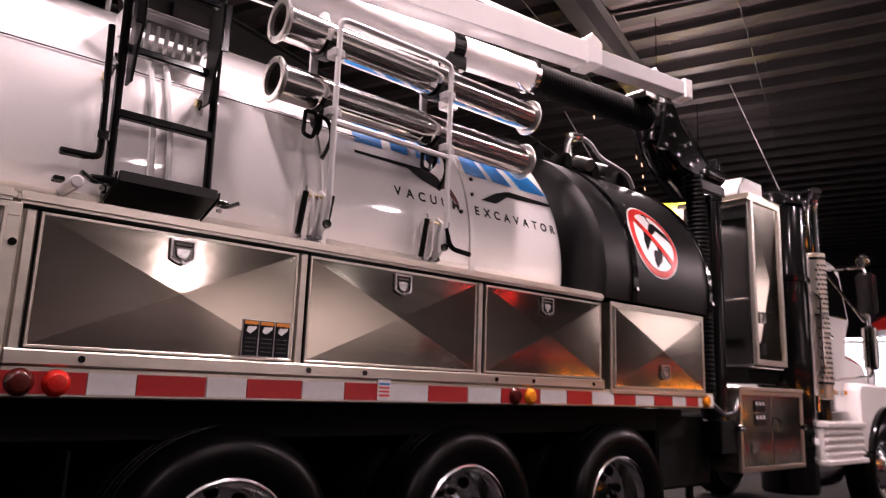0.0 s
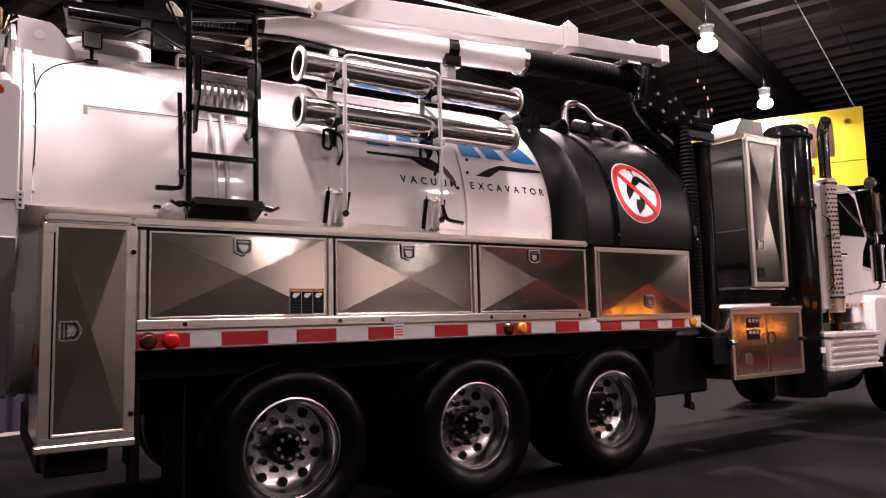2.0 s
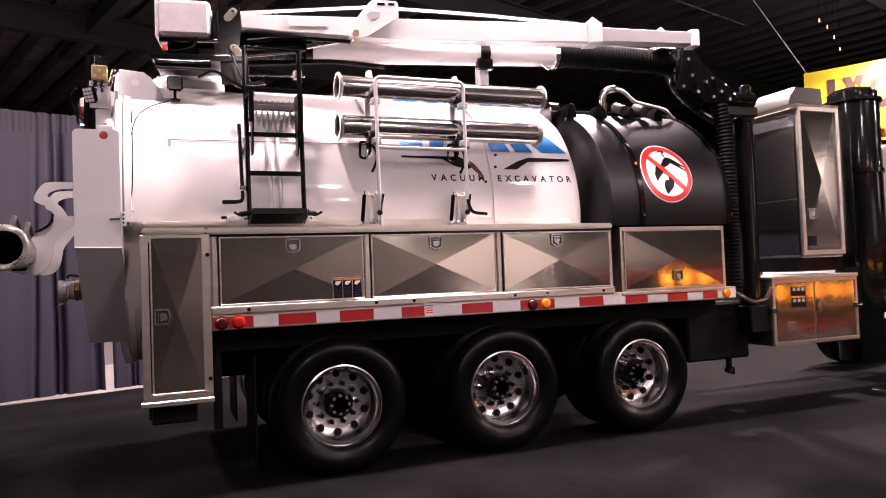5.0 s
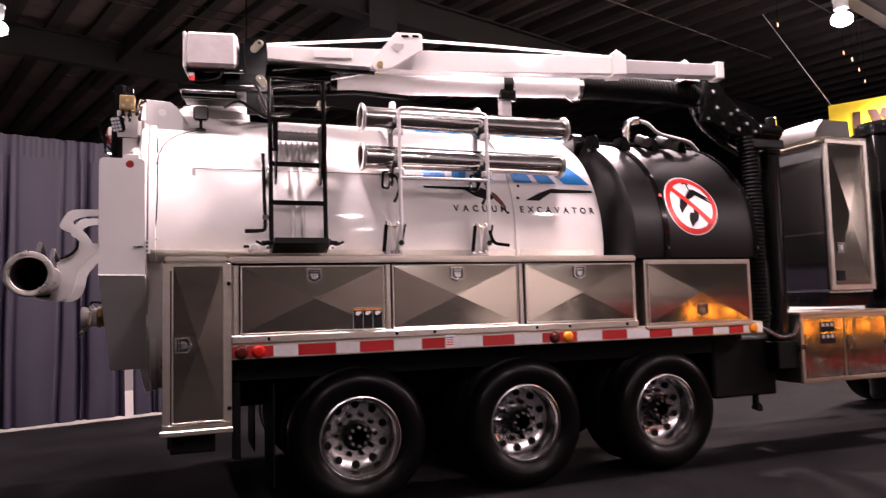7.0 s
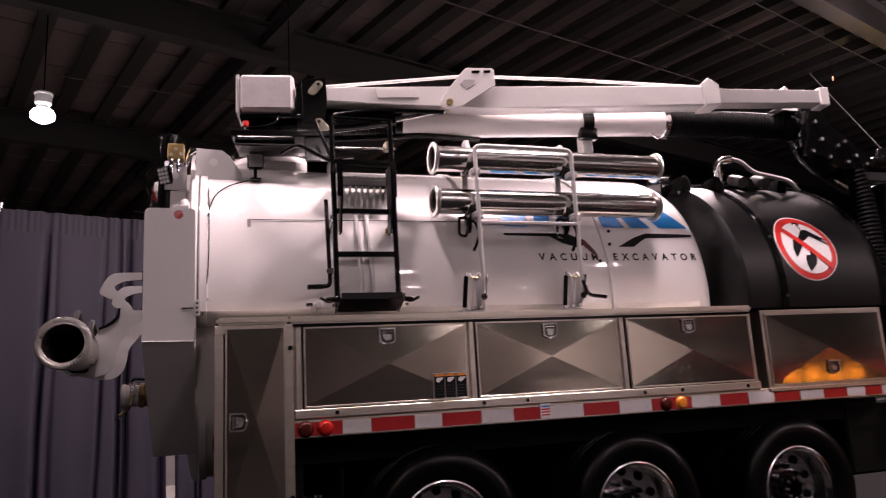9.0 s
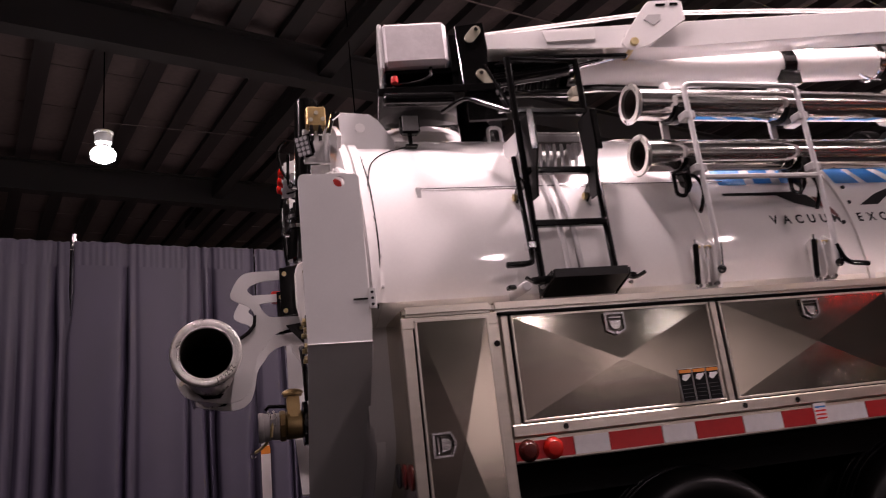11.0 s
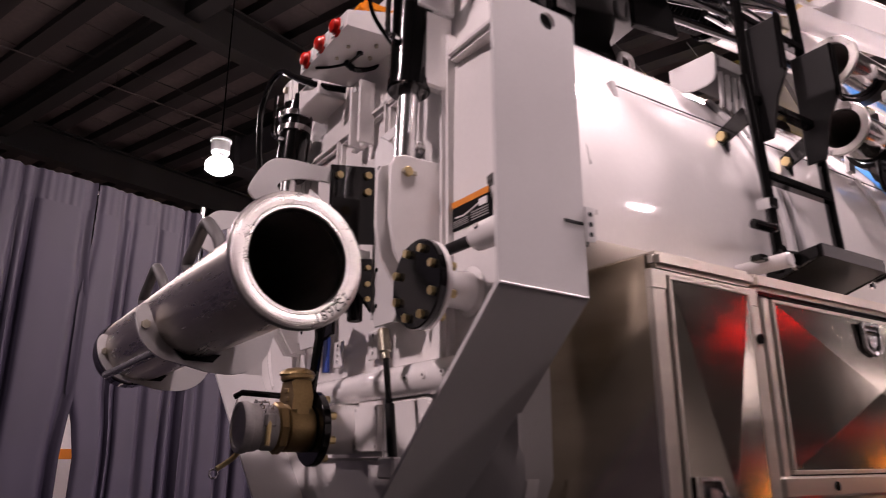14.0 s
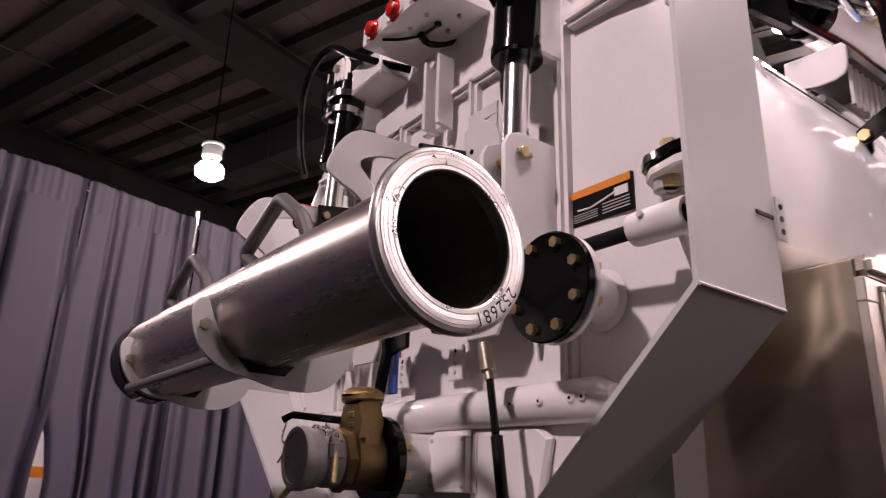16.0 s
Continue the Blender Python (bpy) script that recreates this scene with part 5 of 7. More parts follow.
# ---- black elbow and drop tube behind the drum ----
def drop_tube():
    d = part("drop_tube", sweep(even(smooth_path([(2.02, 0.26, 3.36), (2.12, 0.28, 3.22), (2.35, 0.32, 3.08), (2.62, 0.36, 2.98)], 8), 0.03), 0.13, 28), BLACK, truck, "glossy black suction elbow and drop tube")
    part("elbow_head", cyl((2.04, 0.24, 3.2), (2.04, 0.24, 3.52), 0.11, 28, bev=0.01), BLACK, d)
    part("elbow_plate", plate([(1.95, 3.28), (1.97, 3.5), (2.1, 3.52), (2.2, 3.36), (2.42, 3.22), (2.62, 3.1), (2.5, 2.98), (2.2, 3.02), (2.02, 3.12), (1.86, 3.1)], "y", 0.1, 0.13, 0.005), BLACK, d)
    for x, z in ((2.02, 3.4), (2.06, 3.25), (2.22, 3.2), (2.4, 3.12), (2.12, 3.1), (2.3, 3.06), (2.5, 3.05), (1.95, 3.14), (2.3, 3.24)):
        part("flange_bolt", hexbolt((x, 0.1, z), (0, -1, 0), 0.017, 0.018), ROD, d)
    hose = smooth_path([(2.42, 0.16, 3.0), (2.46, 0.14, 2.7), (2.47, 0.13, 2.3), (2.46, 0.12, 1.8), (2.46, 0.12, 1.14)], 8)
    part("ribbed_hose", sweep(even(hose, 0.018), 0.075, 24, ridges=0.007), HOSE, d, "ribbed black rubber hose")
    part("stand_pipe", cyl((2.74, 0.2, 1.05), (2.74, 0.2, 2.86), 0.105, 28), BLACK, d)
    part("stand_cap", cyl((2.74, 0.2, 2.84), (2.74, 0.2, 2.89), 0.12, 28, bev=0.01), BLACK, d)
    part("hinge_joint", cyl((2.56, 0.14, 3.06), (2.82, 0.14, 3.06), 0.075, 24, bev=0.01), BLACK, d)
    part("joint_plate", box((2.45, 0.1, 2.9), (2.86, 0.17, 2.99), 0.01), BLACK_SATIN, d)
    part("joint_head", cyl((2.72, 0.12, 3.1), (2.72, 0.12, 3.2), 0.05, 16, bev=0.01), BLACK, d)
    part("edge_chain", sweep(even(smooth_path([(2.12, 0.2, 3.5), (2.3, 0.22, 3.4), (2.48, 0.24, 3.25), (2.56, 0.24, 3.1)]), 0.022), 0.008, 8, ridges=0.006), POLISHED, d)
    part("amber_beacon", cyl((2.86, 0.2, 3.06), (2.86, 0.2, 3.13), 0.025, 14, bev=0.006), LENS_AMBER, d)
    part("base_bracket", sweep(rounded([(2.4, 0.05, 1.2), (2.6, 0.04, 1.1), (2.8, 0.06, 1.12), (2.86, 0.06, 1.22)], 0.05), 0.02, 10), POLISHED, d)
    part("stand_foot", box((2.62, 0.08, 0.8), (2.86, 0.6, 1.06), 0.01), CHASSIS, d)
    part("chassis_box", box((2.0, 0.25, 0.55), (2.75, 0.9, 1.1), 0.02), CHASSIS, truck)
    part("landing_foot", cyl((2.55, 0.33, 0.46), (2.55, 0.33, 0.6), 0.03, 14), CHASSIS, truck)
    part("foot_pad", cyl((2.55, 0.33, 0.4), (2.57, 0.32, 0.47), 0.055, 16, 0.04, bev=0.012), RUBBER, truck)


drop_tube()


# ---- cabinets behind the cab ----
def front_cabinets():
    c = part("tall_cabinet", box((3.45, 0.2, 1.5), (4.03, 0.85, 3.06), 0.01), POLISHED, truck, "tall polished aluminium cabinet with a creased door")
    part("cabinet_cap", plate([(3.34, 3.01), (3.42, 3.04), (3.43, 3.085), (4.05, 3.085), (4.05, 3.055), (3.46, 3.055), (3.46, 3.0)], "y", 0.17, 0.9, 0.006), ALU_SHEET, c)
    part("cabinet_frame", frame_bars(3.45, 4.03, 1.53, 3.055, 0.17, 0.045, 0.03), ALU_TRIM, c)
    part("cabinet_door", creased_panel(3.5, 3.98, 1.58, 3.01, 0.185, 0.02), ALU, c, "creased brushed aluminium door", 1)
    latch(3.6, 1.95, 0.182, c, True)
    part("small_label", box((3.53, 0.172, 1.62), (3.63, 0.184, 1.72), 0), INK, c)
    # dark reflection below the bright top edge, put into the panels' colour
    part("side_panel", box((3.436, 0.215, 2.115), (3.45, 0.84, 2.86), 0.003), MIRROR_STEEL, c, "polished steel side panel with its dark reflection in the colour")
    part("side_panel", box((3.436, 0.215, 1.53), (3.45, 0.84, 2.1), 0.003), MIRROR_STEEL, c, "polished steel side panel with its dark reflection in the colour")
    part("top_box", plate([(3.47, 3.085), (3.52, 3.2), (3.6, 3.29), (3.96, 3.29), (3.98, 3.085)], "y", 0.3, 0.8, 0.008), DARK_ALU, c)
    part("cabinet_step", box((3.45, 0.25, 1.36), (4.03, 0.8, 1.5), 0.01), BLACK, c)
    f = part("side_box", box((2.87, 0.07, 0.655), (4.02, 0.75, 1.315), 0.006), ALU_TRIM, truck, "aluminium side box with two doors")
    part("side_box_lid", box((2.86, 0.04, 1.295), (4.03, 0.76, 1.33), 0.006), ALU_TRIM, f)
    part("side_box_frame", frame_bars(2.87, 4.02, 0.655, 1.297, 0.052, 0.035, 0.02), ALU_TRIM, f)
    part("side_door", creased_panel(2.91, 3.42, 0.695, 1.26, 0.06, 0.0008), ALU, f, "", 1)
    part("side_door", creased_panel(3.44, 3.98, 0.695, 1.26, 0.06, 0.0008), ALU, f, "", 1)
    latch(3.1, 0.83, 0.056, f)
    for z in (1.13, 1.02):
        part("side_label", box((3.12, 0.05, z), (3.3, 0.056, z + 0.09), 0), INK, f)
        for k in range(3):
            part("side_label_print", box((3.13 + 0.058 * k, 0.047, z + 0.05), (3.165 + 0.058 * k, 0.052, z + 0.08), 0), GREY, f)
    for x in (2.86, 4.0):
        part("hinge_knob", cyl((x - 0.02, 0.05, 1.0), (x + 0.05, 0.05, 1.0), 0.025, 12, bev=0.006), CHROME, f)
    part("pull", sweep(rounded([(3.5, 0.05, 0.96), (3.5, 0.02, 0.99), (3.5, 0.02, 1.05), (3.5, 0.05, 1.08)], 0.02), 0.01, 8), CHROME, f)
    # large black upright silencer
    s = part("silencer", lathe([(0, 0), (0.25, 0), (0.262, 0.03), (0.262, 2.84), (0.25, 2.88), (0.25, 2.96), (0.2, 3.0), (0, 3.0)], (4.63, 0.47, 0.35), (4.63, 0.47, 9), 48), BLACK, truck, "tall glossy black silencer drum")
    part("silencer_band", lathe([(0.268, 0), (0.282, 0.004), (0.282, 0.05), (0.268, 0.054)], (4.63, 0.47, 2.4), (4.63, 0.47, 9), 48), BLACK, s)
    part("rim_ring", lathe([(0.25, 0), (0.29, 0.004), (0.29, 0.04), (0.25, 0.044)], (4.63, 0.47, 3.19), (4.63, 0.47, 9), 48), BLACK, s)
    part("small_white_label", box((4.6, 0.192, 0.82), (4.68, 0.202, 0.88), 0), SIGN_WHITE, s)


front_cabinets()


# ---- cab ----
def cab():
    c = part("cab_body", plate([(4.92, 1.25), (4.92, 2.6), (5.0, 2.74), (5.7, 2.77), (5.86, 2.7), (6.08, 2.1), (5.86, 2.0), (5.8, 1.25)], "y", 0.34, 2.2, 0.05), WHITE, truck, "white truck cab with dark side window")
    part("hood", plate([(5.8, 1.0), (5.8, 1.95), (7.2, 1.74), (7.36, 1.5), (7.36, 0.8), (6.9, 0.8)], "y", 0.62, 1.92, 0.08), WHITE, c)
    fend = [(5.7, 0.72), (5.7, 1.36), (5.78, 1.44), (6.9, 1.42), (7.05, 1.3), (7.1, 0.8), (6.98, 0.8)] + arc(6.45, 0.56, 0.6, 15, 165, 12) + [(5.84, 0.72)]
    part("fender", plate(fend, "y", 0.17, 0.64, 0.03), WHITE, c, "white front fender")
    lip = arc(6.45, 0.56, 0.64, 10, 165, 14) + arc(6.45, 0.56, 0.56, 165, 10, 14)
    part("arch_lip", plate(lip, "y", 0.12, 0.2, 0.01), BLACK, c)
    part("side_window", plate([(5.12, 2.14), (5.12, 2.64), (5.66, 2.66), (5.78, 2.6), (5.96, 2.14)], "y", 0.325, 0.345, 0.01), BLACK, c)
    part("door_line", box((5.3, 0.332, 1.3), (5.312, 0.345, 2.12), 0.002), BLACK, c)
    part("door_handle", box((5.36, 0.31, 1.9), (5.5, 0.34, 1.935), 0.008), CHROME, c)
    part("grab_handle", sweep(rounded([(5.05, 0.33, 1.5), (5.05, 0.25, 1.55), (5.05, 0.25, 2.3), (5.05, 0.33, 2.35)], 0.04), 0.014, 10), CHROME, c)
    part("rear_grab", sweep(rounded([(4.9, 0.9, 1.6), (4.84, 0.9, 1.65), (4.84, 0.9, 2.3), (4.9, 0.9, 2.35)], 0.04), 0.014, 10), BLACK, c)
    part("cab_skirt", box((5.0, 0.3, 1.12), (5.8, 0.4, 1.3), 0.01), POLISHED, c)
    for k in range(7):
        part("skirt_light", lathe([(0, 0.02), (0.02, 0.016), (0.026, 0.0), (0, 0)], (5.08 + 0.1 * k, 0.3, 1.33), (5.08 + 0.1 * k, -1, 1.33), 12), LENS_AMBER if k % 3 == 0 else LENS_CLEAR, c)
    # tread plates over the fuel tank
    for z0 in (0.62, 0.98):
        st = part("step_plate", box((4.72, 0.12, z0), (5.72, 0.5, z0 + 0.05), 0.008), TREAD, c, "bright tread plate step")
        for k in range(9):
            part("step_rib", box((4.76 + 0.107 * k, 0.13, z0 + 0.05), (4.79 + 0.107 * k, 0.48, z0 + 0.058), 0.003), TREAD, c)
    for k in range(4):
        part("box_rib", box((4.75, 0.14, 0.7 + 0.07 * k), (5.7, 0.18, 0.735 + 0.07 * k), 0.006), TREAD, c)
    part("step_box", box((4.74, 0.17, 0.66), (5.72, 0.6, 0.98), 0.01), TREAD, c)
    part("fuel_tank", cyl((4.85, 0.62, 0.6), (5.75, 0.62, 0.6), 0.28, 32, bev=0.02), POLISHED, c, "polished round fuel tank")
    # exhaust with perforated shield and turned outlet
    ex, ey = 5.16, 0.32
    st = part("exhaust_pipe", cyl((ex, ey, 1.25), (ex, ey, 2.78), 0.1, 28, bev=0.01), ALU_TRIM, truck, "chrome exhaust pipe with a perforated shield")
    part("outlet_pipe", sweep(rounded([(ex, ey, 2.76), (ex, ey, 3.36), (ex - 0.06, ey - 0.08, 3.45)], 0.1, 6), 0.062, 18), CHROME, st)
    part("outlet_mouth", cyl((ex - 0.061, ey - 0.081, 3.452), (ex - 0.066, ey - 0.088, 3.459), 0.058, 18), CHASSIS, st)
    for z in (1.4, 2.1, 2.7):
        part("shield_clamp", lathe([(0.1, 0), (0.112, 0.004), (0.112, 0.03), (0.1, 0.034)], (ex, ey, z), (ex, ey, 9), 28), CHROME, st)
    part("lower_pipe", cyl((ex, ey, 0.9), (ex, ey, 1.26), 0.065, 18), BLACK, st)
    for k in range(24):
        for j in range(4):
            a = radians(205 + 22 * j + (11 if k % 2 else 0))
            n = Vector((math.cos(a), math.sin(a), 0))
            p = Vector((ex, ey, 1.47 + 0.051 * k)) + n * 0.1
            part("shield_hole", cyl(p - n * 0.004, p + n * 0.003, 0.013, 8), CHASSIS, st)
    part("amber_lamp", cyl((4.86, 0.3, 2.8), (4.86, 0.3, 2.9), 0.03, 14, bev=0.006), LENS_AMBER, c)
    part("low_amber_lamp", cyl((4.62, 0.28, 1.12), (4.62, 0.24, 1.12), 0.028, 14, bev=0.006), LENS_AMBER, c)
    # mirrors on chrome arms
    mx = 5.3
    m = part("mirror", box((mx, -0.2, 2.1), (mx + 0.07, 0.0, 2.56), 0.03, seg=2), CHROME, truck, "tall chrome door mirror")
    part("mirror_glass", box((mx - 0.006, -0.185, 2.13), (mx + 0.004, -0.015, 2.53), 0.002), MIRROR_STEEL, m)
    part("lower_mirror", cyl((mx + 0.03, -0.1, 1.56), (mx + 0.03, -0.1, 2.0), 0.07, 20, bev=0.02), CHROME, m)
    part("mirror_arm", sweep(rounded([(mx + 0.1, 0.34, 2.62), (mx + 0.03, -0.1, 2.62), (mx + 0.03, -0.1, 1.5), (mx + 0.1, 0.34, 1.45)], 0.06), 0.016, 10), CHROME, m)
    part("mirror_brace", sweep([(mx + 0.03, -0.06, 2.05), (mx - 0.1, 0.34, 2.72)], 0.014, 8), CHROME, m)
    part("round_mirror", lathe([(0, 0.0), (0.06, 0.008), (0.07, 0.03), (0.04, 0.06), (0, 0.07)], (mx - 0.04, -0.1, 2.68), (7, -0.1, 2.68), 24), CHROME, m)
    # front wheel
    w = part("front_tyre", tyre(6.45, 0.2), RUBBER, truck, "black front tyre")
    part("front_rim", lathe([(0.3, 0.0), (0.312, 0.006), (0.29, 0.03), (0.27, 0.06), (0.24, 0.04), (0.2, 0.02), (0.14, -0.02), (0.09, -0.03), (0.08, -0.09), (0.0, -0.1)], (6.45, 0.22, 0.52), (6.45, 9, 0.52), 48), POLISHED, w)
    for k in range(10):
        a = 2 * math.pi * k / 10
        p = Vector((6.45 + 0.215 * math.cos(a), 0.235, 0.52 + 0.215 * math.sin(a)))
        part("rim_hole", cyl(p, p + Vector((0, 0.02, 0)), 0.026, 14), CHASSIS, w)
    part("far_front_tyre", lathe([(0, 0.1), (0.3, 0.1), (0.42, -0.02), (0.52, 0.04), (0.52, 0.24), (0.42, 0.29), (0, 0.2)], (6.45, 2.05, 0.52), (6.45, 9, 0.52), 40), RUBBER, truck)
    part("front_axle", cyl((6.45, 0.3, 0.52), (6.45, 2.2, 0.52), 0.06, 14), CHASSIS, truck)
    part("bumper", box((7.32, 0.1, 0.45), (7.44, 2.44, 0.85), 0.03, seg=2), CHROME, c)


cab()


# ---- tailgate ----
def smooth2(pts):
    return [(p.x, p.z) for p in smooth_path([(x, 0, z) for x, z in pts], 4)]


def mirror_y(bm, c=1.17):
    for v in bm.verts:
        v.co.y = 2 * c - v.co.y
    return bm


def frame_x(x0, x1, y0, y1, z0, z1, w):
    """An upright plate with a window in it."""
    bm = box((x0, y0, z0), (x1, y1, z0 + w), 0.002)
    box((x0, y0, z1 - w), (x1, y1, z1), 0.002, bm)
    box((x0, y0, z0 + w), (x1, y0 + w * 0.8, z1 - w), 0.002, bm)
    return box((x0, y1 - w * 0.8, z0 + w), (x1, y1, z1 - w), 0.002, bm)


def tailgate():
    disc = lathe([(0, -0.05), (0.45, -0.045), (0.8, -0.035), (1.02, -0.02), (1.12, 0.0), (1.15, 0.01), (1.15, 0.05), (0, 0.05)], (-2.9, TY, TZ), (0, TY, TZ), 96)
    for v in disc.verts:  # the rim stays inside the sloping guard
        if v.co.z < 1.752 and v.co.y < TY:
            v.co.y = min(TY, max(v.co.y, 0.125 + (1.752 - v.co.z) * 1.1))
    g = part("tailgate", disc, WHITE, truck, "white dished tank tailgate with ribs", 40)
    # bent side guards: upright above, sloping under the tank below
    for flip in (False, True):
        hole = [(-2.955 + 0.027 * math.sin(radians(a)), 2.51 + 0.027 * math.cos(radians(a))) for a in range(0, 361, 15)]
        rim = [(-2.955, 2.548), (-2.885, 2.548), (-2.868, 2.542), (-2.86, 2.53), (-2.86, 1.745), (-3.145, 1.752), (-3.145, 2.52), (-3.137, 2.54), (-3.12, 2.548), (-2.9551, 2.548)]
        up = plate(rim + hole[::-1], "y", 0.1, 0.112, 0)
        low = bmesh.new()
        a = [(-3.145, 0.1, 1.752), (-2.86, 0.1, 1.745), (-2.83, 0.86, 1.06), (-3.13, 0.86, 1.06)]
        vs = [low.verts.new(p) for p in a] + [low.verts.new((p[0], p[1] + 0.009, p[2] + 0.009)) for p in a]
        for f in ((0, 1, 2, 3), (7, 6, 5, 4), (0, 4, 5, 1), (1, 5, 6, 2), (2, 6, 7, 3), (3, 7, 4, 0)):
            low.faces.new([vs[i] for i in f])
        for bm, nm in ((up, "side_guard"), (low, "guard_skirt")):
            part(nm, mirror_y(bm) if flip else bm, SATIN, g, "bent white side guard")
    part("reflector_bracket", box((-3.0, 0.212, 2.47), (-2.9, 0.222, 2.6), 0.003), SATIN, g)
    part("reflector", lathe([(0, 0.012), (0.03, 0.01), (0.038, 0.0), (0, 0)], (-2.962, 0.212, 2.53), (-2.962, -9, 2.53), 20), LENS_DEEP, g, "small round dark red reflector")
    part("hinge_lug", box((-2.862, 0.093, 1.895), (-2.828, 0.098, 1.99), 0.0015), SATIN, g)
    part("hinge_slot", box((-2.93, 0.0975, 1.938), (-2.866, 0.1, 1.946), 0), INK, g)
    for z in (1.915, 1.943, 1.97):
        part("lug_hole", cyl((-2.845, 0.0915, z), (-2.845, 0.0935, z), 0.007, 10), INK, g)
    part("guard_fold", sweep([(-3.143, 0.1, 1.752), (-2.862, 0.1, 1.747)], 0.004, 6), SATIN, g)
    ringseg = [(TY + 1.0 * math.cos(radians(a)), TZ + 1.0 * math.sin(radians(a))) for a in range(48, 133, 4)] + [(TY + 1.22 * math.cos(radians(a)), TZ + 1.22 * math.sin(radians(a))) for a in range(132, 47, -4)]
    part("hinge_ring", plate(ringseg, "x", -2.9, -2.875, 0.003), WHITE, g)
    # ribs and frame on the plate
    ribs = [
        ((-2.972, 0.578, 1.63), (-2.9, 0.62, 2.74)), ((-2.972, 1.72, 1.63), (-2.9, 1.762, 2.74)),
        ((-2.968, 0.3, 2.62), (-2.9, 0.578, 2.66)), ((-2.968, 1.762, 2.62), (-2.9, 2.04, 2.66)),
        ((-2.975, 0.74, 2.36), (-2.9, 1.66, 2.4)), ((-2.975, 0.95, 2.4), (-2.9, 0.99, 2.66)), ((-2.975, 1.35, 2.4), (-2.9, 1.39, 2.66)), ((-2.975, 0.74, 2.62), (-2.9, 1.66, 2.66)),
    ]
    for a, b in ribs:
        part("rib", box(a, b, 0.014, seg=2), WHITE, g)
    # pressed rims that curve down beside the guards
    for flip in (False, True):
        curve = smooth_path([(-2.93, 0.3, 2.64), (-2.92, 0.25, 2.6), (-2.915, 0.22, 2.5), (-2.915, 0.2, 2.3), (-2.915, 0.2, 2.0), (-2.915, 0.23, 1.8), (-2.915, 0.3, 1.68)])
        bm = sweep(curve, 0.024, 10)
        part("pressed_rim", mirror_y(bm) if flip else bm, WHITE, g)
    # rounded pressing across the lower half with bosses on it
    part("cross_pressing", lathe([(0, 0), (0.03, 0.01), (0.052, 0.05), (0.052, 1.39), (0.03, 1.43), (0, 1.44)], (-2.945, 0.45, 1.603), (-2.945, 9, 1.603), 24), WHITE, g)
    for y in (0.516, 0.553, 0.654, 0.755, 1.6, 1.72):
        c = Vector((-2.994, y, 1.603))
        part("boss", cyl(c + Vector((0.01, 0, 0)), c + Vector((-0.008, 0, 0)), 0.012, 16, bev=0.003), WHITE, g)
        part("boss_hole", cyl(c + Vector((-0.008, 0, 0)), c + Vector((-0.0095, 0, 0)), 0.004, 10), INK, g)
    for y in (0.985, 1.26):
        part("slot_plate", box((-2.972, y, 1.69), (-2.96, y + 0.07, 1.79), 0.004), WHITE, g)
        for z in (1.715, 1.738, 1.76):
            part("plate_stud", cyl((-2.971, y + 0.035, z), (-2.977, y + 0.035, z), 0.006, 8), SATIN, g)
        part("slot", box((-2.9735, y + 0.031, 1.768), (-2.971, y + 0.039, 1.78), 0), INK, g)
    part("lower_plate", box((-2.985, 0.93, 1.37), (-2.93, 1.14, 1.555), 0.02, seg=2), WHITE, g)
    for y in (0.965, 1.105):
        for z in (1.405, 1.525):
            part("plate_rivet", cyl((-2.984, y, z), (-2.987, y, z), 0.006, 10), GREY, g)
    part("lower_box", plate([(0.7, 1.36), (0.66, 1.52), (0.7, 1.55), (1.5, 1.55), (1.56, 1.5), (1.5, 1.36)], "x", -2.96, -2.93, 0.01), WHITE, g)
    # lock brackets
    for y, lo in ((1.07, 2.51), (1.145, 2.515)):
        part("lock_plate", box((-3.03, y, lo), (-2.96, y + 0.014, 2.775), 0.005), WHITE, g)
        part("lock_foot", box((-3.0, y + 0.014, lo), (-2.97, y + 0.05, 2.76), 0.004), WHITE, g)
    part("lock_nut", hexbolt((-3.03, 1.09, 2.73), (-1, 0, 0), 0.013, 0.012), SATIN, g)
    # holed plate with a square window beside the near cylinder
    part("holed_plate", frame_x(-3.03, -3.022, 0.775, 0.905, 2.27, 2.46, 0.04), SATIN, g)
    for z in (2.29, 2.33, 2.37, 2.41, 2.44):
        part("plate_hole", cyl((-3.0285, 0.888, z), (-3.031, 0.888, z), 0.005, 8), INK, g)
    for y, z0, z1 in ((0.588, 2.52, 2.8), (1.74, 2.5, 2.8)):
        part("cylinder_stop", box((-3.04, y, z0), (-2.93, y + 0.045, z1), 0.008), WHITE, g)
        part("stop_bolt", hexbolt((-3.04, y + 0.022, z1 - 0.05), (-1, 0, 0), 0.014, 0.012), KEEPER, g)
    part("round_hole", cyl((-2.952, 0.668, 2.144), (-2.955, 0.668, 2.144), 0.028, 20), GREY, g)
    # warning decal with picture and lines as bars
    part("warning_decal", box((-2.942, 0.39, 2.035), (-2.93, 0.58, 2.13), 0.001), INK, g, "black warning decal with orange head")
    part("decal_head", box((-2.944, 0.392, 2.108), (-2.940, 0.578, 2.128), 0), ORANGE, g)
    for j in range(4):
        part("decal_line", box((-2.944, 0.396, 2.044 + 0.008 * j), (-2.940, 0.48, 2.047 + 0.008 * j), 0), GREY, g)
        part("decal_line", box((-2.944, 0.495, 2.044 + 0.006 * j), (-2.940, 0.574, 2.046 + 0.006 * j), 0), GREY, g)
    part("decal_picture", box((-2.944, 0.4, 2.078), (-2.940, 0.44, 2.1), 0), SIGN_WHITE, g)
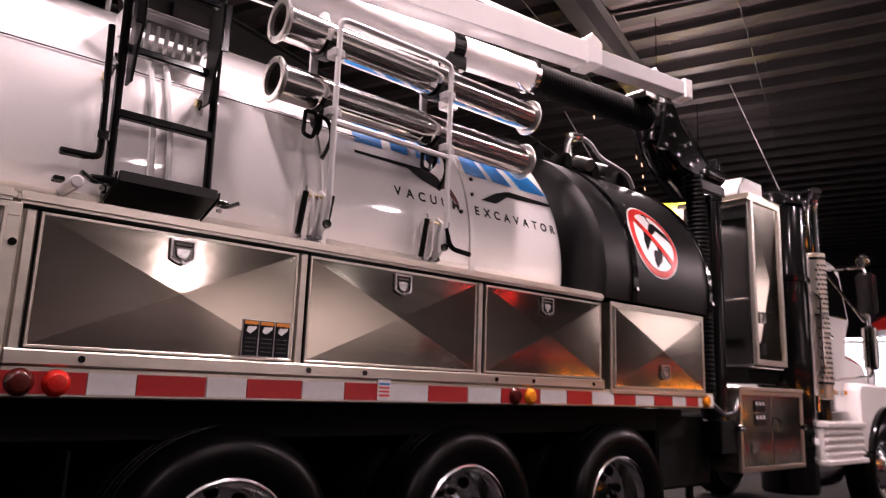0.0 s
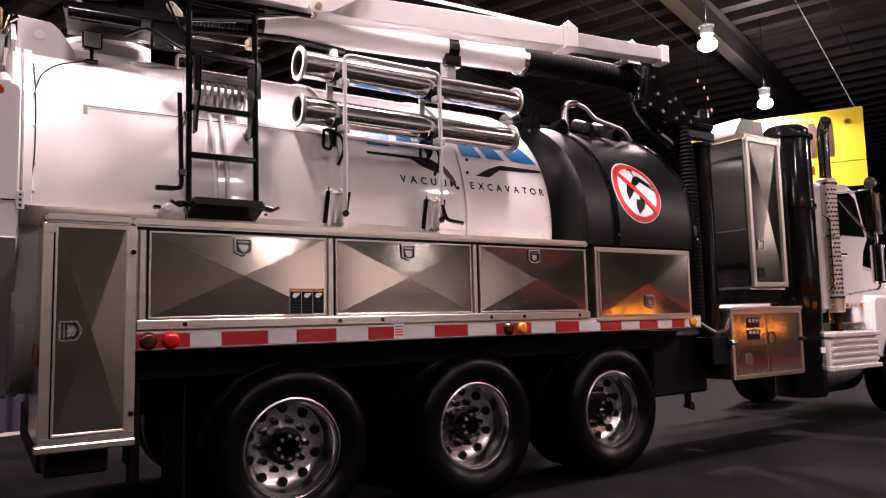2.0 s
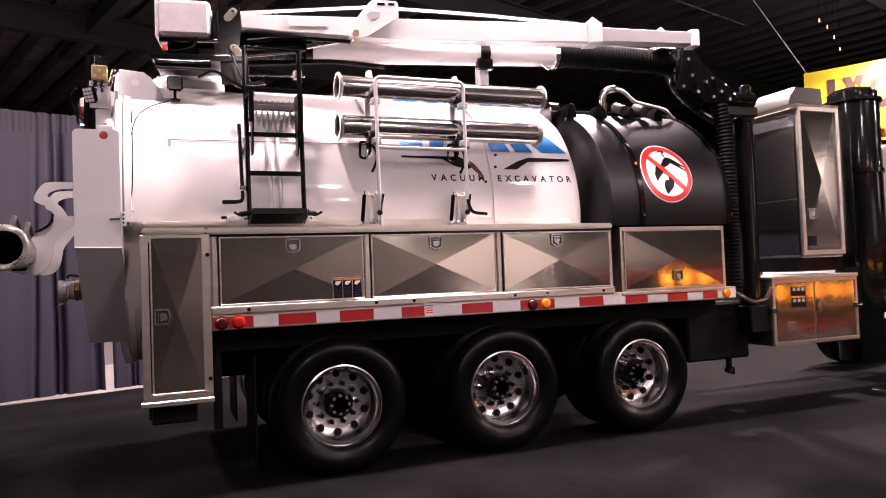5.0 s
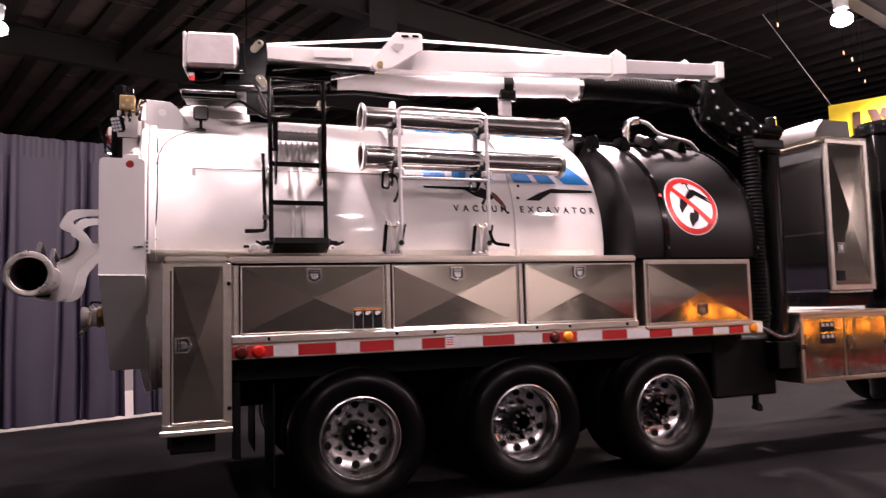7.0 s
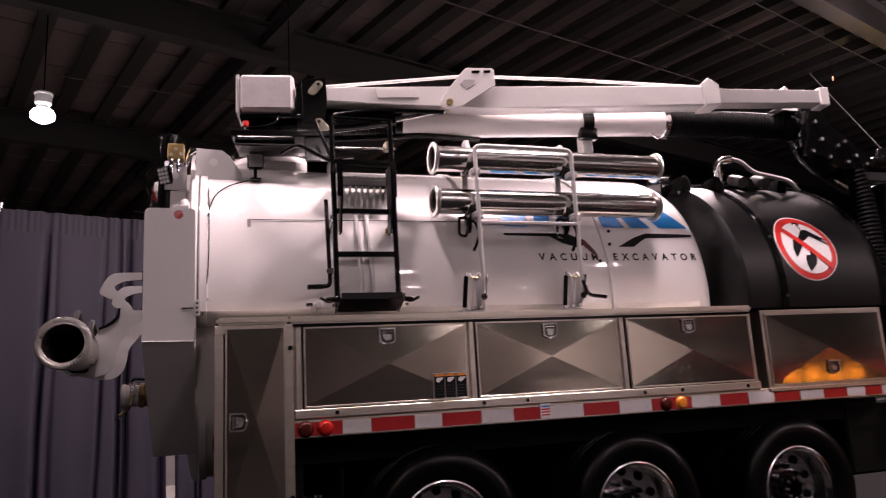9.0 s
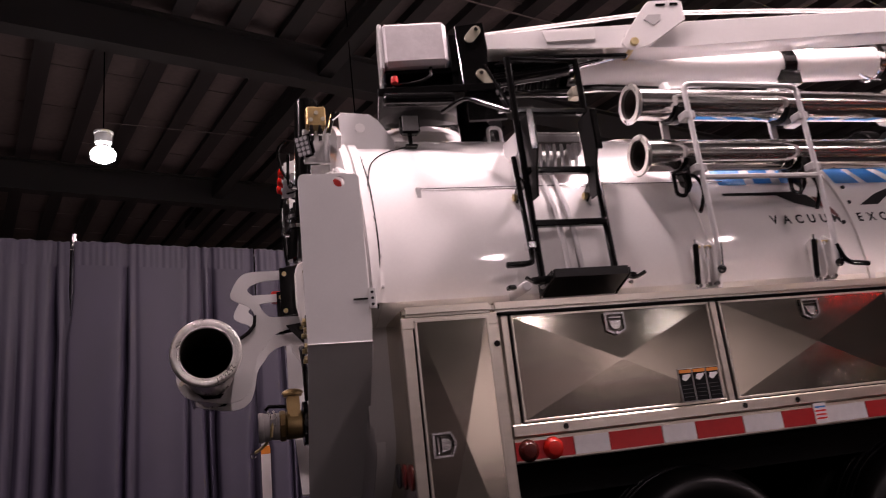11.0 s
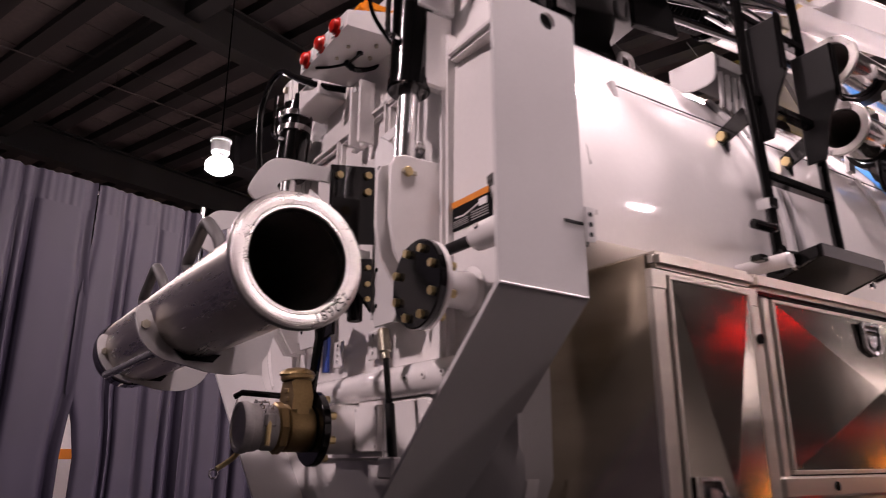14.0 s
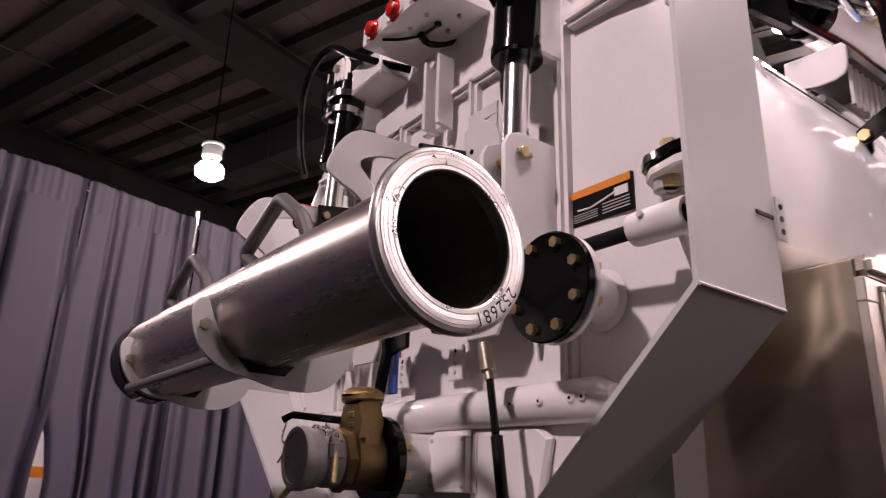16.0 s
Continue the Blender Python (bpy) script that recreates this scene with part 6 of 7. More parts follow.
    part("decal_picture", sweep([(-2.942, 0.44, 2.09), (-2.942, 0.48, 2.08), (-2.942, 0.52, 2.072), (-2.942, 0.56, 2.075)], 0.003, 6), SIGN_WHITE, g)
    # latch bar and swing lug beside the guard
    part("latch_lug", plate([(-2.93, 0.114), (-3.035, 0.114), (-3.045, 0.2), (-3.03, 0.27), (-3.0, 0.305), (-2.95, 0.32), (-2.93, 0.32)], "z", 2.045, 2.07, 0.005), WHITE, g)
    part("latch_cap", plate([(-2.93, 0.114), (-3.04, 0.114), (-3.05, 0.2), (-3.035, 0.28), (-3.0, 0.315), (-2.95, 0.33), (-2.93, 0.33)], "z", 2.075, 2.1, 0.004), BLACK, g)
    part("latch_bolt", hexbolt((-3.0, 0.24, 2.1), (0, 0, 1), 0.018, 0.03), ZINC, g)
    part("latch_nut", hexbolt((-3.0, 0.24, 2.045), (0, 0, -1), 0.02, 0.025), ZINC, g)
    part("latch_boss", cyl((-2.99, 0.26, 2.045), (-2.99, 0.26, 2.02), 0.028, 16), GREY, g)
    part("socket", lathe([(0.0, 0.14), (0.036, 0.135), (0.038, 0.12), (0.038, 0.004), (0.036, 0.0), (0.028, 0.0), (0.027, 0.05), (0, 0.05)], (-3.055, 0.165, 1.925), (-3.055, 9, 1.925), 28), WHITE, g)
    part("socket_bore", cyl((-3.055, 0.18, 1.925), (-3.055, 0.184, 1.925), 0.027, 20), INK, g)
    part("socket_screw", cyl((-3.09, 0.255, 1.938), (-3.097, 0.255, 1.94), 0.008, 10), GREY, g)
    part("latch_bar", cyl((-3.055, 0.3, 1.925), (-3.055, 0.62, 1.925), 0.017, 16), INK, g)
    part("socket_plate", box((-3.1, 0.115, 1.87), (-3.0, 0.125, 1.99), 0.004), WHITE, g)
    part("socket_gusset", plate([(-2.94, 1.72), (-3.04, 1.9), (-2.94, 1.9)], "y", 0.2, 0.212, 0.003), WHITE, g)
    # blind flange with bolts
    f = part("blind_flange", cyl((-3.1, 0.497, 1.831), (-3.125, 0.497, 1.831), 0.127, 48, bev=0.004), BLACK, g, "black round blind flange")
    part("flange_neck", lathe([(0.075, 0.0), (0.06, 0.012), (0.055, 0.03), (0.055, 0.145)], (-2.94, 0.497, 1.831), (-3.2, 0.497, 1.831), 40), WHITE, g)
    part("flange_ring", cyl((-3.083, 0.497, 1.831), (-3.1, 0.497, 1.831), 0.127, 48, bev=0.003), WHITE, g)
    for k in range(8):
        a = 2 * math.pi * (k + 0.5) / 8
        c = Vector((-3.125, 0.497 + 0.1 * math.cos(a), 1.831 + 0.1 * math.sin(a)))
        part("flange_bolt", hexbolt(c, (-1, 0, 0), 0.013, 0.014), ZINC, g)
        part("flange_stud", cyl(c + Vector((0.03, 0, 0)), c + Vector((0.066, 0, 0)), 0.006, 8), INK, g)
        part("flange_nut", hexbolt(c + Vector((0.05, 0, 0)), (1, 0, 0), 0.013, 0.018), ZINC, g)
    # gate valve
    vy, vz = 1.19, 1.465
    v = part("valve_flange", cyl((-3.09, vy, vz), (-3.12, vy, vz), 0.125, 48, bev=0.004), BLACK, g, "black round valve flange")
    part("valve_neck", cyl((-2.95, vy, vz), (-3.09, vy, vz), 0.085, 32), WHITE, g)
    for k in range(8):
        a = 2 * math.pi * (k + 0.5) / 8
        c = Vector((-3.09, vy + 0.103 * math.cos(a), vz + 0.103 * math.sin(a)))
        part("valve_nut", hexbolt(c, (1, 0, 0), 0.013, 0.024), ZINC, g)
    part("valve_body", cyl((-3.115, vy, vz), (-3.22, vy, vz), 0.078, 32, bev=0.012), BRASS, g, "brass gate valve")
    bonnet = [(vy - 0.062, vz), (vy - 0.066, vz + 0.06), (vy - 0.05, vz + 0.1), (vy - 0.058, vz + 0.165), (vy + 0.058, vz + 0.165), (vy + 0.05, vz + 0.1), (vy + 0.066, vz + 0.06), (vy + 0.062, vz)]
    part("valve_bonnet", plate(bonnet, "x", -3.205, -3.135, 0.014), BRASS, g)
    oval = [(vy + 0.08 * math.cos(radians(a)), -3.17 + 0.052 * math.sin(radians(a))) for a in range(0, 360, 15)]
    part("valve_cap", plate([(x, y) for y, x in oval], "z", vz + 0.158, vz + 0.178, 0.005), BRASS, g)
    dome = lathe([(0.062, 0), (0.056, 0.012), (0.04, 0.021), (0.02, 0.026), (0, 0.027)], (-3.17, vy, vz + 0.176), (-3.17, vy, 9), 24)
    part("valve_dome", dome, BRASS, g)
    for dy in (-0.066, 0.066):
        part("cap_bolt", hexbolt((-3.17, vy + dy, vz + 0.178), (0, 0, 1), 0.01, 0.01), BRASS, g)
    for k in range(4):  # raised casting marks
        part("cast_mark", box((-3.208, vy - 0.022 + 0.004 * (k % 2), vz + 0.03 + 0.028 * k), (-3.202, vy + 0.006 + 0.008 * (k % 2), vz + 0.046 + 0.028 * k), 0.002), BRASS, g)
    part("valve_ring", cyl((-3.215, vy, vz), (-3.25, vy, vz), 0.085, 8, bev=0.006), BRASS, g)
    part("cam_coupling", lathe([(0, 0), (0.074, 0.0), (0.074, 0.03), (0.07, 0.036), (0.07, 0.05), (0.076, 0.056), (0.078, 0.075), (0.078, 0.095), (0, 0.1)], (-3.25, vy, vz), (-9, vy, vz), 36), CAP_GREY, g, "grey cam-lock cap")
    part("cam_cap", lathe([(0, 0), (0.08, 0.0), (0.083, 0.006), (0.083, 0.024), (0.079, 0.03), (0.066, 0.031), (0.064, 0.027), (0, 0.027)], (-3.335, vy, vz), (-9, vy, vz), 36), CAP_GREY, g)
    for s, dz in ((1, -0.02), (-1, 0.02)):
        part("cam_ear", box((-3.305, vy + s * 0.07, vz + dz - 0.022), (-3.265, vy + s * 0.094, vz + dz + 0.022), 0.006), CAP_GREY, g)
    part("cam_lever", sweep(smooth_path([(-3.29, vy + 0.085, vz - 0.02), (-3.33, vy + 0.11, vz - 0.09), (-3.39, vy + 0.1, vz - 0.13)]), 0.009, 8), ZINC, g)
    part("cam_lever", sweep(smooth_path([(-3.29, vy - 0.085, vz + 0.02), (-3.3, vy - 0.1, vz - 0.06)]), 0.009, 8), ZINC, g)
    part("lever_ring", sweep([Vector((-3.4 + 0.014 * math.cos(radians(a)), vy + 0.1, vz - 0.145 + 0.014 * math.sin(radians(a)))) for a in range(0, 361, 30)], 0.003, 6), CHROME, g)
    # two short chains draped over the coupling, link by link
    for off, y0, y1 in ((0.0, 0.06, -0.075), (0.03, 0.035, -0.07)):
        for k in range(9):
            f = k / 8
            ang = math.acos(max(-1, min(1, (y0 + (y1 - y0) * f) / 0.084)))
            c = Vector((-3.27 - off - 0.012 * math.sin(3.1 * f), vy + 0.084 * math.cos(ang), vz + 0.084 * math.sin(ang)))
            tilt = Vector((-0.3, -math.sin(ang), math.cos(ang))).normalized() * 0.009
            side = Vector((1, 0, 0)) * 0.004 if k % 2 else Vector((0, math.cos(ang), math.sin(ang))) * 0.004
            part("chain_link", sweep([c - tilt + side, c + tilt + side, c + tilt - side, c - tilt - side, c - tilt + side], 0.0018, 5), CHROME, g)
    part("valve_handle", sweep([(-3.2, vy + 0.06, vz + 0.11), (-3.3, vy + 0.17, vz + 0.125), (-3.32, vy + 0.19, vz + 0.11)], 0.011, 8), BLACK, g)
    part("handle_pin", sweep(smooth_path([(-3.31, vy + 0.185, vz + 0.105), (-3.315, vy + 0.195, vz + 0.06), (-3.305, vy + 0.19, vz + 0.03), (-3.32, vy + 0.2, vz - 0.01)]), 0.003, 6), CHROME, g)
    part("blue_strap", box((-3.06, 1.2, 1.66), (-3.045, 1.235, 1.88), 0.003), BLUE_TIE, g, "blue nylon strap")
    # small upright strut with a grey clevis
    part("strut", cyl((-3.07, 0.7, 1.36), (-3.07, 0.755, 1.68), 0.01, 12), BLACK, g)
    part("strut_sleeve", cyl((-3.07, 0.7, 1.36), (-3.07, 0.725, 1.52), 0.015, 12), BLACK_SATIN, g)
    part("strut_clevis", cyl((-3.07, 0.757, 1.675), (-3.07, 0.775, 1.75), 0.019, 12, bev=0.004), KEEPER, g)
    part("clevis_neck", cyl((-3.07, 0.75, 1.655), (-3.07, 0.758, 1.68), 0.013, 12), KEEPER, g)
    part("strut_foot", box((-3.1, 0.65, 1.31), (-2.98, 0.74, 1.37), 0.006), SATIN, g)
    # latch actuator and linkage
    part("actuator", cyl((-3.08, 0.95, 1.8), (-3.08, 0.95, 2.0), 0.026, 16, bev=0.004), BLACK, g)
    part("actuator_rod", cyl((-3.08, 0.95, 2.0), (-3.08, 0.95, 2.07), 0.013, 12), CHROME, g)
    part("link_arm", sweep([(-3.08, 0.95, 1.84), (-3.1, 1.07, 1.87), (-3.1, 1.24, 1.9)], 0.018, 8), BLACK, g)
    part("link_arm", sweep([(-3.1, 1.2, 1.9), (-3.09, 1.2, 1.78), (-3.08, 1.27, 1.6)], 0.018, 8), BLACK, g)
    part("link_plate", plate([(1.1, 1.78), (1.1, 1.9), (1.2, 1.94), (1.26, 1.86), (1.22, 1.76)], "x", -3.09, -3.075, 0.004), BLACK, g)
    # inspection hose
    for y, top, bar, mid in ((0.655, 3.2, 2.54, 2.2), (1.67, 2.95, 2.58, 2.2)):
        part("lift_cylinder", cyl((-3.06, y, bar), (-3.03, y, top), 0.068, 32, bev=0.008), BLACK, g, "black hydraulic cylinder")
        part("cylinder_gland", cyl((-3.062, y, bar - 0.03), (-3.06, y, bar + 0.01), 0.072, 32, bev=0.006), BLACK, g)
        part("cylinder_rod", cyl((-3.075, y, mid), (-3.06, y, bar), 0.034, 24), ROD, g)
        part("rod_eye", cyl((-3.08, y, mid - 0.06), (-3.075, y, mid + 0.05), 0.03, 16), BLACK, g)
        for s in (-0.05, 0.035):
            lug = [(-3.13, 1.95), (-3.15, 2.05), (-3.15, 2.22), (-3.135, 2.25), (-3.1, 2.265), (-2.96, 2.265), (-2.96, 1.78), (-3.02, 1.78)]
            part("cylinder_lug", plate(lug, "y", y + s, y + s + 0.015, 0.003), WHITE, g)
        part("lug_pin", cyl((-3.09, y - 0.062, 2.21), (-3.09, y + 0.06, 2.21), 0.016, 16, bev=0.003), ZINC, g)
        part("pin_keeper", box((-3.115, y - 0.06, 2.2), (-3.06, y - 0.052, 2.215), 0.003), KEEPER, g)
        part("hose_port", cyl((-3.1, y - 0.02, bar + 0.14), (-3.14, y - 0.03, bar + 0.14), 0.014, 10), CHROME, g)
        part("hydraulic_hose", sweep(smooth_path([(-3.0, y + 0.11, top - 0.1), (-3.01, y + 0.11, bar), (-3.0, y + 0.1, 2.42), (-2.98, y + 0.09, 2.2)]), 0.014, 8), BLACK, g)
        part("port_elbow", sweep(smooth_path([(-3.12, y - 0.02, bar + 0.14), (-3.15, y - 0.02, bar + 0.15), (-3.155, y - 0.02, bar + 0.2), (-3.15, y - 0.02, bar + 0.34)]), 0.009, 8), CHROME, g)
    for z in (2.765, 2.835):
        part("cylinder_band", lathe([(0.068, 0), (0.075, 0.002), (0.075, 0.028), (0.068, 0.03)], (-3.05, 1.67, z), (-3.05, 1.67, 9), 28), POLISHED, g)
    # light shelf with three red lamps
    part("light_shelf", plate([(-3.16, 2.885), (-3.16, 2.95), (-2.95, 3.015), (-2.87, 3.015), (-2.87, 2.9), (-3.15, 2.885)], "y", 0.93, 1.36, 0.003), WHITE, g, "white light shelf over the tailgate")
    for y in (1.008, 1.145, 1.281):
        part("shelf_lamp", lathe([(0, 0.034), (0.018, 0.032), (0.026, 0.026), (0.03, 0.01), (0.036, 0.008), (0.038, 0.0), (0, 0)], (-3.16, y, 2.915), (-9, y, 2.915), 20), LENS_RED, g, "red marker lamp")
        part("lamp_foot", box((-3.166, y - 0.05, 2.89), (-3.158, y + 0.05, 2.945), 0.003), SATIN, g)
    part("shelf_grommet", cyl((-3.03, 1.08, 2.891), (-3.03, 1.08, 2.884), 0.013, 14), INK, g)
    part("shelf_wire", sweep(smooth_path([(-3.03, 1.08, 2.883), (-3.045, 1.11, 2.868), (-3.05, 1.155, 2.872), (-3.09, 1.22, 2.876), (-3.13, 1.27, 2.884)]), 0.006, 6), BLACK, g)
    part("shelf_wire", sweep(smooth_path([(-3.05, 1.155, 2.872), (-3.01, 1.16, 2.868), (-2.96, 1.14, 2.872), (-2.92, 1.11, 2.888)]), 0.007, 6), BLACK, g)
    part("shelf_wire", sweep(smooth_path([(-3.045, 1.15, 2.868), (-3.005, 1.175, 2.866), (-2.965, 1.155, 2.868), (-2.915, 1.115, 2.886)]), 0.006, 6), BLACK, g)
    part("wire_wrap", sweep([(-3.055, 1.145, 2.87), (-3.02, 1.165, 2.868)], 0.014, 8), INK, g)
    for x, y in ((-3.09, 1.06), (-3.0, 1.0), (-2.98, 1.09), (-3.09, 1.16)):
        part("shelf_rivet", hexbolt((x, y, 2.893), (0, 0, -1), 0.008, 0.012), KEEPER, g)
    part("amber_lamp", box((-3.09, 0.95, 2.99), (-2.94, 1.05, 3.05), 0.02, seg=3), LENS_AMBER, g)
    part("cylinder_beam", box((-3.06, 1.4, 2.85), (-2.9, 1.66, 2.96), 0.006), WHITE, g)
    part("beam_ear", box((-3.1, 1.62, 2.9), (-3.06, 1.7, 3.02), 0.012, seg=2), WHITE, g)
    part("ear_bolt", hexbolt((-3.1, 1.66, 2.97), (-1, 0, 0), 0.018, 0.014), KEEPER, g)
    part("hose_loop", sweep(smooth_path([(-2.95, 1.36, 2.88), (-3.05, 1.42, 2.9), (-3.1, 1.55, 2.98), (-3.12, 1.68, 3.07), (-3.13, 1.8, 3.06), (-3.14, 1.88, 2.93), (-3.13, 1.88, 2.7), (-3.12, 1.84, 2.56)]), 0.015, 10), BLACK, g)
    # manifold block and work light at the upper corner
    part("manifold", box((-3.05, 0.5, 2.99), (-2.945, 0.62, 3.1), 0.008), BRASS, g, "brass hydraulic manifold block")
    for k in range(4):
        part("manifold_port", cyl((-3.035 + 0.028 * k, 0.55, 3.1), (-3.035 + 0.028 * k, 0.55, 3.11 + 0.02 * (k % 2)), 0.01, 8), CHROME, g)
    for dx in (-0.025, 0.02):
        part("manifold_valve", lathe([(0, 0), (0.012, 0.0), (0.012, 0.03), (0.018, 0.034), (0.018, 0.055), (0.012, 0.06), (0.012, 0.09), (0, 0.09)], (-3.0 + dx, 0.515, 2.99), (-3.0 + dx, 0.515, 0), 12), CHROME, g)
    for dx, dz in ((-0.03, 0.03), (0.0, 0.07), (0.035, 0.035)):
        part("manifold_plug", cyl((-2.997 + dx, 0.5, 2.99 + dz), (-2.997 + dx, 0.495, 2.99 + dz), 0.012, 10), KEEPER, g)
    lf = look((-3.071, 0.545, 2.885), (-3.6, -0.1, 2.6))

    def at_lamp(bm):
        bm.transform(lf)
        return bm

    part("corner_light", at_lamp(box((-0.05, -0.06, 0.0), (0.05, 0.06, 0.035), 0.012, seg=2)), BLACK, g)
    part("corner_lens", at_lamp(box((-0.043, -0.053, -0.006), (0.043, 0.053, 0.002), 0.006)), GREY_LENS, g)
    for i in range(3):
        for j in range(4):
            part("led_cell", at_lamp(cyl((-0.027 + 0.027 * i, -0.039 + 0.026 * j, -0.009), (-0.027 + 0.027 * i, -0.039 + 0.026 * j, -0.004), 0.011, 8)), LENS_CLEAR, g)
    part("corner_mount", box((-3.07, 0.575, 2.8), (-2.93, 0.59, 3.0), 0.004), SATIN, g)
    part("mount_bolt", hexbolt((-3.03, 0.56, 2.86), (0, -1, 0), 0.008, 0.006), BLACK, g)
    part("corner_fitting", cyl((-2.935, 0.53, 2.95), (-2.9, 0.53, 3.08), 0.014, 10), CHROME, g)
    part("corner_fitting", cyl((-2.92, 0.53, 3.03), (-2.87, 0.5, 3.06), 0.012, 10), CHROME, g)
    part("corner_wire", sweep(smooth_path([(-3.16, 0.62, 2.95), (-3.2, 0.68, 2.92), (-3.18, 0.7, 2.8), (-3.1, 0.7, 2.7)]), 0.008, 6), BLACK, g)
    # hooks that carry the long tube
    for y in (0.89, 1.49):
        cx, cz = -3.6, 1.772
        cup = [(cx + 0.126 * math.cos(radians(a)), cz + 0.126 * math.sin(radians(a))) for a in range(42, -166, -12)]
        horn = smooth2([(-3.06, 2.30), (-3.247, 2.292), (-3.368, 2.29), (-3.426, 2.271), (-3.467, 2.213), (-3.485, 2.156), (-3.448, 2.126), (-3.405, 2.108), (-3.374, 2.08), (-3.359, 2.039), (-3.364, 1.993), (-3.394, 1.955), (-3.437, 1.927), (-3.477, 1.91)])
        under = smooth2([(-3.734, 1.768), (-3.75, 1.774), (-3.764, 1.757), (-3.762, 1.72), (-3.742, 1.672), (-3.7, 1.632), (-3.618, 1.612), (-3.547, 1.597), (-3.461, 1.601), (-3.4, 1.646), (-3.372, 1.73), (-3.355, 1.82), (-3.316, 1.87), (-3.274, 1.925), (-3.2, 1.96), (-3.06, 1.965)])
        throat = smooth2([(-3.06, 2.03), (-3.236, 2.032), (-3.279, 2.036), (-3.314, 2.066), (-3.336, 2.11), (-3.368, 2.158), (-3.398, 2.19), (-3.371, 2.216), (-3.29, 2.238), (-3.06, 2.246)])
        up = horn + cup + under + throat
        lin = [(-3.352, 2.05), (-3.357, 1.99), (-3.39, 1.948), (-3.435, 1.92), (-3.478, 1.906), (-3.482, 1.92), (-3.44, 1.936), (-3.4, 1.964), (-3.373, 1.997), (-3.368, 2.045)]
        part("hook_liner", plate(lin, "y", y - 0.012, y + 0.024, 0.001), RUBBER, g, "black rubber edge strip")
        part("tube_hook", plate(up, "y", y, y + 0.012, 0.002), SATIN, g, "white curved plate hook")
        # black bolted plate that holds the hook, on a white holed bracket
        part("hook_pad", plate([(-3.22, 2.03), (-3.22, 2.3), (-3.06, 2.325), (-3.055, 2.05)], "y", y - 0.02, y - 0.003, 0.003), BLACK, g)
        for bx, bz in ((-3.195, 2.265), (-3.09, 2.285), (-3.09, 2.225), (-3.195, 2.06)):
            part("hook_bolt", hexbolt((bx, y - 0.02, bz), (0, -1, 0), 0.014, 0.012), ZINC, g)
        part("hook_mount", plate([(y - 0.05, 2.41), (y - 0.03, 2.44), (y - 0.13, 2.37), (y - 0.15, 2.33), (y - 0.17, 1.82), (y - 0.14, 1.77), (y - 0.02, 1.77), (y, 1.82), (y + 0.0, 2.4)][2:] + [(y - 0.03, 2.44)], "x", -3.05, -3.04, 0.003), SATIN, g)
        part("mount_flange", box((-3.05, y - 0.003, 1.8), (-2.93, y + 0.009, 2.4), 0.003), SATIN, g)
        for k in range(5):
            part("mount_hole", cyl((-3.0525, y - 0.03, 1.84 + 0.12 * k), (-3.049, y - 0.03, 1.84 + 0.12 * k), 0.008, 10), BLACK, g)
        part("cup_liner", plate([(-3.53, 1.648), (-3.61, 1.642), (-3.66, 1.655), (-3.63, 1.627), (-3.55, 1.625)], "y", y - 0.012, y + 0.024, 0.002), RUBBER, g)
        part("cup_bolt", hexbolt((-3.738, y, 1.715), (0, -1, 0), 0.013, 0.01), KEEPER, g)
    part("lower_bracket", plate([(-3.2, 1.98), (-3.06, 2.0), (-3.06, 1.82)], "y", 0.872, 0.887, 0.003), BLACK, g)
    for bx, bz in ((-3.12, 1.96), (-3.08, 1.965), (-3.08, 1.91), (-3.08, 1.86)):
        part("hook_bolt", hexbolt((bx, 0.872, bz), (0, -1, 0), 0.01, 0.01), ZINC, g)
    part("hook_bar", cyl((-3.69, 0.9, 1.652), (-3.725, 1.5, 1.637), 0.013, 12), GREY_LENS, g)
    part("red_latch", box((-3.25, 1.55, 2.25), (-3.17, 1.6, 2.325), 0.006), SIGN_RED, g, "small red latch block")


tailgate()


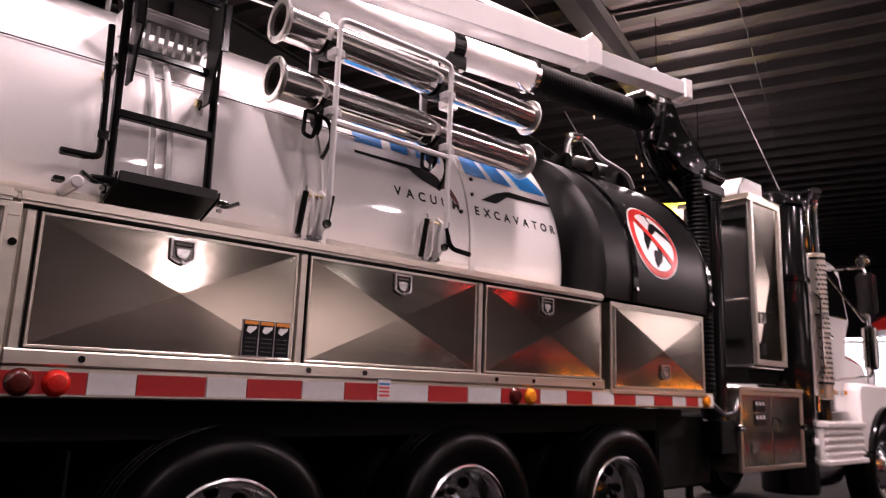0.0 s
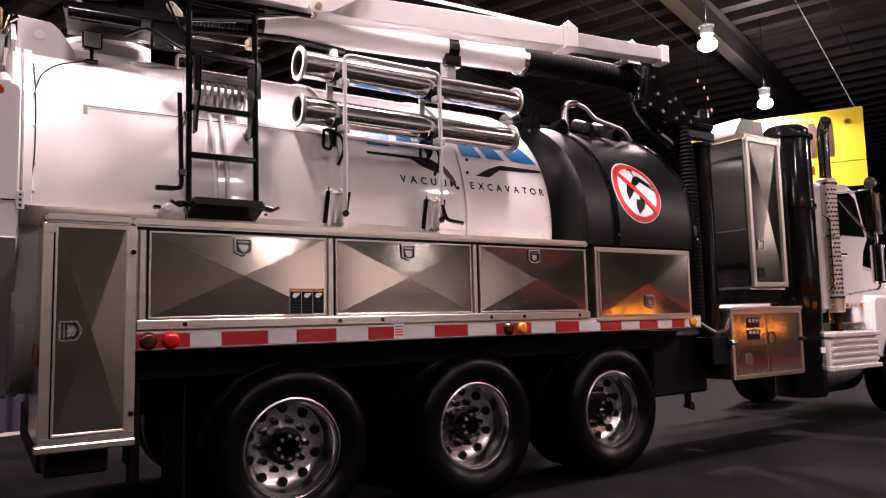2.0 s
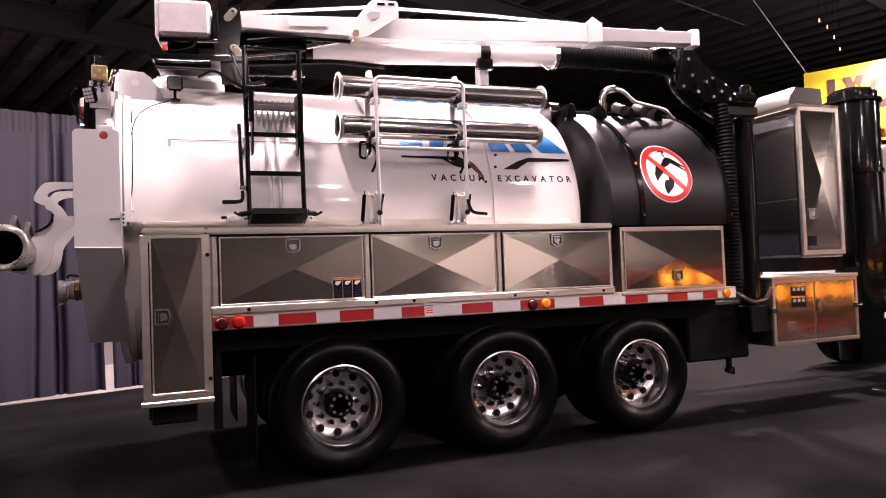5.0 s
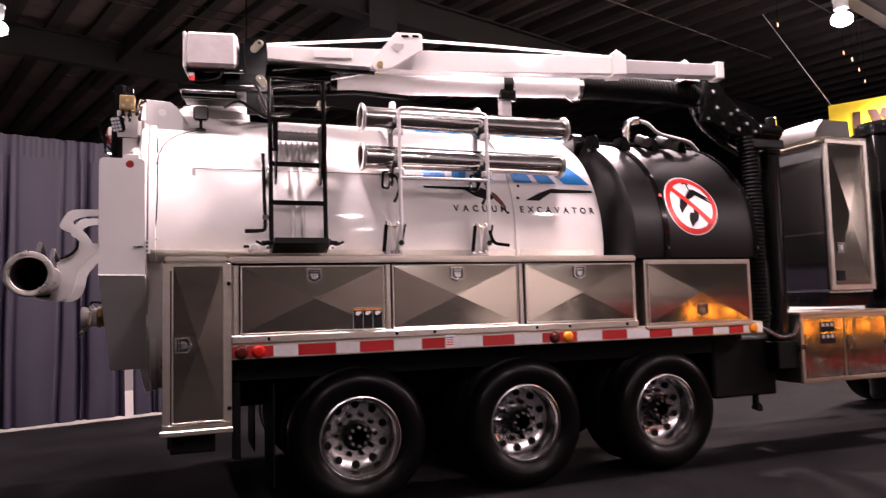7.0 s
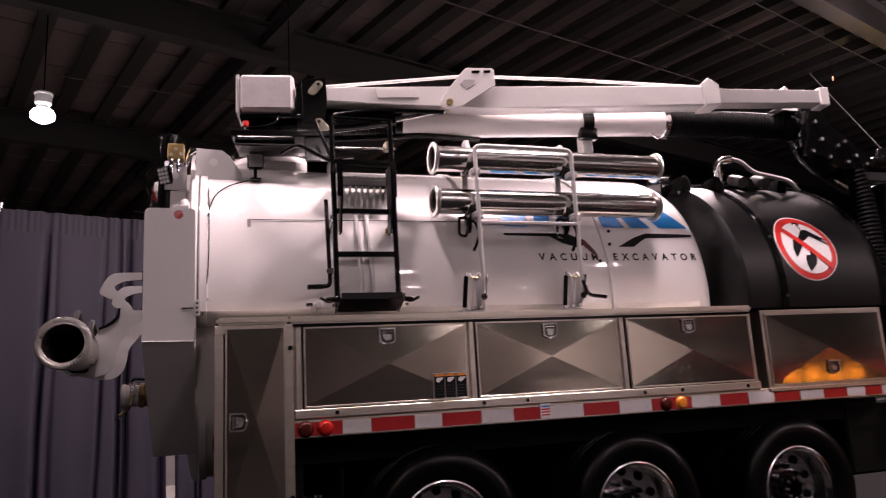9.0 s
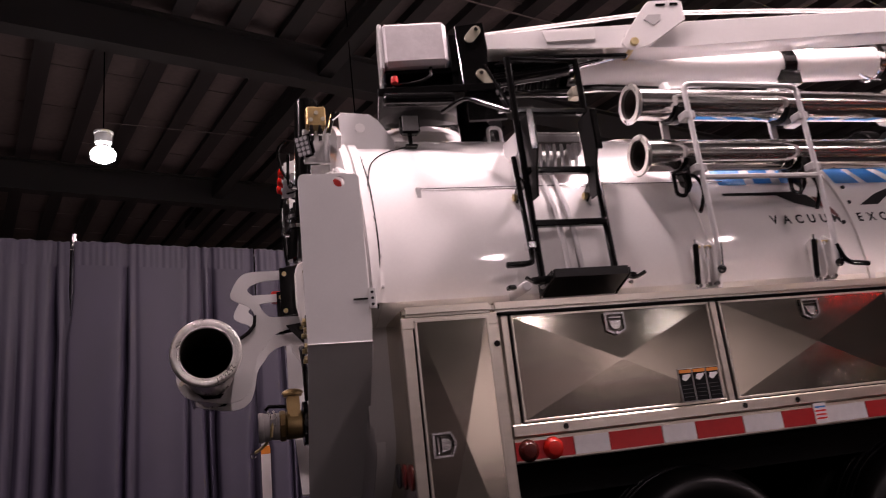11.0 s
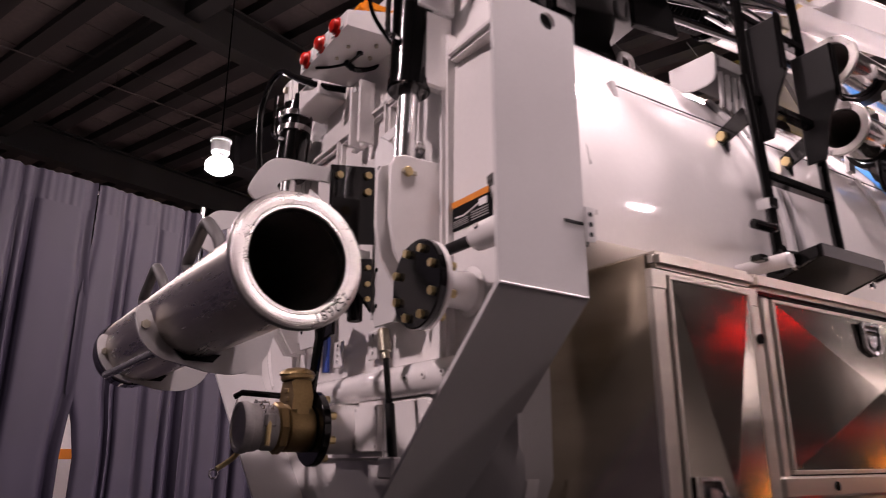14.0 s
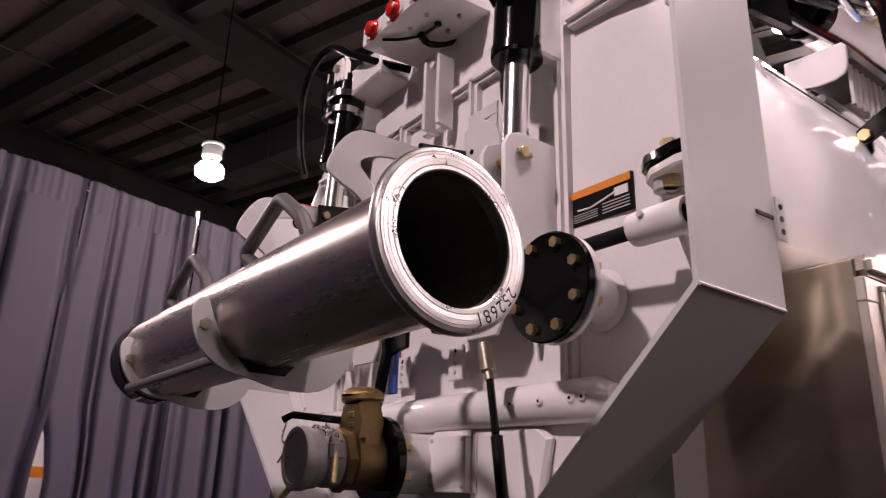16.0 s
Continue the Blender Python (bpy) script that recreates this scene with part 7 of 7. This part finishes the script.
def long_tube():
    z, x = 1.772, -3.575
    y0, y1 = 0.24, 1.65
    t = thing("suction_tube", (x, (y0 + y1) / 2, z - 0.15), "long grey aluminium suction tube on the tailgate hooks", "tube")
    a, b = Vector((x, y0, z)), Vector((x - 0.048, y1, z - 0.03))
    r = 0.121
    n = (b - a).length
    part("barrel", lathe([(r, 0.02), (r, n), (r - 0.007, n), (r - 0.007, 0.02)], a, b, 56, closed=True), TUBE, t)
    ring = [(r - 0.01, 0.02), (r - 0.0095, -0.001), (r - 0.007, -0.004), (r - 0.001, -0.004), (r - 0.0002, -0.0022), (r + 0.001, -0.0038), (r + 0.009, -0.0046), (r + 0.0096, -0.0041), (r + 0.0102, -0.0046), (r + 0.0165, -0.0046), (r + 0.0171, -0.004), (r + 0.0177, -0.0045), (r + 0.0215, -0.0042), (r + 0.0225, -0.003), (r + 0.0235, -0.0036), (r + 0.029, -0.0022), (r + 0.032, 0.004), (r + 0.032, 0.012), (r + 0.014, 0.04), (r - 0.006, 0.045)]
    part("end_ring", lathe(ring, a, b, 72), CAST, t, "scratched machined end ring")
    part("far_cap", lathe([(r - 0.01, n - 0.02), (r + 0.004, n - 0.05), (r + 0.006, n + 0.03), (0, n + 0.03)], a, b, 40), BLACK, t)
    # shade of the bore comes from this liner's dark colour
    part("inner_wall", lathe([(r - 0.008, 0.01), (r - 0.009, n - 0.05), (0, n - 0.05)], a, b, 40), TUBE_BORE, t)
    for yy in (0.84, 1.45):
        path = [(x - 0.02, yy - 0.13, z + r - 0.02), (x - 0.03, yy - 0.1, z + r + 0.05), (x - 0.035, yy + 0.02, z + r + 0.135), (x - 0.03, yy + 0.23, z + r + 0.045), (x - 0.02, yy + 0.13, z + r - 0.015)]
        part("handle", sweep(rounded(path, 0.03), 0.018, 12), RUBBER_GREY, t, "grey rubber grip handle")
    part("handwriting", ring_marks(a, r), INK, t)


def ring_marks(a, r):
    bm = bmesh.new()
    for k, digit in enumerate("252681"):
        cu = bpy.data.curves.new("digit", "FONT")
        cu.body, cu.size, cu.align_x, cu.align_y = digit, 0.03, "CENTER", "CENTER"
        tmp = bpy.data.objects.new("digit", cu)
        scene.collection.objects.link(tmp)
        me = bpy.data.meshes.new_from_object(tmp.evaluated_get(bpy.context.evaluated_depsgraph_get()))
        bpy.data.objects.remove(tmp)
        ang = radians(-32 - 7.5 * k)
        spin = Matrix.Rotation(ang - radians(90), 3, "Z")
        off = len(bm.verts)
        bm.from_mesh(me)
        bm.verts.ensure_lookup_table()
        for v in bm.verts[off:]:
            p = spin @ Vector((v.co.x, v.co.y, 0)) + Vector(((r + 0.009) * math.cos(ang), (r + 0.009) * math.sin(ang), 0))
            v.co = Vector((a.x + p.x, a.y - 0.007, a.z + p.y))
    return bm


long_tube()


# ---- far things in the hall ----
def banner():
    p = Vector((16.43, 5.32, 0))
    v = Vector((-0.49, 0.87, 0)).normalized()
    u = Vector((v.y, -v.x, 0))
    b = thing("hanging_sign", (15.3, 7.3, 4.5), "big yellow hanging box sign with dark brown shapes", "sign")
    z0, zs, z1, wide = 4.5, 5.17, 6.6, 4.6

    def slab(s, e, lo, hi):
        bm = bmesh.new()
        off = u * 0.03
        q = [s + Vector((0, 0, lo)), e + Vector((0, 0, lo)), e + Vector((0, 0, hi)), s + Vector((0, 0, hi))]
        vs = [bm.verts.new(c) for c in q] + [bm.verts.new(c + off + (e - s).normalized() * 0.0) for c in q]
        for f in ((0, 1, 2, 3), (7, 6, 5, 4), (0, 4, 5, 1), (1, 5, 6, 2), (2, 6, 7, 3), (3, 7, 4, 0)):
            bm.faces.new([vs[i] for i in f])
        return bm

    for lo, hi in ((z0, zs - 0.01), (zs + 0.01, z1)):
        part("panel", slab(p, p + v * wide, lo, hi), YELLOW, b)
        side = bmesh.new()
        q = [p + Vector((0, 0, lo)), p + u * 0.45 + Vector((0, 0, lo)), p + u * 0.45 + Vector((0, 0, hi)), p + Vector((0, 0, hi))]
        vs = [side.verts.new(c + u * 0.035) for c in q] + [side.verts.new(c + u * 0.035 + v * 0.03) for c in q]
        for f in ((0, 1, 2, 3), (7, 6, 5, 4), (0, 4, 5, 1), (1, 5, 6, 2), (2, 6, 7, 3), (3, 7, 4, 0)):
            side.faces.new([vs[i] for i in f])
        part("panel", side, YELLOW, b)
    part("inner_frame", slab(p + u * 0.04 + v * 0.05, p + u * 0.04 + v * (wide - 0.05), z0 + 0.05, z1 - 0.05), HALL, b)
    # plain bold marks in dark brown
    lo, hi = 5.35, 6.3

    def mark(pts):
        bm = bmesh.new()
        front = [bm.verts.new(p + v * a + Vector((0, 0, lo + (hi - lo) * h)) - u * 0.012) for a, h in pts]
        back = [bm.verts.new(w.co + u * 0.01) for w in front]
        bm.faces.new(front)
        bm.faces.new(back[::-1])
        for i in range(len(front)):
            j = (i + 1) % len(front)
            bm.faces.new((front[i], back[i], back[j], front[j]))
        part("dark_mark", bm, BROWN, b)

    mark([(0.74, 0), (0.9, 0), (0.9, 1), (0.74, 1)])
    mark([(0.9, 0.05), (0.9, 0.4), (1.15, 0.95), (1.15, 0.6)])
    mark([(1.15, 0), (1.31, 0), (1.31, 1), (1.15, 1)])
    for a in (1.95, 2.77):  # two hollow round shapes
        mark([(a + 0.29 * math.cos(radians(d)), 0.5 + 0.5 * math.sin(radians(d))) for d in range(0, 361, 15)] + [(a + 0.15 * math.cos(radians(d)), 0.5 + 0.28 * math.sin(radians(d))) for d in range(360, -1, -15)])
    mark([(3.14, 0), (3.34, 0), (3.66, 1), (3.46, 1)])
    mark([(3.14, 1), (3.34, 1), (3.4, 0.8), (3.25, 0.66)])
    mark([(3.46, 0), (3.66, 0), (3.55, 0.34), (3.4, 0.2)])
    mark([(3.84, 0), (4.02, 0), (4.02, 1), (3.84, 1)])
    ring = [(0.37 + 0.075 * math.cos(radians(a)), 0.93 + 0.078 * math.sin(radians(a))) for a in range(0, 361, 20)]
    mark(ring + [(0.37 + 0.06 * math.cos(radians(a)), 0.93 + 0.062 * math.sin(radians(a))) for a in range(360, -1, -20)])
    mark([(0.34, 0.9), (0.4, 0.9), (0.4, 0.96), (0.34, 0.96)])
    for d, end in ((0.15, (14.7, 6.05)), (wide - 0.1, (13.0, 10.4))):
        w = p + v * d + u * 0.06
        part("wire", cyl((w.x, w.y, z1 - 0.06), (*end, ROOF_Z + 0.02), 0.014, 6), GREY, b)


banner()


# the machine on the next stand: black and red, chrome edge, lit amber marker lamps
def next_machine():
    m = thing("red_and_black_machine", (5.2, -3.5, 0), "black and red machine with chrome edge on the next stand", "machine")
    part("base_body", box((1.27, -4.6, 0.1), (9.4, -2.27, 0.7), 0.03, seg=2), BLACK, m)
    part("red_band", box((1.262, -4.605, 0.5), (9.405, -2.262, 0.53), 0.006), RED_BODY, m)
    part("white_line", box((1.266, -4.603, 0.36), (9.402, -2.266, 0.37), 0.002), SIGN_WHITE, m)
    part("chrome_edge", box((1.2, -4.66, 0.7), (9.46, -2.2, 0.745), 0.02, seg=3), CHROME, m, "bright chrome top edge")
    up = part("upper_body", box((3.1, -4.5, 0.745), (9.3, -2.42, 1.5), 0.06, seg=3), BLACK_SATIN, m, "black upper body with red stripe")
    part("red_stripe", box((3.09, -4.51, 1.3), (9.31, -2.41, 1.34), 0.006), RED_BODY, m)
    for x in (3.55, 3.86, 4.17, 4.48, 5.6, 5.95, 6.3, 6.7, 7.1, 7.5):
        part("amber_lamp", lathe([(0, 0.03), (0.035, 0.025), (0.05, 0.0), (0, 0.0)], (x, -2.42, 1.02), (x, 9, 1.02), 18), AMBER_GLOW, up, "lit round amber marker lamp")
    part("ribbed_hose", sweep(even(smooth_path([(1.62, -2.42, 0.74), (1.6, -2.4, 0.95), (1.9, -2.6, 1.15), (2.5, -3.0, 1.1), (2.9, -3.2, 0.76)], 8), 0.02), 0.045, 16, ridges=0.012), CHROME, m, "ribbed chrome hose")
    rack = part("lamp_rack", sweep(rounded([(3.2, -4.05, 0.73), (3.2, -4.05, 3.45), (4.9, -4.05, 3.45), (4.9, -4.05, 0.73)], 0.08), 0.025, 10), BLACK, m)
    part("rack_bar", cyl((3.2, -4.05, 3.05), (4.9, -4.05, 3.05), 0.02, 10), BLACK, rack)
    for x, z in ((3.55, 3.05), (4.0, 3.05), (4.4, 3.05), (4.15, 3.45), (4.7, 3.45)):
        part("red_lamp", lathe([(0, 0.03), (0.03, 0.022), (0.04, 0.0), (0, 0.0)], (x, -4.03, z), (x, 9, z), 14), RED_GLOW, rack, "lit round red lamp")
    for x in (2.2, 4.4, 7.0, 8.4):
        for y in (-2.75, -4.3):
            part("foot", cyl((x, y, 0), (x, y, 0.12), 0.12, 16), RUBBER, m)


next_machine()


# small warm bulbs strung under the roof
for bx, by, bz in ((10.1, 7.0, 7.5), (13.4, 8.1, 7.55), (13.8, 8.2, 7.45), (14.9, 8.9, 7.5), (15.6, 9.3, 7.35)):
    sp = thing("string_light", (bx, by, bz), "small warm glowing bulb hung under the roof", "light", "small bulbs under the roof")
    part("bulb", lathe([(0, 0), (0.016, 0.008), (0.022, 0.035), (0.014, 0.1), (0, 0.12)], (bx, by, bz), (bx, by, 9), 10), WARM_GLOW, sp)
    part("flex", cyl((bx, by, bz + 0.11), (bx, by, ROOF_Z + 0.02), 0.006, 6), BLACK, sp)


# a bright white stand far behind the cab
def far_stand():
    s = thing("exhibition_stand", (22, 5, 0), "bright white exhibition stand with lit screens", "stand")
    part("back_wall", box((22, 1.5, 0.02), (22.2, 6.6, 3.1), 0.02), SIGN_WHITE, s)
    for y0, y1, z0, z1 in ((5.68, 6.2, 1.86, 2.55), (4.78, 5.42, 1.7, 2.55), (3.6, 4.5, 1.7, 2.55)):
        part("screen_frame", box((21.95, y0 - 0.06, z0 - 0.06), (22.0, y1 + 0.06, z1 + 0.06), 0.01), GREY, s)
        part("screen", box((21.94, y0, z0), (21.952, y1, z1), 0.003), SCREEN, s, "lit pale blue screen")
    part("doorway", box((21.97, 4.74, 0.1), (22.0, 5.44, 1.6), 0.01), BLUE_TIE, s)
    part("counter", box((21.0, 2.0, 0.02), (21.5, 4.6, 0.9), 0.03), BLACK_SATIN, s)
    # glowing strip added to light the stand's wall
    part("fill_strip", box((21.5, 1.6, 3.12), (21.56, 6.5, 3.17), 0.005), BULB, s, "glowing strip added to brighten the stand")
    part("light_rail", box((21.45, 1.5, 3.17), (22.0, 6.6, 3.2), 0.005), SIGN_WHITE, s)
    part("ledge", box((21.8, 1.5, 3.1), (22.3, 6.6, 3.2), 0.02), SIGN_WHITE, s)
    can = thing("round_canopy", (21.9, 4.1, 3.2), "round red canopy with white rim on the far stand", "canopy")
    part("dome", lathe([(1.25, 0.12), (1.2, 0.4), (0.95, 0.62), (0.5, 0.76), (0.0, 0.8)], (22.0, 4.2, 3.2), (22.0, 4.2, 9), 40), RED_BODY, can)
    part("rim", lathe([(1.26, 0.0), (1.3, 0.01), (1.3, 0.13), (1.26, 0.14), (1.2, 0.1), (1.2, 0.0)], (22.0, 4.2, 3.2), (22.0, 4.2, 9), 40, closed=True), SIGN_WHITE, can)
    for x, y, m in ((12.8, 2.1, SIGN_WHITE), (11.2, 1.5, YELLOW), (10.6, 1.3, SIGN_WHITE), (19.0, 4.2, YELLOW)):
        single("floor_tape", plate([(x, y), (x + 0.9, y - 2.6), (x + 1.0, y - 2.6), (x + 0.1, y)], "z", 0.0, 0.004, 0), m, "thin strip of tape on the hall floor", "tape", "tape strips on the floor")


far_stand()


# an unseen white board, added as the bright thing mirrored in the polished cabinets
def reflected_board():
    w = thing("reflected_board", (15.8, -8.3, 0), "unseen white board on posts added for the cabinet reflections", "board")
    for k in range(5):
        x = 13.2 + 1.06 * k
        part("panel", box((x, -8.3, 2.75), (x + 1.04, -8.24, 4.5), 0.012), SIGN_WHITE, w)
    for x in (13.2, 18.5):
        part("post", cyl((x, -8.36, 0.02), (x, -8.36, 4.55), 0.04, 14), GREY, w)
        part("foot_plate", box((x - 0.3, -8.6, 0), (x + 0.3, -8.1, 0.02), 0.005), GREY, w)


reflected_board()
